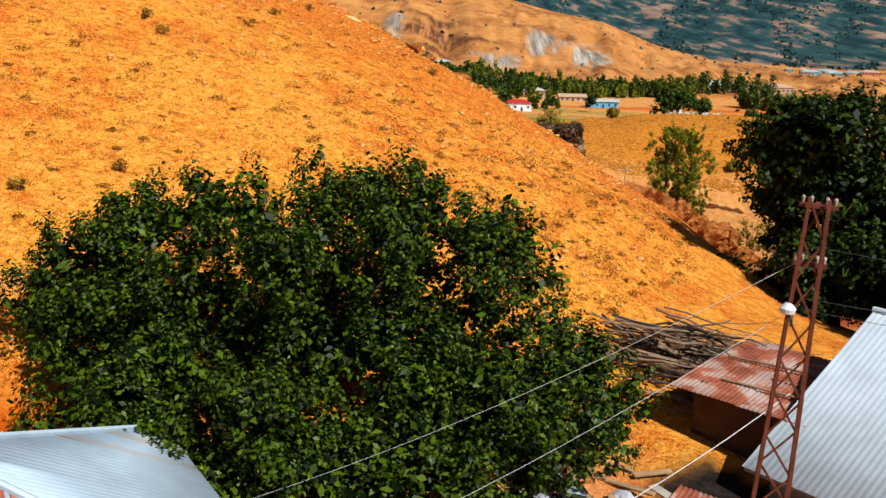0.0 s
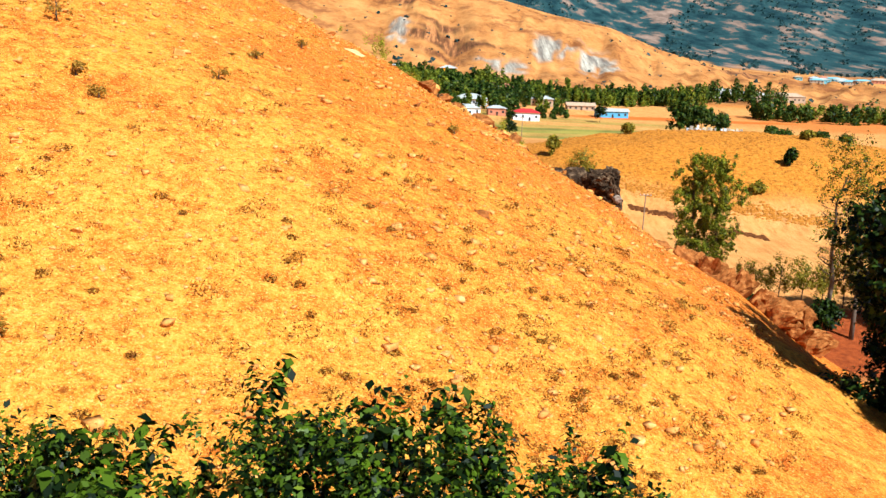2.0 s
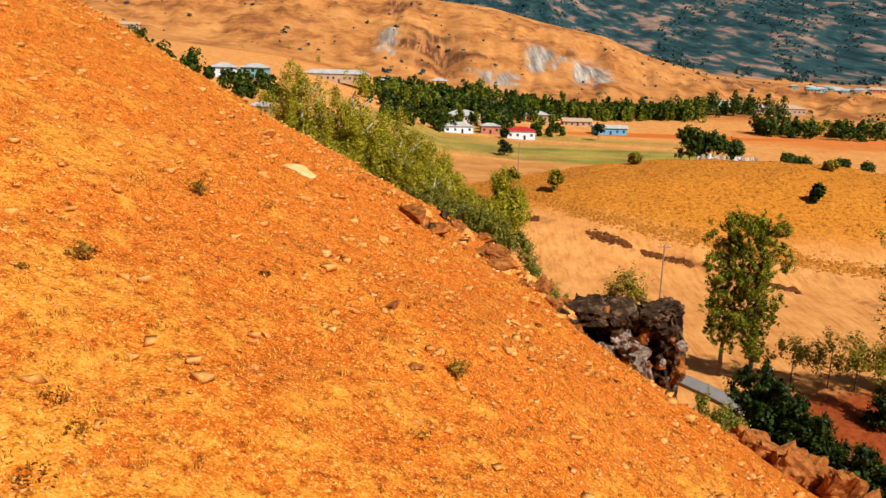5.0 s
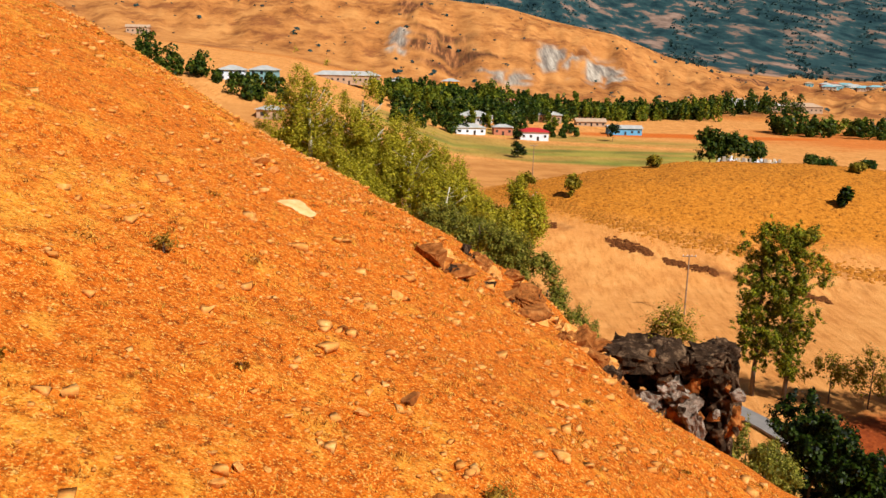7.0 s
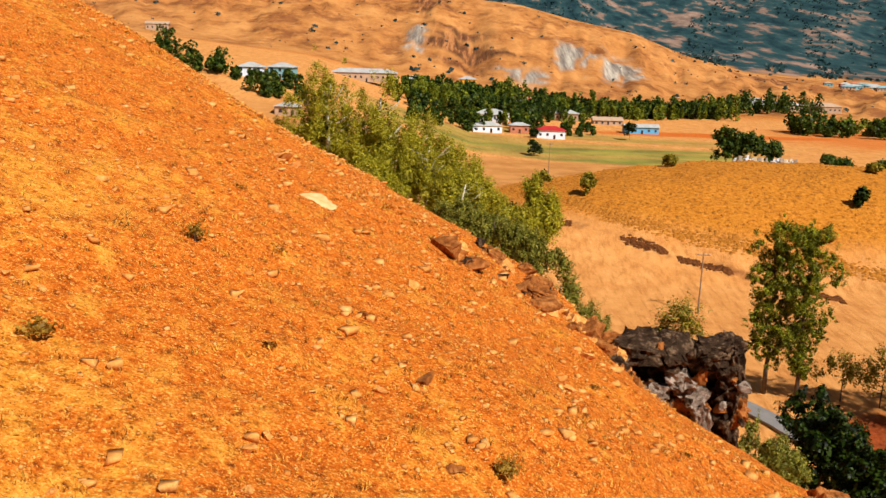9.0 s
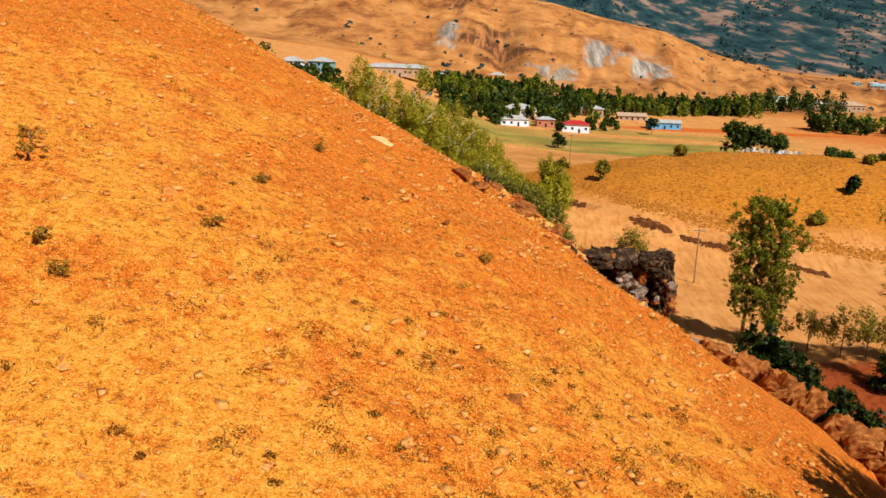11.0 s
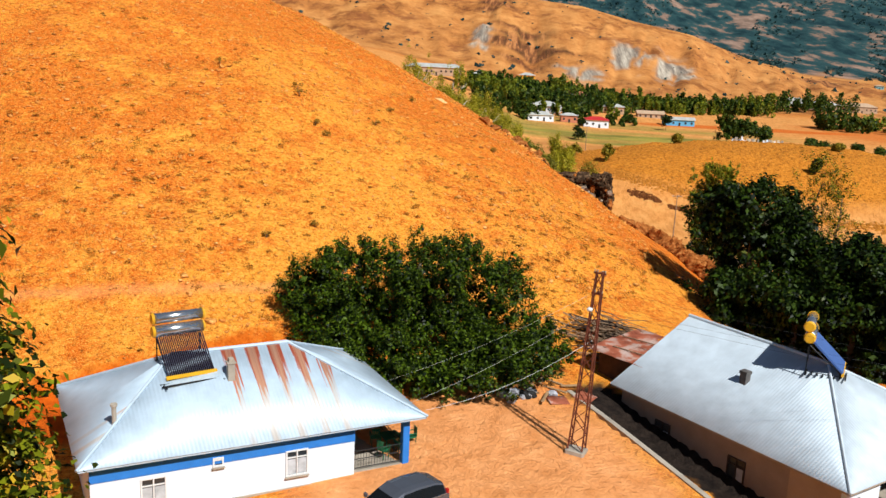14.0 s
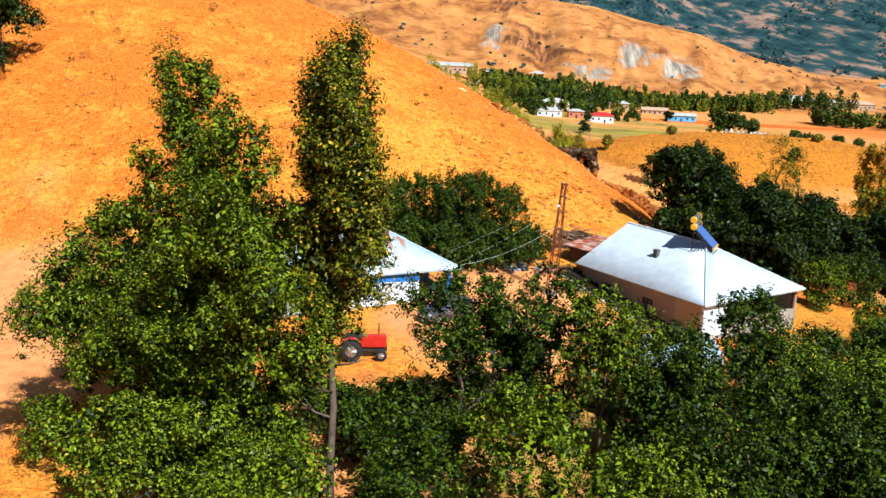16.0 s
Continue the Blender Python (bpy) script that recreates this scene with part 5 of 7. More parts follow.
def outcrops():
    # the big dark crag on the edge of the slope: a roof slab over a hollow, a pale cracked face and a pillar
    crag = thing("crag", pose(9.8, 86.0, 1.2), "dark craggy basalt outcrop jutting from the orange slope edge", "rock outcrop")
    A, B, C = M_ROCK, M_PALEROCK, M_REDROCK
    blocks = [((-2.5, -0.3, 2.35), (1.25, 1.7, 0.50), 8, A), ((-0.5, -0.2, 2.30), (1.35, 1.7, 0.55), 20, A), ((1.4, -0.1, 2.15), (1.25, 1.7, 0.70), -10, A), ((2.5, 0.1, 2.45), (0.55, 0.8, 0.50), 30, A),
              ((-1.9, 2.4, 0.9), (2.2, 0.9, 1.7), 5, A), ((-1.45, -0.9, 0.30), (0.72, 0.75, 0.62), 25, B), ((-0.35, -0.7, 0.75), (0.80, 0.9, 0.75), 5, B), ((0.35, -0.9, -0.15), (0.60, 0.8, 0.85), 35, B),
              ((0.8, 0.3, 1.05), (1.1, 1.1, 0.95), 12, A), ((0.85, -1.3, -1.15), (0.50, 0.8, 1.15), 15, B), ((1.15, -1.4, -2.4), (0.50, 0.8, 0.9), 40, C), ((2.45, 0.0, 1.1), (0.85, 1.3, 1.2), -15, A), ((2.7, 0.1, -0.5), (0.80, 1.3, 1.3), -22, A),
              ((2.8, -0.5, -0.9), (0.55, 0.9, 0.8), 10, C), ((2.55, -0.2, -2.1), (0.75, 1.1, 1.1), 8, A), ((1.8, 1.6, -1.0), (1.6, 1.0, 2.4), 0, A), ((-0.1, -0.3, -1.3), (0.85, 0.8, 1.1), 15, C), ((-3.7, 0.9, 2.15), (0.9, 0.9, 0.55), 0, C), ((0.2, 1.4, 0.2), (1.5, 0.9, 1.8), 0, A)]
    for i, (c, s, rz, m) in enumerate(blocks):
        ob = new("block", chunk_mesh("block", s, 300 + i, m, 22, 4, 0.16))
        ob.parent = crag
        ob.matrix_local = pose(*c, 8, -5, rz)
    rng = random.Random(33)
    for i in range(46):
        x = rng.uniform(-2.8, 3.0)
        z = rng.uniform(max(-2.6, -0.9 - 0.9 * (x + 1)), 2.5)
        s = rng.uniform(0.16, 0.42)
        hollow = x < 0.0 and 0.9 < z < 2.0
        ob = new("block", chunk_mesh("block", (s, s * 0.9, s * rng.uniform(0.8, 1.5)), 340 + i, rng.choice([A, A, A, B, C]), 12, 2, 0.12))
        ob.parent = crag
        ob.matrix_local = pose(x, (1.5 if hollow else -1.0) + rng.uniform(-0.3, 0.4), z, rng.uniform(-30, 30), rng.uniform(-30, 30), rng.uniform(0, 360))
    # angular rubble along the broken edge
    shapes = [chunk_mesh("edge_rock", (1.2, 1.0, 0.75), 400 + i, (M_REDROCK, M_REDROCK, M_ROCK, M_STONE)[i % 4], 13, 2, 0.10) for i in range(12)]
    knots = [(-0.1, 82.0, 1.0), (1.2, 81.5, 1.4), (2.0, 82.5, 1.0), (1.2, 78.0, 1.2), (2.2, 76.8, 1.2), (3.4, 77.6, 1.0), (4.6, 79.0, 1.2), (5.4, 81.0, 1.0), (-1.8, 76.4, 0.5), (6.0, 83.0, 0.8), (4.0, 75.5, 0.8)]
    for i in range(120):
        cx, cy, r = knots[i % len(knots)]
        x, y = rng.gauss(cx, r * 0.55), rng.gauss(cy, r * 0.8)
        s = 0.12 + 0.55 * rng.random() ** 3
        ob = new("edge_rock", shapes[i % 12])
        ob.matrix_world = pose(x, y, gz(x, y) + s * 0.12, rng.uniform(-35, 35), rng.uniform(-35, 35), rng.uniform(0, 360)) @ Matrix.Diagonal((s, s, s, 1))
        tagged(ob, "rough red-brown rock on the slope edge", "rock", "rocks along the slope edge")
    spots = [(1.6, 78.2, (0.9, 0.6, 0.45), 40, 16)]
    for i in range(9):
        spots.append((14.2 + 0.52 * i + rng.uniform(-0.2, 0.2), 76.0 - 0.56 * i + rng.uniform(-0.4, 0.4), (rng.uniform(1.0, 1.5), rng.uniform(0.8, 1.1), 0.8 + 0.09 * i), rng.uniform(-60, 60), 11 + i))
    for i in range(8):
        spots.append((19.4 + 0.42 * i + rng.uniform(-0.3, 0.3), 69.0 + rng.uniform(-0.7, 0.7), (rng.uniform(0.9, 1.4), 1.0, rng.uniform(1.0, 1.6)), rng.uniform(-60, 60), 31 + i))
    for x, y, s, rz, sd in spots:
        ob = new("rock_outcrop", chunk_mesh("rock_outcrop", s, sd, M_REDROCK, 15, 4, 0.13))
        ob.matrix_world = pose(x, y, gz(x, y) + s[2] * 0.55, 14, 28, rz * 0.4)
        tagged(ob, "rough red-brown rock outcrop on the slope edge", "rock outcrop", "rocks along the slope edge")


outcrops()


def road():
    """The narrow paved lane below the crag."""
    pts = [(70, 96), (52, 118), (41, 134), (36.0, 143), (31.5, 150), (24, 157), (10, 163)]
    v, f = [], []
    n = 0
    for i in range(len(pts) - 1):
        for k in range(8):
            q = k / 8
            x, y = pts[i][0] + (pts[i + 1][0] - pts[i][0]) * q, pts[i][1] + (pts[i + 1][1] - pts[i][1]) * q
            dx, dy = pts[i + 1][0] - pts[i][0], pts[i + 1][1] - pts[i][1]
            L = math.hypot(dx, dy)
            for s in (-1.5, 1.5):
                px, py = x - dy / L * s, y + dx / L * s
                v.append((px, py, gz(x, y) + 0.12))
            n += 1
    for i in range(n - 1):
        f.append((2 * i, 2 * i + 1, 2 * i + 3, 2 * i + 2))
    ob = mesh_object("road", v, f, M_ASPHALT)
    sol = ob.modifiers.new("thickness", "SOLIDIFY")
    sol.thickness = 0.3
    tagged(ob, "narrow worn grey asphalt lane below the crag", "road", kind="structure")


road()


def wooden_pole(x, y, H, label, arms=1):
    t = thing("utility_pole", pose(x, y, gz(x, y)), label, "utility pole", "wooden utility poles")
    part("pole", Shape().rod((0, 0, -0.5), (0.1, 0, H), 0.15, 0.10, 8), M_TWIG, t)
    a = part("crossarm", Shape().box((0.1, 0, H - 0.3), (2.2, 0.12, 0.14)), M_TWIG, t)
    for k in (-1.0, -0.35, 0.35, 1.0):
        part("insulator", Shape().rod((0.1 + k, 0, H - 0.23), (0.1 + k, 0, H + 0.02), 0.06, 0.04, 6), M_FRAME, a)


wooden_pole(37.1, 187.9, 10.2, "weathered wooden utility pole in the stubble field")
wooden_pole(23.4, 322.0, 13.0, "weathered wooden utility pole beyond the golden mound")


def small_tree(name, x, y, H, R, mat, seed, label, clumps=260, per=14, size=0.22, kind="round", group="", spread=0.4, z=None, low=0.2, bark=None, count=6):
    lobes = column_lobes(H, R, seed, 17, low) if kind == "column" else plume_lobes(H, R, seed, 18, low) if kind == "plume" else round_lobes(H, R, seed, 8, low)
    return tree(name, x, y, lobes, clumps, per, spread, size, mat, seed, label, "bush" if H < 4 else "tree", H * 0.9, max(0.04, H * (0.020 if bark else 0.014)), R * (0.95 if bark else 0.7), group, z, count, bark=bark)


def valley_plants():
    small_tree("poplar_tree", 37.0, 152.6, 23.5, 3.2, LEAF_LIME, 61, "tall slender poplar beside the lane", 900, 54, 0.095, "column", "valley poplars", 0.30, low=0.16, count=14)
    small_tree("poplar_tree", 40.6, 151.4, 23.0, 3.4, LEAF_LIME, 62, "tall slender poplar beside the lane", 1000, 54, 0.095, "column", "valley poplars", 0.30, low=0.12, count=14)
    small_tree("poplar_tree", 53.5, 139.0, 29.0, 4.6, LEAF_GOLD, 63, "thin half-bare yellowing poplar by the red plot", 330, 24, 0.11, "column", "valley poplars", 0.5, low=0.3, count=20)
    small_tree("poplar_tree", 56.5, 137.0, 27.0, 3.6, LEAF_GOLD, 64, "thin half-bare yellowing poplar by the red plot", 260, 24, 0.11, "column", "valley poplars", 0.5, low=0.3, count=20)
    rng = random.Random(9)
    # green thicket along the lane below the slope
    thick = [(29.5, 118, 11.5, 2.6), (31.5, 116, 10.5, 2.8), (33.5, 117, 8.2, 2.6), (35.5, 114, 7.5, 2.8), (28.4, 112, 8.5, 2.6), (38.5, 111, 7.0, 3.0), (31.0, 108, 7.5, 2.6), (36.5, 120, 6.0, 2.6), (33.0, 104, 6.5, 2.8)]
    for i, (x, y, H, R) in enumerate(thick):
        small_tree("thicket_tree", x, y, H + 3.0, R * 1.1, LEAF_DARK, 70 + i, "dense dark green tree in the gully beside the lane", 360, 30, 0.14, "round", "gully trees", 0.32, low=0.03)
    for i, (x, y, H, R) in enumerate([(25.0, 118, 8.4, 2.4), (26.3, 115, 8.0, 2.2), (23.0, 108, 6.4, 2.0), (22.0, 103, 5.0, 1.8), (24.6, 112, 7.0, 2.0)]):
        small_tree("grey_bush", x, y, H, R, LEAF_SALLOW, 80 + i, "pale grey-green bush below the crag", 200, 34, 0.08, "plume", "bushes below the crag", 0.22, low=0.0)
    for i in range(9):
        x, y = 46.0 + i * 3.4 + rng.uniform(-1, 1), 151 - i * 0.5 + rng.uniform(-1.5, 1.5)
        small_tree("bare_tree", x, y, rng.uniform(7, 9.5), 3.0, LEAF_OLIVE, 90 + i, "small half-bare brownish tree beside the field", 170, 18, 0.12, "plume", "bare trees by the field", low=0.25, count=16)
    small_tree("round_bush", 52.8, 138.5, 4.4, 2.4, LEAF_DARK, 101, "round dark green bush at the red plot", 260, 16, 0.2, low=0.0)
    small_tree("dry_bush", 10.4, 89.5, 3.0, 1.6, LEAF_OLIVE, 102, "dry brownish bush on top of the crag", 170, 26, 0.055, z=2.1, low=0.0, spread=0.28)
    # willows in the gully behind the hill
    for i, (x, y, H, R) in enumerate([(-25, 196, 33, 7.5), (-16, 190, 32, 7.2), (-8, 184, 23, 6.5), (-27, 205, 24, 6), (-2, 176, 17, 5), (4, 168, 14, 4.5), (9, 178, 16, 4.0), (-18, 180, 20, 6), (-11, 198, 24, 6), (-3, 190, 18, 5)]):
        small_tree("willow_tree", x, y, H, R * 1.2, LEAF_WILLOW, 110 + i, "tall pale green willow with bare white branches", 1000, 40, 0.145, "plume", "willows behind the hill", 0.62, z=-15, low=0.08, bark=M_PALEBARK, count=20)
    for i, (x, y, H, R) in enumerate([(0.6, 113, 5.6, 2.9), (3.4, 112, 6.4, 3.0), (6.2, 112, 6.6, 2.6), (8.4, 111, 5.4, 2.1), (-2.2, 115, 5.2, 2.9)]):
        small_tree("willow_bush", x, y, H, R, LEAF_SALLOW, 130 + i, "rounded grey-green willow bush in the gully", 480, 44, 0.072, "plume", "willow bushes in the gully", 0.26, low=0.0, count=10)
    for i, (x, y, H, R) in enumerate([(16.1, 262, 3.0, 2.4), (25.3, 243.5, 4.2, 1.4), (48.8, 271.5, 2.0, 1.8), (81.3, 234.7, 3.8, 1.3), (24.7, 400, 6, 4), (74, 477, 8, 3), (29, 470, 3.5, 2.5), (70, 222, 1.6, 1.6), (95, 262, 1.6, 1.5)]):
        small_tree("field_bush", x, y, H, R, LEAF_DARK if i in (3, 4, 5, 6) else LEAF_OLIVE, 140 + i, "lone bush on the golden valley ground", 150, 12, 0.30, "round", "lone valley bushes", 0.5, low=0.0)


valley_plants()


def far_house(x, y, w, d, h, rz, wall, roof, label, hip=True, storeys=1):
    """A village house: walls, roof with overhang, windows and a door."""
    t = thing("village_house", pose(x, y, gz(x, y) - 0.3, 0, 0, rz), label, "house", "village houses")
    part("wall", Shape().box((0, 0, h / 2), (w, d, h), bevel=0.1), wall, t)
    s = Shape()
    e, r = 0.6, min(w, d) * 0.22
    a, b = w / 2 + e, d / 2 + e
    k = max(0.0, a - b) if hip else a
    s.v += [(-a, -b, h), (a, -b, h), (a, b, h), (-a, b, h), (-k, 0, h + r), (k, 0, h + r)]
    s.f += [(0, 1, 5, 4), (2, 3, 4, 5), (1, 2, 5), (3, 0, 4), (3, 2, 1, 0)]
    part("roof", s, roof, t)
    n = max(2, int(w / 3))
    for fl in range(storeys):
        zc = h / storeys * (fl + 0.55)
        for i in range(n):
            x0 = -w / 2 + w * (i + 0.5) / n
            if fl == 0 and i == n // 2:
                part("door", Shape().box((x0, -d / 2 - 0.03, 1.1), (1.0, 0.1, 2.1)), M_DARK, t)
            else:
                part("window", Shape().box((x0, -d / 2 - 0.03, zc), (1.1, 0.1, 1.2)), M_GLASS, t)
    return t


M_FARTIN = rough_paint("weathered_grey_tin", (0.46, 0.46, 0.43), 0.25, 0.4, 0.6)
M_REDTIN = rough_paint("red_tin_roof", (0.50, 0.03, 0.03), 0.15, 0.5, 0.5)
M_TEAL = rough_paint("teal_wall", (0.20, 0.42, 0.46), 0.15, 0.5)
M_SKYBLUE = rough_paint("sky_blue_wall", (0.12, 0.42, 0.68), 0.15, 0.5)
M_TAN = rough_paint("tan_wall", (0.50, 0.34, 0.22), 0.2, 0.5)
M_TERRA = rough_paint("terracotta_wall", (0.55, 0.20, 0.11), 0.2, 0.5)


def village():
    far_house(37, 475, 13, 8, 4.2, 0, M_WHITE, M_REDTIN, "small white house with a bright red hipped roof")
    far_house(23, 487, 9, 6, 4.0, 5, M_TERRA, M_FARTIN, "low orange-walled house with a grey tin roof")
    far_house(10.5, 528, 17, 12, 3.8, -14, M_WHITE, M_FARTIN, "large white house under a pale tin roof")
    far_house(30, 590, 16, 9, 6.5, 8, M_WHITE, M_TERRA, "white two-storey house among the village trees", storeys=2)
    far_house(7, 480, 14, 8, 3.4, 12, M_WHITE, M_FARTIN, "low pale grey-roofed village house")
    far_house(86, 515, 17, 7, 3.6, 4, M_SKYBLUE, M_FARTIN, "long sky-blue shed with a pale tin roof", hip=False)
    far_house(53, 560, 13, 8, 4.5, -6, M_TAN, M_FARTIN, "grey-roofed house in front of the trees")
    far_house(75, 557, 16, 8, 2.6, 3, M_TAN, M_TAN, "low unroofed brick building site", hip=False)
    far_house(211, 748, 19, 10, 5, 0, M_WHITE, M_FARTIN, "pale tin-roofed house at the wood's edge")
    far_house(226, 724, 24, 10, 5, 3, M_TAN, M_FARTIN, "long pale tin-roofed house at the wood's edge")
    far_house(253, 725, 26, 12, 5, 0, M_TAN, M_TAN, "flat sandy-coloured farm building")
    far_house(-75.7, 414, 10, 8, 4.8, -5, M_TEAL, M_FARTIN, "two-storey teal house with a white-edged roof", storeys=2)
    far_house(-86, 404, 10, 8, 4.0, 5, M_WHITE, M_FARTIN, "white house beside the teal house", storeys=2)
    far_house(-59, 556, 36, 10, 5, 4, M_TAN, M_FARTIN, "long low school building with a pale roof")
    far_house(-33.5, 618, 14, 9, 5, 0, M_TEAL, M_FARTIN, "teal roofed house behind the willows")
    far_house(-2.5, 706, 12, 9, 6, 0, M_YELLOW, M_FARTIN, "small yellow building at the hill's foot", storeys=2)
    far_house(-228, 726, 16, 9, 5, 10, M_TAN, M_TAN, "roofless stone ruin on the hillside", hip=False)
    far_house(-61.8, 352, 8, 6, 3.2, 0, M_TAN, M_FARTIN, "small grey-roofed hut behind the hill")
    rng = random.Random(4)
    for i in range(20):
        far_house(408 + 4.6 * i + rng.uniform(-16, 16), 1078 + rng.uniform(-40, 60), rng.uniform(9, 22), 8, rng.uniform(3, 4.5), rng.uniform(-14, 14), rng.choice([M_TAN, M_TERRA, M_TEAL, M_TAN]), rng.choice([M_FARTIN, M_TAN, M_TEAL, M_TERRA]), "distant low house in the hamlet below the mountain")


village()


def graveyard():
    rng = random.Random(12)
    x0, y0 = 62.0, 287.0
    for i in range(26):
        x, y = 68.5 + i * 0.62 + rng.uniform(-0.3, 0.3), 283 + rng.uniform(-3, 3) + 0.12 * i
        h = rng.uniform(0.5, 1.3)
        s = Shape().box((0, 0, h / 2), (rng.uniform(0.5, 1.1), 0.35, h + 0.6), bevel=0.06).box((0, 0.5, 0.2), (1.2, 1.8, 0.5), bevel=0.05)
        ob = mesh_object("gravestone", s.v, s.f, (M_WHITE, M_CONC, M_PALE)[i % 3])
        ob.matrix_world = pose(x, y, gz(x, y), 0, 0, rng.uniform(-15, 15))
        tagged(ob, "pale upright gravestone on the golden mound", "gravestone", "gravestones on the mound")
    for i, (x, y, H, R) in enumerate([(67.5, 289, 10, 4.6), (73.5, 288, 8, 3.8), (79, 288, 6, 2.6), (70, 292, 8, 4), (95, 291, 2.6, 2.2), (100, 293, 2.8, 2.2), (110, 290, 2.4, 1.6), (118, 292, 2.4, 1.6)]):
        small_tree("graveyard_tree", x, y, H, R, LEAF_FAR, 160 + i, "rounded dark tree beside the gravestones", 260, 14, 0.34, "round", "graveyard trees", 0.6, low=0.1)


graveyard()


def wood(name, label, rows, seed, mat, size=1.0):
    """A far wood: many trunks and leafy columns in one mesh."""
    rng = np.random.default_rng(seed)
    allv = []
    for x0, y0, x1, y1, depth, n, hmin, hmax, slim in rows:
        q = rng.uniform(0, 1, n)
        xs, ys = x0 + (x1 - x0) * q + rng.normal(0, 2, n), y0 + (y1 - y0) * q + rng.uniform(-0.5, 0.5, n) * depth
        stand = 0.70 + 0.22 * vnoise(xs / 17, ys / 17, seed)
        hs = (hmin + (hmax - hmin) * rng.uniform(0.2, 1.1, n)) * stand * rng.uniform(0.8, 1.15, n)
        zs = ground(xs, ys)
        for x, y, z, h in zip(xs, ys, zs, hs):
            k = 170
            wide = h * slim * rng.choice([0.65, 1.0, 1.45])
            lobe = rng.integers(0, 7, k)
            lu, lw, lr = rng.uniform(0.15, 0.95, 7), rng.uniform(0, 6.283, 7), rng.uniform(0.2, 0.75, 7)
            taper = np.sin(np.pi * np.clip(lu * 0.85 + 0.12, 0, 1)) ** 0.7
            d = rng.normal(0, 1, (k, 3))
            d /= np.linalg.norm(d, axis=1)[:, None]
            c = np.stack([x + np.cos(lw[lobe]) * (lr * taper)[lobe] * wide, y + np.sin(lw[lobe]) * (lr * taper)[lobe] * wide, z + lu[lobe] * h], 1)
            c = c + d * np.array([0.5, 0.5, 0.6]) * wide * taper[lobe][:, None] * np.array([1, 1, min(2.2, 0.4 / slim)])
            c[:, 2] = np.maximum(c[:, 2], z + 0.2)
            allv.append(leaf_cloud(c, d + np.array([0, 0, 0.4]), size * 0.85, rng, 0.7))
    v = np.concatenate(allv)
    soup(name, v, quads(v), mat, label, "woods", "stuff")


wood("village_wood", "dense dark green poplar wood round the village", [(20, 600, 165, 645, 34, 210, 8, 16, 0.24), (-8, 580, 30, 625, 30, 60, 10, 16, 0.32), (-5, 552, 40, 566, 14, 30, 10, 16, 0.32), (-40, 560, 0, 610, 40, 46, 10, 16, 0.28), (-34, 498, -4, 520, 16, 16, 8, 13, 0.34), (-30, 430, 2, 500, 30, 14, 8, 12, 0.28), (170, 545, 300, 520, 34, 80, 8, 14, 0.34), (160, 660, 250, 735, 26, 40, 11, 20, 0.3), (44, 500, 62, 516, 8, 7, 4, 8, 0.3), (28, 545, 60, 570, 16, 14, 8, 13, 0.28)], 7, LEAF_FAR, 1.0)
wood("garden_trees", "rounded dark trees between the village houses", [(-10, 540, 40, 552, 14, 16, 8, 13, 0.40), (-14, 488, 0, 500, 8, 5, 8, 12, 0.4), (14, 494, 40, 510, 8, 7, 6, 9, 0.45), (-8, 468, 3, 478, 6, 5, 8, 11, 0.45), (17, 512, 30, 520, 6, 5, 8, 12, 0.4), (46, 486, 60, 500, 8, 5, 5, 8, 0.42), (20, 560, 70, 585, 20, 16, 9, 14, 0.40), (185, 560, 290, 535, 20, 16, 7, 11, 0.45)], 27, LEAF_FAR, 0.9)
wood("fresh_wood", "lighter green young poplars along the village wood", [(20, 590, 165, 632, 36, 120, 9, 18, 0.17), (0, 510, 60, 522, 10, 12, 8, 14, 0.2), (-12, 560, 22, 600, 20, 26, 10, 16, 0.24), (-40, 520, -6, 560, 30, 30, 9, 15, 0.26), (165, 556, 300, 528, 22, 34, 7, 12, 0.34)], 17, LEAF_FRESH, 0.9)
wood("hillside_wood", "dark green trees round the teal house", [(-130, 378, -94, 396, 16, 40, 9, 14, 0.34), (-96, 392, -66, 396, 8, 22, 5, 8, 0.40), (-76, 372, -60, 376, 8, 10, 6, 9, 0.42), (-178, 570, -168, 566, 4, 3, 12, 15, 0.35)], 8, LEAF_FAR, 0.8)


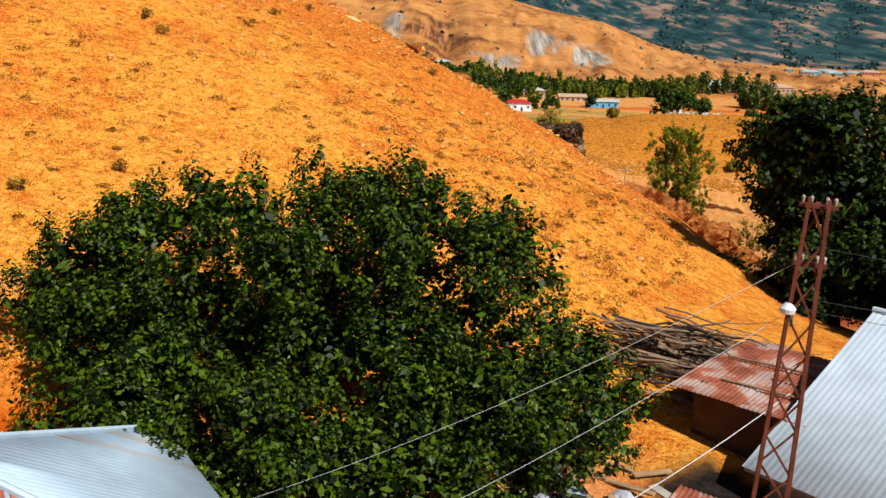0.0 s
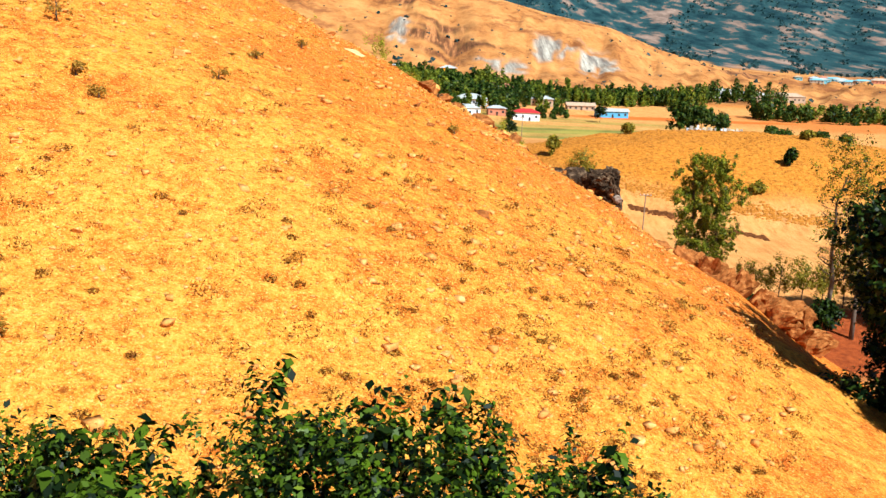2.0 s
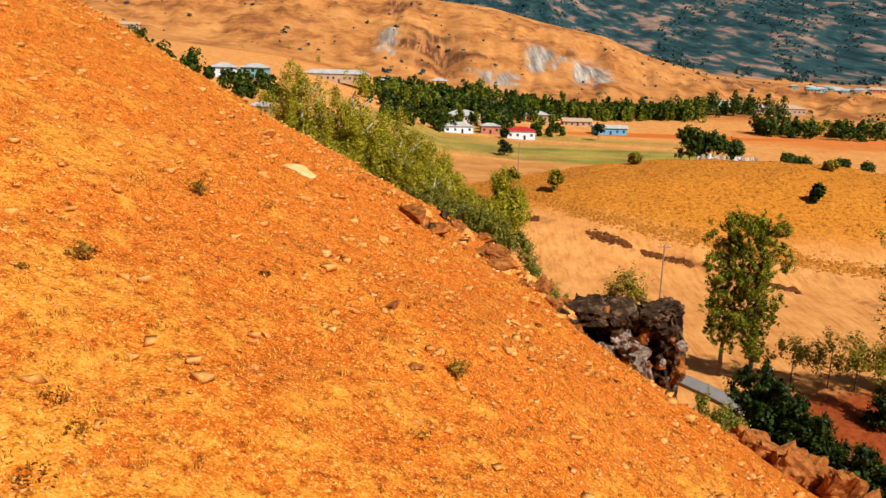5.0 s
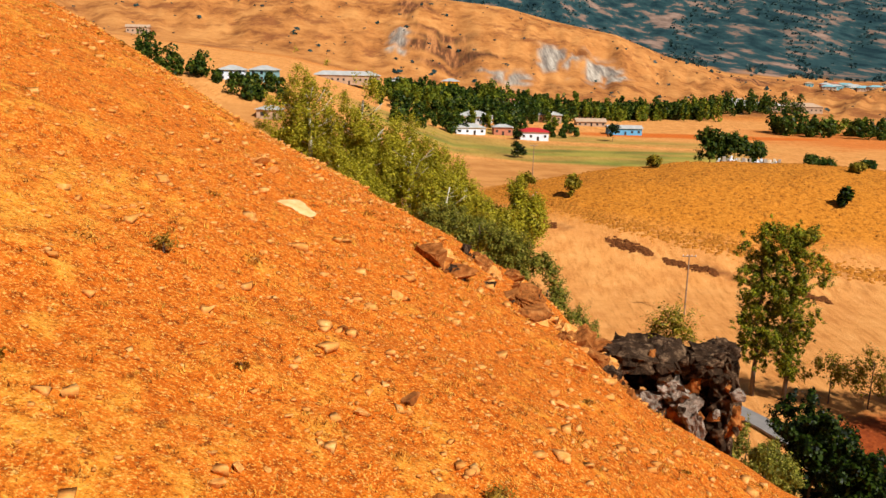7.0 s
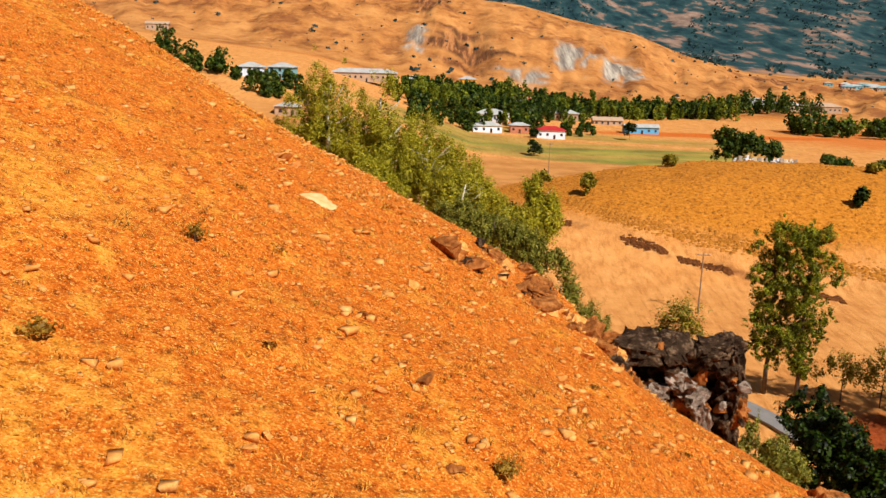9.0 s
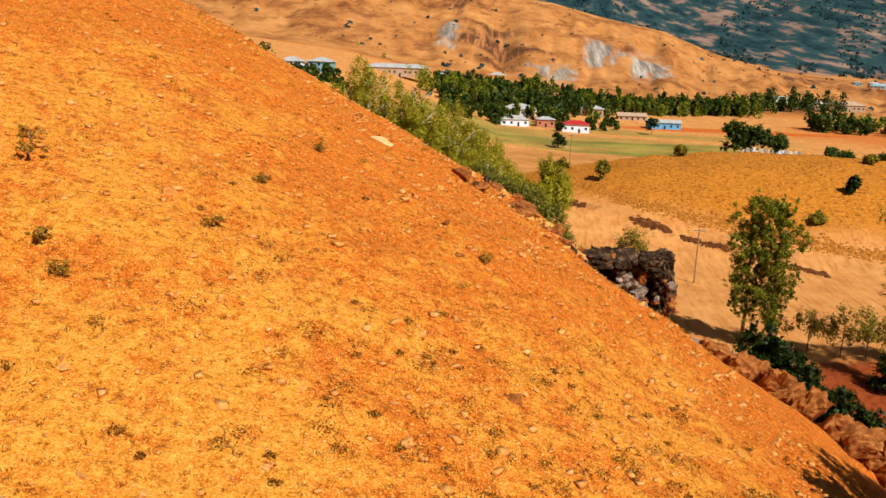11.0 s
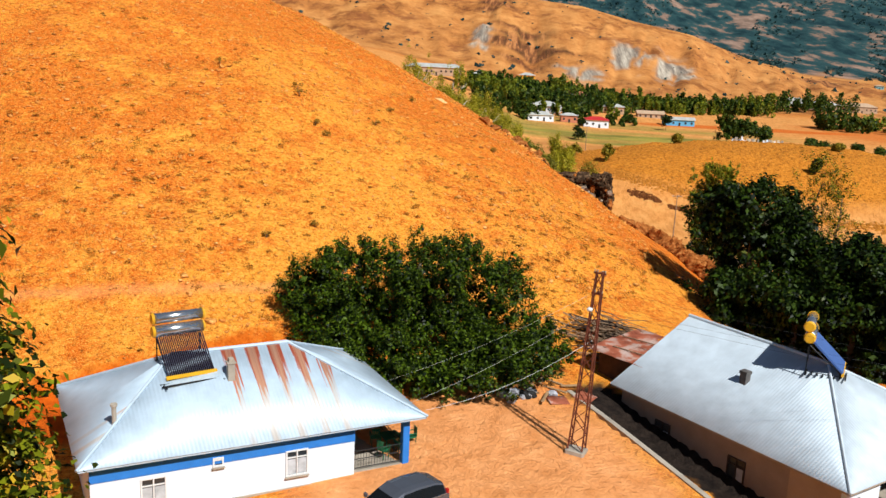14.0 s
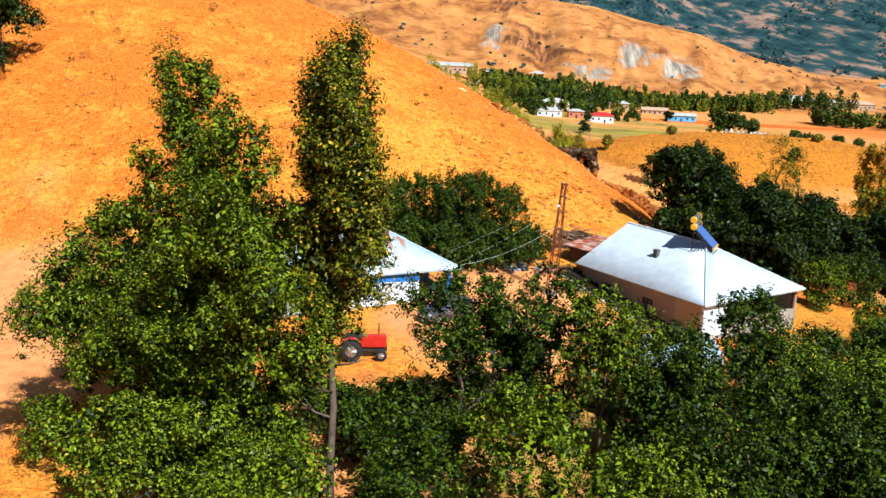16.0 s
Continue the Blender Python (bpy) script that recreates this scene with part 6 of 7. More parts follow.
def soil_clods():
    """Dark turned earth along the rut in the stubble, and dry tussocks at the mound's foot."""
    rng = np.random.default_rng(71)
    x = rng.uniform(8, 66, 1500)
    y = 241.7 - 0.674 * x + rng.normal(0, 0.8, 1500)
    k = vnoise(x / 5.5, x * 0, 35) > -0.15
    x, y = x[k], y[k]
    x2 = rng.uniform(14, 130, 2600)
    y2 = np.interp(x2, [10, 21, 31.4, 47, 77, 120], [252, 239.4, 228.4, 221.4, 210.8, 204]) + rng.normal(0, 1.6, 2600)
    x3, y3 = rng.uniform(8, 150, 5200), rng.uniform(222, 300, 5200)
    k = (blob(x3, y3, 78, 262, 76, 42, 0.12, 0.05, 41) > 0.5) & (vnoise(x3 / 9, y3 / 9, 91) > rng.uniform(-1.0, 0.7, 5200))
    x3, y3 = x3[k], y3[k]
    base = np.array([(-1, -1, -1), (1, -1, -1), (1, 1, -1), (-1, 1, -1), (-0.6, -0.6, 1), (0.6, -0.6, 1), (0.6, 0.6, 1), (-0.6, 0.6, 1)])
    f = np.array([(4, 5, 6, 7), (0, 1, 5, 4), (1, 2, 6, 5), (2, 3, 7, 6), (3, 0, 4, 7)])
    tussock = stone_material("dry_tussock", (0.20, 0.066, 0.009), (0.42, 0.155, 0.020), (0.60, 0.28, 0.050), 2.5, 0.05)
    for name, label, cat, px, py, s0, s1, mat in (("soil_clods", "dark turned earth along a rut in the stubble", "soil", x, y, 0.15, 0.55, stone_material("turned_earth", (0.05, 0.016, 0.005), (0.14, 0.045, 0.012), (0.26, 0.09, 0.026), 2.0, 0.05)), ("dry_tussocks", "dry brown tussocks along the foot of the mound", "grass", x2, y2, 0.15, 0.5, tussock), ("mound_tussocks", "dry golden tussocks dotted over the mound", "grass", x3, y3, 0.16, 0.46, tussock)):
        n = len(px)
        s = rng.uniform(s0, s1, n)
        q = base[None] * np.array([1.4, 1.0, 0.5]) * rng.uniform(0.5, 1.2, (n, 8, 1))
        v = q * s[:, None, None] + np.stack([px, py, ground(px, py)], 1)[:, None]
        soup(name, v.reshape(-1, 3), (f[None] + 8 * np.arange(n)[:, None, None]).reshape(-1, 4), mat, label, cat, "stuff")


soil_clods()


def far_scrub():
    """Bushes on the golden hills and the forest on the mountain."""
    rng = np.random.default_rng(31)
    b = rng.uniform(-24, 30, 420)
    r = rng.uniform(690, 1400, 420)
    pts = [(b, r, 0.7 + 2.4 * rng.uniform(0, 1, 420) ** 3)]
    n = 7000
    b, r = rng.uniform(-6, 36, n), 1500 + 2700 * rng.uniform(0, 1, n) ** 1.2
    keep = fbm(b * 0.9, r / 420, 4, 51) > -0.15
    pts.append((b[keep], r[keep], rng.uniform(2.2, 5.5, keep.sum())))
    vs = []
    for b, r, s in pts:
        x, y = np.sin(np.radians(b)) * r, 40 + np.cos(np.radians(b)) * r
        z = ground(x, y)
        for k in range(5):
            c = np.stack([x + rng.normal(0, 0.5, len(x)) * s, y + rng.normal(0, 0.4, len(x)) * s, z + rng.uniform(0.1, 0.8, len(x)) * s], 1)
            nrm = np.stack([rng.normal(0, 0.5, len(x)), np.full(len(x), -0.7), np.full(len(x), 0.7)], 1)
            vs.append(leaf_cloud(c, nrm, s * 0.75, rng, 0.75))
    v = np.concatenate(vs)
    # leaf colours carry the blue of distance haze
    soup("mountain_scrub", v, quads(v), foliage("hazy_mountain_forest", (0.022, 0.055, 0.058), (0.045, 0.095, 0.090), (0.09, 0.12, 0.08), 0.05, 0.3), "dark bushes on the golden hills and wooded mountain", "scrub", "stuff")


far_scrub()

# ---- the near slope: grass, stones, thorn cushions ----
def slope_points(n, rng, x0=-62, x1=26, y0=18, y1=112):
    x, y = rng.uniform(x0, x1, n), rng.uniform(y0, y1, n)
    d = dome(x, y)
    keep = (d > yard(x, y) - 0.2) & (d - -3.5 > 0)
    return x[keep], y[keep]


def blades(x, y, rng, m, r0, r1, h0, h1, w0, w1):
    """Tufts of m leaning blades at the given places."""
    n = len(x)
    z = ground(x, y)
    X, Y, Z = (np.repeat(a, m) for a in (x, y, z))
    h = np.repeat(rng.uniform(h0, h1, n), m) * rng.uniform(0.5, 1.25, n * m)
    w = rng.uniform(0, 6.283, n * m)
    d = np.repeat(rng.uniform(r0, r1, n), m) * np.sqrt(rng.uniform(0, 1, n * m))
    a = rng.uniform(0, 6.283, n * m)
    lean = rng.uniform(0.2, 1.2, n * m) * h
    bx, by = X + np.cos(a) * d, Y + np.sin(a) * d
    bw = rng.uniform(w0, w1, n * m)
    w2 = rng.uniform(0, 6.283, n * m)
    v = np.stack([np.stack([bx - np.cos(w2) * bw, by - np.sin(w2) * bw, Z - 0.04], 1), np.stack([bx + np.cos(w2) * bw, by + np.sin(w2) * bw, Z - 0.04], 1), np.stack([bx + np.cos(w) * lean, by + np.sin(w) * lean, Z + h], 1)], 1)
    return v.reshape(-1, 3)


def grass_tufts():
    n = Nodes("dry_straw")
    g = n.add("ShaderNodeNewGeometry")
    c = n.ramp(g.outputs["Random Per Island"], [(0.0, (0.12, 0.036, 0.004)), (0.25, (0.36, 0.130, 0.012)), (0.5, (0.74, 0.31, 0.035)), (0.92, (0.92, 0.52, 0.09)), (1.0, (0.42, 0.28, 0.03))])
    mat = n.done(c, 0.8, 0, 0.15)
    rng = np.random.default_rng(1)
    x, y = slope_points(60000, rng)
    k = fbm(x / 5.5, y / 5.5, 3, 61) + 0.5 * vnoise(x / 1.3, y / 1.3, 62) > rng.uniform(-1.0, 0.9, len(x))
    v = [blades(x[k], y[k], rng, 5, 0.03, 0.16, 0.03, 0.09, 0.007, 0.016)]
    x, y = slope_points(17000, rng)
    k = fbm(x / 4.0, y / 4.0, 3, 63) + 0.4 * sstep(62, 40, y) > rng.uniform(-0.7, 0.9, len(x))
    v.append(blades(x[k], y[k], rng, 26, 0.06, 0.30, 0.04, 0.13, 0.008, 0.017))
    v = np.concatenate(v)
    soup("dry_grass", v, np.arange(len(v)).reshape(-1, 3), mat, "dry straw-coloured grass tufts over the orange slope", "grass", "stuff")
    n = Nodes("withered_herbs")
    g = n.add("ShaderNodeNewGeometry")
    c = n.ramp(g.outputs["Random Per Island"], [(0.0, (0.12, 0.032, 0.004)), (0.5, (0.26, 0.075, 0.008)), (0.85, (0.44, 0.150, 0.016)), (1.0, (0.30, 0.22, 0.03))])
    mat = n.done(c, 0.85, 0, 0.1)
    x, y = slope_points(9000, rng)
    k = fbm(x / 3.2, y / 3.2, 3, 65) > rng.uniform(-0.7, 0.9, len(x))
    v = blades(x[k], y[k], rng, 24, 0.06, 0.28, 0.03, 0.11, 0.010, 0.020)
    soup("withered_herbs", v, np.arange(len(v)).reshape(-1, 3), mat, "withered red-brown herbs between the straw tufts", "grass", "stuff")


def stones():
    rng = np.random.default_rng(2)
    x, y = slope_points(34000, rng)
    k = fbm(x / 8, y / 8, 3, 71) + 0.4 * sstep(40, 70, y) > rng.uniform(-0.9, 1.0, len(x))
    x, y = x[k], y[k]
    s = 0.035 + 0.16 * rng.uniform(0, 1, len(x)) ** 10 + 0.04 * rng.uniform(0, 1, len(x))
    z = ground(x, y) + s * 0.25
    base = np.array([(-1, -1, -1), (1, -1, -1), (1, 1, -1), (-1, 1, -1), (-1, -1, 1), (1, -1, 1), (1, 1, 1), (-1, 1, 1)]) * np.array([1.0, 0.8, 0.5])
    q = base[None] * rng.uniform(0.45, 1.15, (len(x), 8, 1)) + rng.normal(0, 0.12, (len(x), 8, 3))
    a = rng.uniform(0, 6.283, len(x))[:, None]
    v = np.stack([q[..., 0] * np.cos(a) - q[..., 1] * np.sin(a), q[..., 0] * np.sin(a) + q[..., 1] * np.cos(a), q[..., 2]], -1) * s[:, None, None] + np.stack([x, y, z], 1)[:, None]
    f = np.array([(0, 3, 2, 1), (4, 5, 6, 7), (0, 1, 5, 4), (1, 2, 6, 5), (2, 3, 7, 6), (3, 0, 4, 7)])
    F = (f[None] + 8 * np.arange(len(x))[:, None, None]).reshape(-1, 4)
    soup("slope_stones", v.reshape(-1, 3), F, M_STONE, "small angular orange stones scattered over the slope", "stones", "stuff")


def cushions():
    mat = foliage("thorn_cushion_twigs", (0.150, 0.048, 0.006), (0.440, 0.175, 0.020), (0.84, 0.52, 0.08), 0.26, 0.15, 0.05)
    rng = np.random.default_rng(3)
    x, y = slope_points(9000, rng)
    band = np.exp(-((x - 4) / 10) ** 2 - ((y - 42) / 11) ** 2) * 2.1 + np.exp(-((x + 30) / 14) ** 2 - ((y - 36) / 12) ** 2) * 0.8 + np.exp(-((x + 16) / 12) ** 2 - ((y - 33) / 10) ** 2) * 0.8
    k = fbm(x / 6, y / 6, 2, 81) * 0.4 + 0.35 * np.sin(y * 2.1 + 0.8 * x + 2 * vnoise(x / 5, y / 5, 83)) + band > rng.uniform(0.25, 2.1, len(x))
    x, y, band = x[k], y[k], band[k]
    r = (0.15 + 0.42 * rng.uniform(0, 1, len(x)) ** 1.8) * (1 + 0.35 * np.minimum(band, 1.2))
    z = ground(x, y)
    m = 64
    d = rng.normal(0, 1, (len(x), m, 3))
    d /= np.linalg.norm(d, axis=2)[..., None]
    d[..., 2] = np.abs(d[..., 2])
    wide = np.stack([rng.uniform(0.8, 1.5, len(x)), rng.uniform(0.7, 1.1, len(x)), rng.uniform(0.45, 0.75, len(x))], 1)[:, None]
    c = np.stack([x, y, z], 1)[:, None] + d * r[:, None, None] * wide * rng.uniform(0.4, 1.05, (len(x), m, 1))
    v = leaf_cloud(c.reshape(-1, 3), d.reshape(-1, 3) + np.array([0, 0, 0.5]), 0.055, rng, 0.4)
    soup("thorn_cushions", v, quads(v), mat, "low brown thorny cushion plants dotted over the slope", "shrubs", "stuff")


grass_tufts()
stones()
cushions()


def slope_things():
    slab = new("pale_slab", chunk_mesh("pale_slab", (0.85, 0.50, 0.10), 31, M_SLAB, 16, 3, 0.10))
    slab.matrix_world = pose(-7.2, 73.6, gz(-7.2, 73.6), 12, 24, -35)
    tagged(slab, "flat pale cream stone slab in the slope", "stone")
    big = [(0.6, 48.6, 0.45), (0.9, 49.2, 0.3), (-24.5, 53.1, 0.55), (-24.0, 53.4, 0.4), (-9.3, 77.5, 0.6), (-8.7, 77.2, 0.45), (-2.6, 62.0, 0.40), (-3.4, 69.5, 0.42), (-13.0, 57.0, 0.35), (-1.8, 58.5, 0.32), (1.5, 66.5, 0.38), (-12.6, 53.0, 0.5), (-4.6, 65.0, 0.33), (2.6, 71.0, 0.42), (-5.8, 56.5, 0.28), (4.8, 72.5, 0.45)]
    for i, (x, y, s) in enumerate(big):
        ob = new("boulder", chunk_mesh("boulder", (s * 0.8, s * 0.6, s * 0.4), 40 + i, M_STONE if i % 3 else M_REDROCK, 13, 2, 0.12))
        ob.matrix_world = pose(x, y, gz(x, y) + 0.08 * s, 15, 20, 40 * i)
        tagged(ob, "weathered angular orange boulder half sunk in the slope", "boulder", "boulders on the slope")
    shr = [(-38.9, 62.8, 1.3), (-46.7, 51.4, 1.4), (-47.7, 44.6, 1.2), (-17.2, 51.6, 0.8), (-24.9, 53.8, 0.7), (-14.7, 47.0, 0.6), (-10.6, 51.8, 0.55), (-17.6, 52.6, 0.7), (-38.8, 61.4, 0.7), (-45.3, 49.2, 0.75), (-9.2, 65.0, 0.45), (-10.2, 57.6, 0.42), (-0.6, 59.0, 0.4), (-52, 56, 0.7), (-49, 44, 0.7), (-11.5, 33.5, 0.4), (-14.1, 30.9, 0.4), (-13.5, 46, 0.5)]
    for i, (x, y, s) in enumerate(shr):
        small_tree("slope_shrub", x, y, s * 0.85, s * 0.7, foliage_brown, 180 + i, "small dry shrub on the open slope", 26, 14, 0.04, "plume", "shrubs on the slope", 0.10, low=0.0)
    small_tree("upper_tree", -55.6, 41.6, 9.0, 4.4, LEAF_DARK, 199, "dark rounded tree high on the slope", 700, 16, 0.15, low=0.0)


foliage_brown = foliage("brown_shrub_leaves", (0.28, 0.150, 0.018), (0.56, 0.34, 0.05), (0.60, 0.42, 0.08), 0.1, 0.4)
slope_things()

# ---- the yard: car, tractor, porch furniture, piles ----
M_CARGREY = rough_paint("dark_grey_car_paint", (0.13, 0.14, 0.17), 0.08, 0.7, 0.24, 0.5, 0.6, 0.02)
M_CARGLASS = rough_paint("dark_car_glass", (0.008, 0.009, 0.010), 0.2, 1.0, 0.08, 0.0, 0.25, 0.0)
M_TYRE = rough_paint("tyre_rubber", (0.022, 0.021, 0.021), 0.2, 6, 0.85)
M_RIM = rough_paint("alloy_rim", (0.45, 0.46, 0.48), 0.1, 4, 0.3, 0.8)
M_REDPAINT = rough_paint("red_tractor_paint", (0.55, 0.025, 0.015), 0.2, 1.5, 0.45)
M_LAMP = rough_paint("red_lamp_glass", (0.45, 0.015, 0.012), 0.1, 4, 0.2)
M_CLEAR = rough_paint("clear_lamp_glass", (0.70, 0.72, 0.75), 0.1, 4, 0.12)
M_SACK = rough_paint("pale_plastic_sack", (0.42, 0.42, 0.46), 0.5, 4, 0.6)
M_TARP = rough_paint("pale_blue_sheet", (0.45, 0.60, 0.72), 0.2, 1.5, 0.45)
M_PLANK = rough_paint("weathered_plank", (0.42, 0.26, 0.13), 0.35, 3)


def wheel(parent, x, y, r, w, rim=0.62):
    tyre = Shape()
    n = 20
    prof = [(-w / 2, rim * r), (-w / 2, r * 0.93), (-w * 0.36, r), (w * 0.36, r), (w / 2, r * 0.93), (w / 2, rim * r)]
    for i in range(n):
        a = 2 * math.pi * i / n
        for yy, rr in prof:
            tyre.v.append((x + math.cos(a) * rr, y + yy, r + math.sin(a) * rr))
    m = len(prof)
    for i in range(n):
        for k in range(m - 1):
            p, q = i * m + k, ((i + 1) % n) * m + k
            tyre.f.append((p, q, q + 1, p + 1))
    ty = part("wheel", tyre, M_TYRE, parent, smooth=True)
    s = Shape().rod((x, y - w * 0.38, r), (x, y + w * 0.38, r), rim * r * 0.98, n=20)
    for i in range(5):
        a = 2 * math.pi * i / 5
        for sy in (-1, 1):
            s.rod((x, y + sy * w * 0.42, r), (x + math.cos(a) * rim * r * 0.9, y + sy * w * 0.42, r + math.sin(a) * rim * r * 0.9), 0.05 * r / 0.3, n=5)
    part("rim", s, M_RIM, ty, "spoked alloy rim")


def car():
    t = thing("parked_car", pose(-1.85, 7.75, gz(-1.85, 7.75) + 0.0, 0, 0, 225), "dark grey compact family car parked beside the porch", "car")
    st = [(-2.14, 0.42, 0.62, 0.78, 0.74, 0.74), (-2.10, 0.36, 0.96, 1.02, 0.84, 0.66), (-1.88, 0.28, 1.00, 1.44, 0.87, 0.62), (-1.45, 0.26, 1.00, 1.58, 0.885, 0.63), (-0.6, 0.25, 0.99, 1.63, 0.89, 0.64), (0.15, 0.25, 0.97, 1.60, 0.89, 0.63), (0.60, 0.25, 0.96, 1.42, 0.89, 0.62), (1.20, 0.25, 0.94, 1.02, 0.885, 0.70), (1.65, 0.27, 0.86, 0.92, 0.86, 0.66), (2.02, 0.30, 0.72, 0.76, 0.78, 0.55), (2.15, 0.36, 0.55, 0.58, 0.66, 0.45)]
    s = Shape()
    for x, zb, zs, zr, w, wr in st:
        for y, z in ((-w * 0.92, zb), (-w, (zb + zs) * 0.5), (-w * 0.98, zs), (-wr, zr - 0.04), (-wr * 0.6, zr), (wr * 0.6, zr), (wr, zr - 0.04), (w * 0.98, zs), (w, (zb + zs) * 0.5), (w * 0.92, zb)):
            s.v.append((x, y, z))
    m = 10
    for i in range(len(st) - 1):
        for k in range(m):
            a, b = i * m + k, i * m + (k + 1) % m
            s.f.append((a, a + m, b + m, b))
    s.f += [tuple(range(m)), tuple(range(len(s.v) - 1, len(s.v) - m - 1, -1))]
    part("body", s, M_CARGREY, t, smooth=False)

    def pane(*pts):
        return Shape().quad(*pts)
    for sy in (-1, 1):
        def side(i, f):
            x, zb, zs, zr, w, wr = st[i]
            return (x, sy * ((w * 0.98) * (1 - f) + wr * f + 0.012), zs * (1 - f) + (zr - 0.04) * f)
        for i0, i1 in ((2, 4), (4, 5), (5, 6)):
            g = Shape()
            for i in range(i0, i1):
                g.quad(side(i, 0.10), side(i + 1, 0.10), side(i + 1, 0.86), side(i, 0.86))
            part("side_window", g, M_CARGLASS, t)
        x, zb, zs, zr, w, wr = st[7]
        part("mirror", Shape().box((0.95, sy * 0.99, 1.02), (0.12, 0.20, 0.15), bevel=0.03), M_CARGREY, t)
        part("headlight", Shape().box((1.93, sy * 0.60, 0.70), (0.34, 0.30, 0.14), bevel=0.06), M_CLEAR, t, "clear headlight")
        part("tail_light", Shape().box((-2.06, sy * 0.72, 0.98), (0.14, 0.18, 0.34), bevel=0.04), M_LAMP, t, "red tail light")
        part("door_handle", Shape().box((-0.35, sy * 0.905, 0.86), (0.18, 0.03, 0.03)).box((0.55, sy * 0.905, 0.86), (0.18, 0.03, 0.03)), M_RIM, t)
    part("chrome_trim", Shape().line([(-1.9, -0.885, 1.04), (-0.6, -0.905, 1.02), (0.9, -0.90, 0.99)], 0.018, 4).line([(-1.9, 0.885, 1.04), (-0.6, 0.905, 1.02), (0.9, 0.90, 0.99)], 0.018, 4), M_RIM, t, "bright trim below the side windows")
    part("windscreen", Shape().quad((1.16, -0.66, 1.05), (1.16, 0.66, 1.05), (0.64, 0.56, 1.42), (0.64, -0.56, 1.42)), M_CARGLASS, t)
    part("rear_window", Shape().quad((-2.11, 0.58, 1.06), (-2.11, -0.58, 1.06), (-1.91, -0.52, 1.42), (-1.91, 0.52, 1.42)), M_CARGLASS, t)
    part("bumper", Shape().box((2.10, 0, 0.42), (0.16, 1.35, 0.22), bevel=0.06), M_TYRE, t)
    part("number_plate", Shape().box((2.19, 0, 0.50), (0.02, 0.50, 0.11)), M_FRAME, t)
    for x in (-1.30, 1.33):
        for y in (-0.80, 0.80):
            wheel(t, x, y, 0.32, 0.20)


car()


def tractor():
    t = thing("tractor", pose(-6.6, -0.6, gz(-6.6, -0.6), 0, 0, 12), "old red farm tractor parked under the poplars", "tractor")
    part("hood", Shape().box((0.85, 0, 1.15), (1.7, 0.72, 0.62), bevel=0.10).box((0.85, 0, 1.50), (1.6, 0.56, 0.10), bevel=0.08), M_REDPAINT, t, "red engine hood")
    part("chassis", Shape().box((0.3, 0, 0.72), (2.9, 0.5, 0.4), bevel=0.05), M_DARK, t)
    for y in (-0.78, 0.78):
        f = Shape()
        pts = [(-0.6 + math.cos(a) * 0.85, y, 0.75 + math.sin(a) * 0.85) for a in (0.35, 0.8, 1.25, 1.7, 2.15, 2.6)]
        for i in range(len(pts) - 1):
            p, q = pts[i], pts[i + 1]
            f.quad((p[0], y - 0.22, p[2]), (q[0], y - 0.22, q[2]), (q[0], y + 0.22, q[2]), (p[0], y + 0.22, p[2]))
        part("mudguard", f, M_REDPAINT, t, "red mudguard")
        wheel(t, -0.6, y, 0.72, 0.36, 0.55)
        wheel(t, 1.35, y * 0.85, 0.38, 0.2, 0.55)
    part("seat", Shape().box((-0.55, 0, 1.25), (0.45, 0.48, 0.12), bevel=0.08).box((-0.78, 0, 1.48), (0.10, 0.46, 0.42), bevel=0.04), M_TYRE, t)
    part("steering_wheel", Shape().line([(0.12 + 0.19 * math.cos(a) * 0.5, 0.19 * math.sin(a), 1.62 + 0.19 * math.cos(a)) for a in [i * 0.524 for i in range(13)]], 0.018).rod((0.12, 0, 1.62), (0.35, 0, 1.3), 0.02), M_TYRE, t)
    part("exhaust", Shape().rod((1.2, 0.2, 1.5), (1.2, 0.2, 2.3), 0.04, n=8), M_RUST, t)


tractor()


def plastic_chair():
    t = thing("plastic_chair", pose(-2.6, 13.6, -0.10, 0, 0, 40), "dark green plastic garden chair on the porch", "chair", "porch chairs")
    part("seat", Shape().box((0, 0, 0.43), (0.46, 0.46, 0.04), bevel=0.08), M_GREEN, t)
    s = Shape()
    for i in range(5):
        s.box((-0.16 + 0.08 * i, 0.23, 0.66), (0.045, 0.025, 0.42))
    s.box((0, 0.23, 0.88), (0.44, 0.03, 0.08), bevel=0.01)
    part("backrest", s, M_GREEN, t)
    for x in (-0.2, 0.2):
        for y in (-0.2, 0.2):
            part("leg", Shape().rod((x, y, 0), (x * 0.92, y * 0.92, 0.43), 0.022), M_GREEN, t)
        part("armrest", Shape().box((x * 1.15, 0.0, 0.64), (0.05, 0.44, 0.03)).box((x * 1.15, -0.2, 0.53), (0.04, 0.04, 0.22)), M_GREEN, t)
    return t


CH = plastic_chair()
for q in ((-3.3, 12.9, 150), (-2.2, 14.6, -60), (-3.9, 14.2, 200)):
    copy_thing(CH, pose(q[0], q[1], -0.10, 0, 0, q[2]))


def porch_table():
    t = thing("porch_table", pose(-3.1, 13.9, -0.10, 0, 0, 32), "green plastic table on the porch", "table")
    part("tabletop", Shape().box((0, 0, 0.72), (0.9, 0.9, 0.04), bevel=0.10), M_GREEN, t)
    for x in (-0.36, 0.36):
        for y in (-0.36, 0.36):
            part("leg", Shape().rod((x, y, 0), (x, y, 0.72), 0.03), M_GREEN, t)


porch_table()


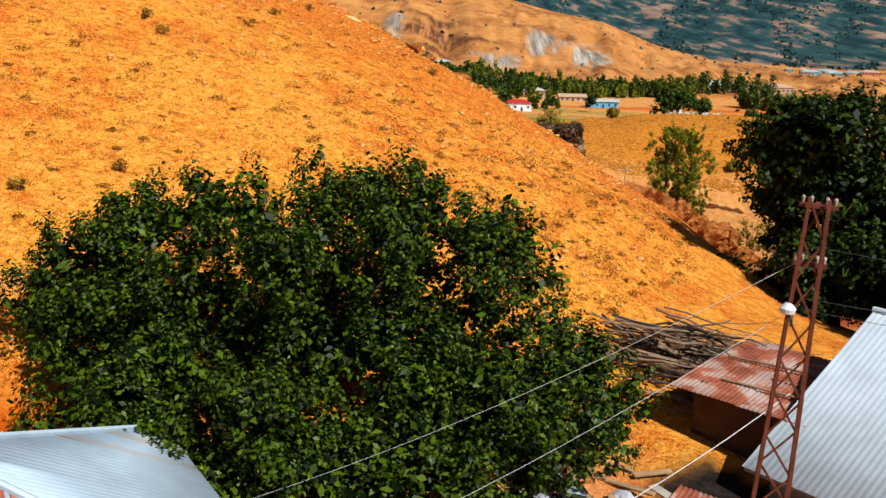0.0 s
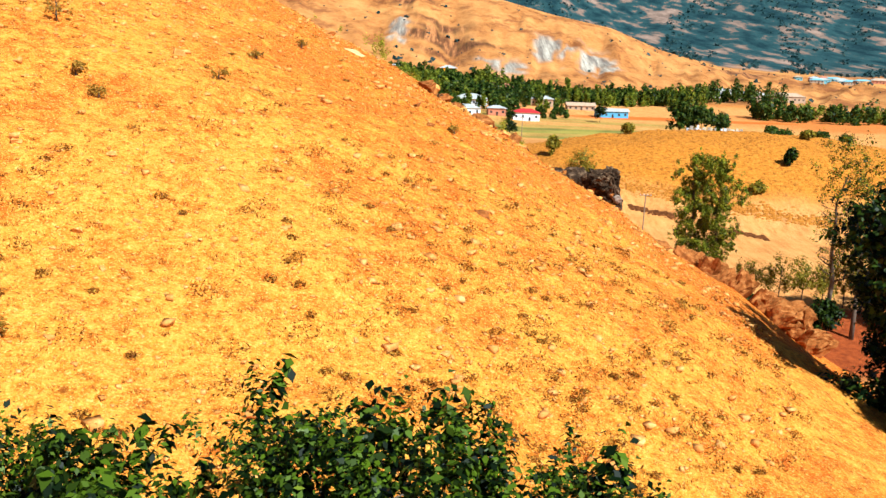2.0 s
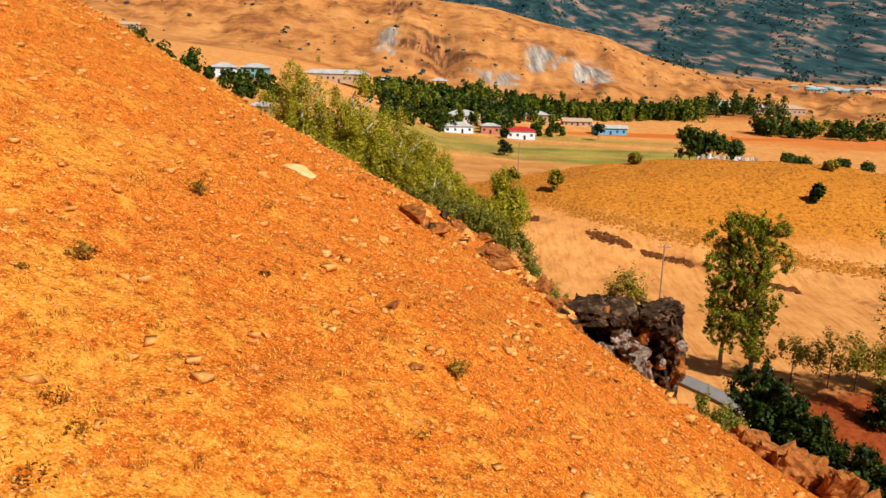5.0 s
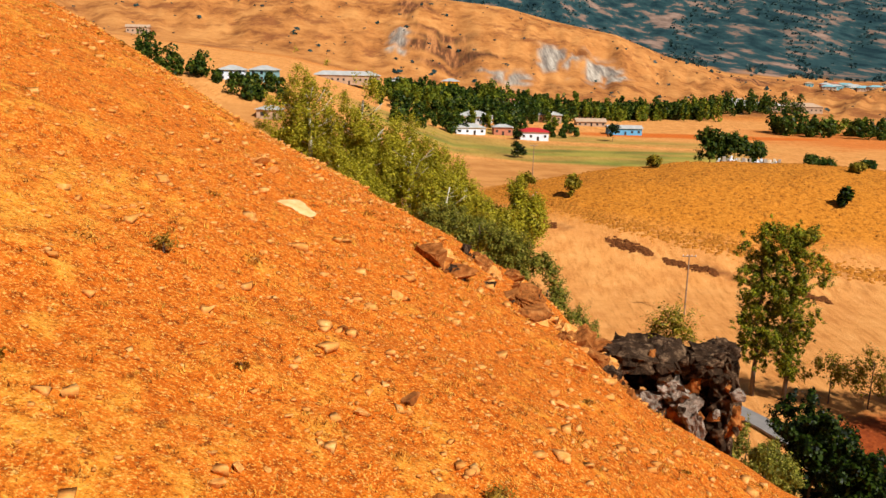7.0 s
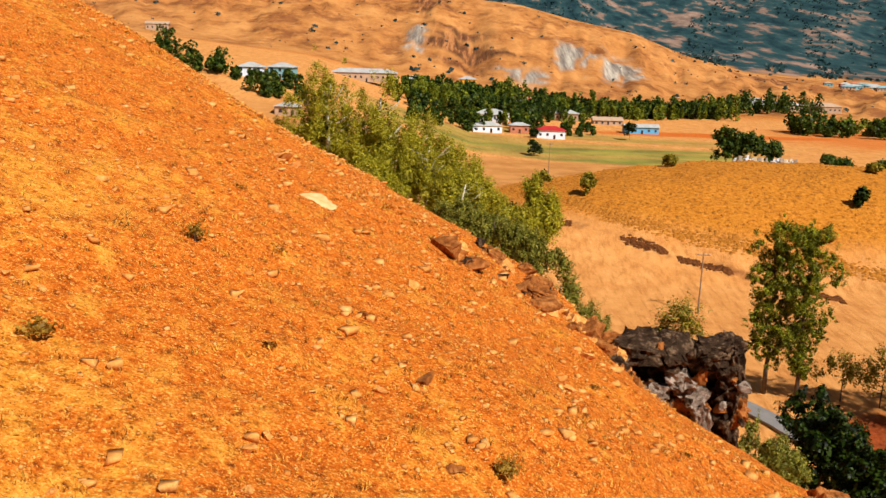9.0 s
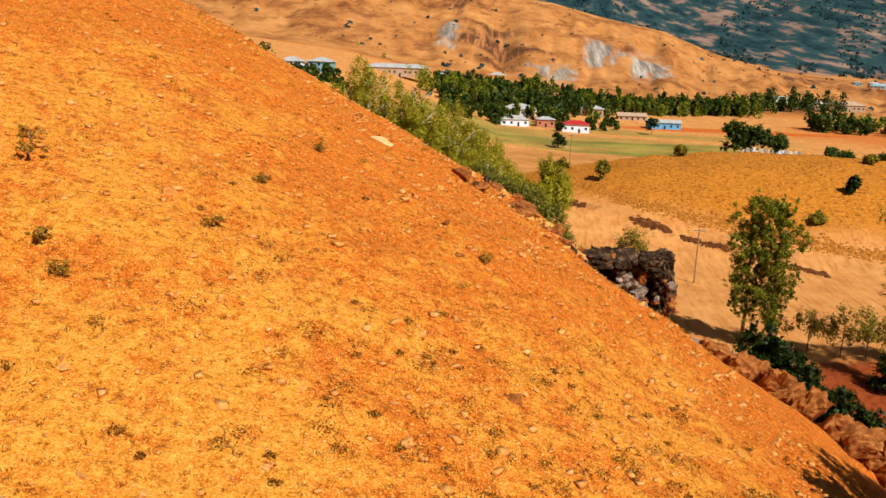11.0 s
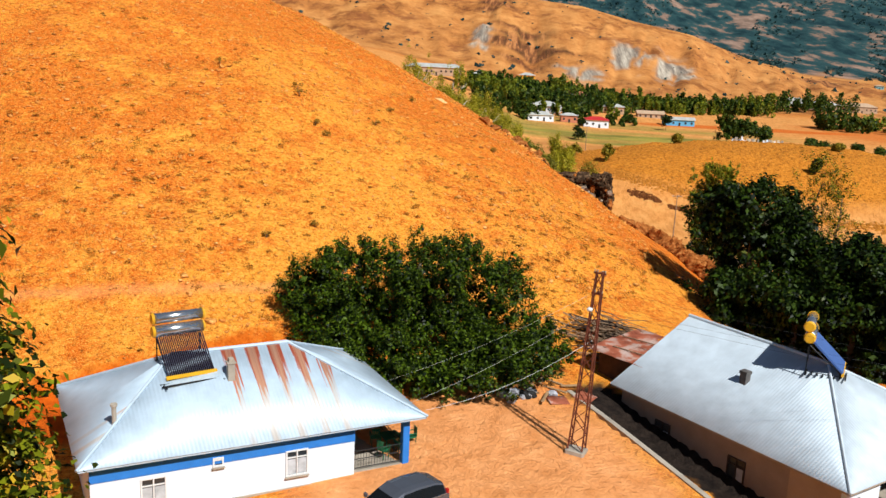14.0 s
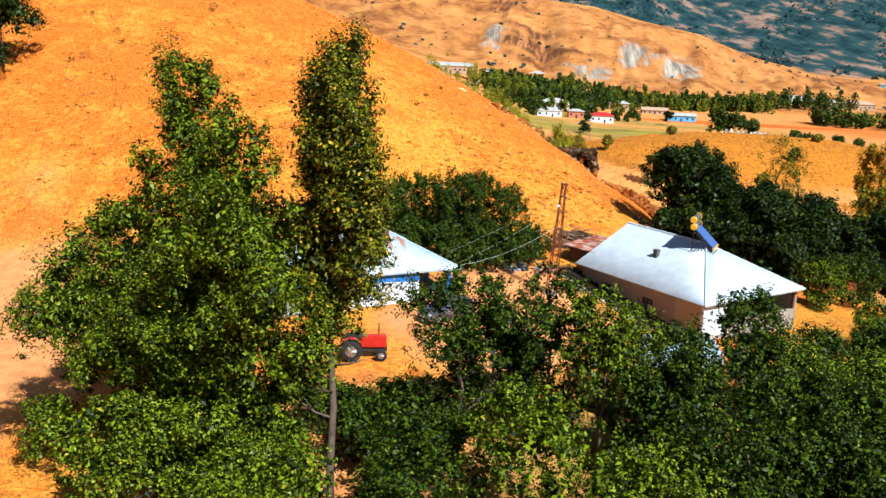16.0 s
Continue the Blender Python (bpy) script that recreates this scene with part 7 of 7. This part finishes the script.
def branch_pile():
    t = thing("branch_pile", pose(9.0, 28.8, gz(9.0, 28.8)), "large heap of cut bare branches above the shed", "wood pile")
    rng = random.Random(17)
    kinds = []
    for k in range(8):
        L = rng.uniform(2.6, 5.0)
        pts = [Vector((L * (i / 5 - 0.5), rng.uniform(-1, 1) * 0.10, rng.uniform(-1, 1) * 0.08)) for i in range(6)]
        s = Shape().line(pts, rng.uniform(0.035, 0.06), 5, 0.012)
        for j in range(2):
            p = pts[2 + j]
            s.line([p, p + Vector((0.5, rng.uniform(-0.3, 0.3), rng.uniform(-0.1, 0.3)))], 0.02, 4, 0.006)
        me = bpy.data.meshes.new("branch")
        me.from_pydata(s.v, [], s.f)
        me.materials.append(M_TWIG if k % 3 else M_DARK)
        kinds.append(me)
    for i in range(230):
        u, w = rng.gauss(0, 1.6), rng.gauss(0, 1.3)
        h = 2.1 * math.exp(-(u / 2.6) ** 2 - (w / 2.0) ** 2) * rng.uniform(0.05, 1.0)
        x, y = u * 0.72 + w * 0.5, -u * 0.6 + w * 0.72
        gzz = gz(9.0 + x, 28.8 + y) - gz(9.0, 28.8)
        share("branch", kinds[i % 8], t, pose(x, y, gzz + h + 0.05, rng.uniform(-10, 10), rng.gauss(0, 9), -38 + rng.gauss(0, 17)))


branch_pile()


def rubbish():
    rng = random.Random(8)
    for i in range(18):
        x, y = 3.1 + rng.gauss(0, 0.75), 20.7 + rng.gauss(0, 0.35)
        s = rng.uniform(0.28, 0.55)
        ob = new("sack", rock_mesh("sack", (s * 0.75, s * 0.6, s * 0.5), 300 + i, M_SACK if i % 3 else M_TYRE, 3, 0.5, 0.1, -0.7))
        ob.matrix_world = pose(x, y, gz(x, y) + s * 0.25, rng.uniform(-20, 20), 0, rng.uniform(0, 360))
        tagged(ob, "crumpled pale plastic sack under the walnut tree" if i % 3 else "crumpled dark plastic sack under the walnut tree", "sack", "sacks under the walnut")
    for i in range(9):
        x, y = 4.6 + rng.gauss(0, 0.9), 22.4 + rng.gauss(0, 1.3)
        s = Shape().box((0, 0, 0.04), (rng.uniform(0.9, 1.9), 0.16, 0.05), bevel=0.01)
        ob = mesh_object("plank", s.v, s.f, M_PLANK)
        ob.matrix_world = pose(x, y, gz(x, y) + 0.02 + 0.02 * i, rng.uniform(-6, 6), rng.uniform(-6, 6), rng.uniform(0, 180))
        tagged(ob, "loose weathered plank lying in the yard", "plank", "loose planks")
    me = None
    for x, y, rz in ((5.2, 20.0, 20), (6.3, 20.8, -35)):
        t = thing("scrap_sheet", pose(x, y, gz(x, y) + 0.05, 4, 3, rz), "scrap of rusty corrugated sheet on the ground", "metal sheet", "scrap sheets")
        roof_slope("sheet", sheet(-0.55, 0.55, 0.9, 0.05, -0.55, 0.55, 0.13, 0.02), pose(0, 0, 0), M_RUSTROOF, t)


rubbish()


def kerb():
    """The pale concrete strip beyond the ditch of the grey house."""
    s = Shape()
    a, b = Vector((5.7, 21.9, 0)), Vector((14.9, 8.3, 0))
    u = (b - a).normalized()
    w = Vector((-u.y, u.x, 0)) * 0.15
    n = 20
    for i in range(n + 1):
        c = a.lerp(b, i / n)
        z = float(yard(c.x, c.y)) + 0.06
        for q, dz in ((-1, -0.5), (-1, 0.08), (1, 0.08), (1, -0.5)):
            s.v.append((c.x + w.x * q, c.y + w.y * q, z + dz))
    for i in range(n):
        for k in range(3):
            s.f.append((4 * i + k, 4 * i + k + 1, 4 * i + k + 5, 4 * i + k + 4))
    s.f += [(0, 1, 2, 3), (4 * n + 3, 4 * n + 2, 4 * n + 1, 4 * n)]
    ob = mesh_object("kerb", s.v, s.f, M_CONC)
    tagged(ob, "pale concrete edging strip beside the grey house", "kerb", kind="structure")


kerb()


def lean_to():
    """Pale blue sheeting over a low frame in front of the grey house."""
    t = thing("sheet_shelter", pose(14.6, 5.2, gz(14.6, 5.2), 0, 0, 8), "low frame covered with pale blue sheeting", "shelter")
    for x in (-2.6, 0, 2.6):
        for y in (-1.0, 1.0):
            part("post", Shape().rod((x, y, 0), (x, y, 1.3 + 0.2 * y), 0.04), M_TWIG, t)
    s = Shape()
    nx, ny = 22, 8
    for j in range(ny + 1):
        for i in range(nx + 1):
            x, y = -2.9 + 5.8 * i / nx, -1.3 + 2.6 * j / ny
            s.v.append((x, y, 1.34 + 0.2 * y + 0.08 * math.sin(x * 2.2 + y) * math.cos(y * 2.6)))
    for j in range(ny):
        for i in range(nx):
            k = j * (nx + 1) + i
            s.f.append((k, k + 1, k + nx + 2, k + nx + 1))
    c = part("cover", s, M_TARP, t, "wrinkled pale blue sheet", True)
    f = Shape()
    for i in range(nx + 1):
        x = -2.9 + 5.8 * i / nx
        f.v += [(x, -1.32 + 0.06 * math.sin(x * 4), 1.08), (x, -1.36 + 0.10 * math.sin(x * 3.1), 0.1)]
    for i in range(nx):
        f.f.append((2 * i, 2 * i + 1, 2 * i + 3, 2 * i + 2))
    part("front_sheet", f, M_TARP, t, "hanging pale blue sheet", True)


lean_to()

# ---- single stones of the slope, nearest stretch ----
def near_stones():
    rng = random.Random(64)
    shapes = [chunk_mesh("stone", (1.0, rng.uniform(0.6, 0.9), rng.uniform(0.4, 0.6)), 500 + i, M_STONE, 11, 1, 0.05) for i in range(8)]
    made = 0
    while made < 260:
        x, y = rng.uniform(-20, 5), rng.uniform(36, 72)
        if dome(np.array([x]), np.array([y]))[0] < 4:
            continue
        s = 0.06 + 0.16 * rng.random() ** 3
        ob = new("stone", shapes[made % 8])
        ob.parent = GROUND
        ob.matrix_local = pose(x, y, gz(x, y) + s * 0.1, rng.uniform(-20, 20), rng.uniform(-20, 20), rng.uniform(0, 360)) @ Matrix.Diagonal((s, s, s, 1))
        made += 1


near_stones()
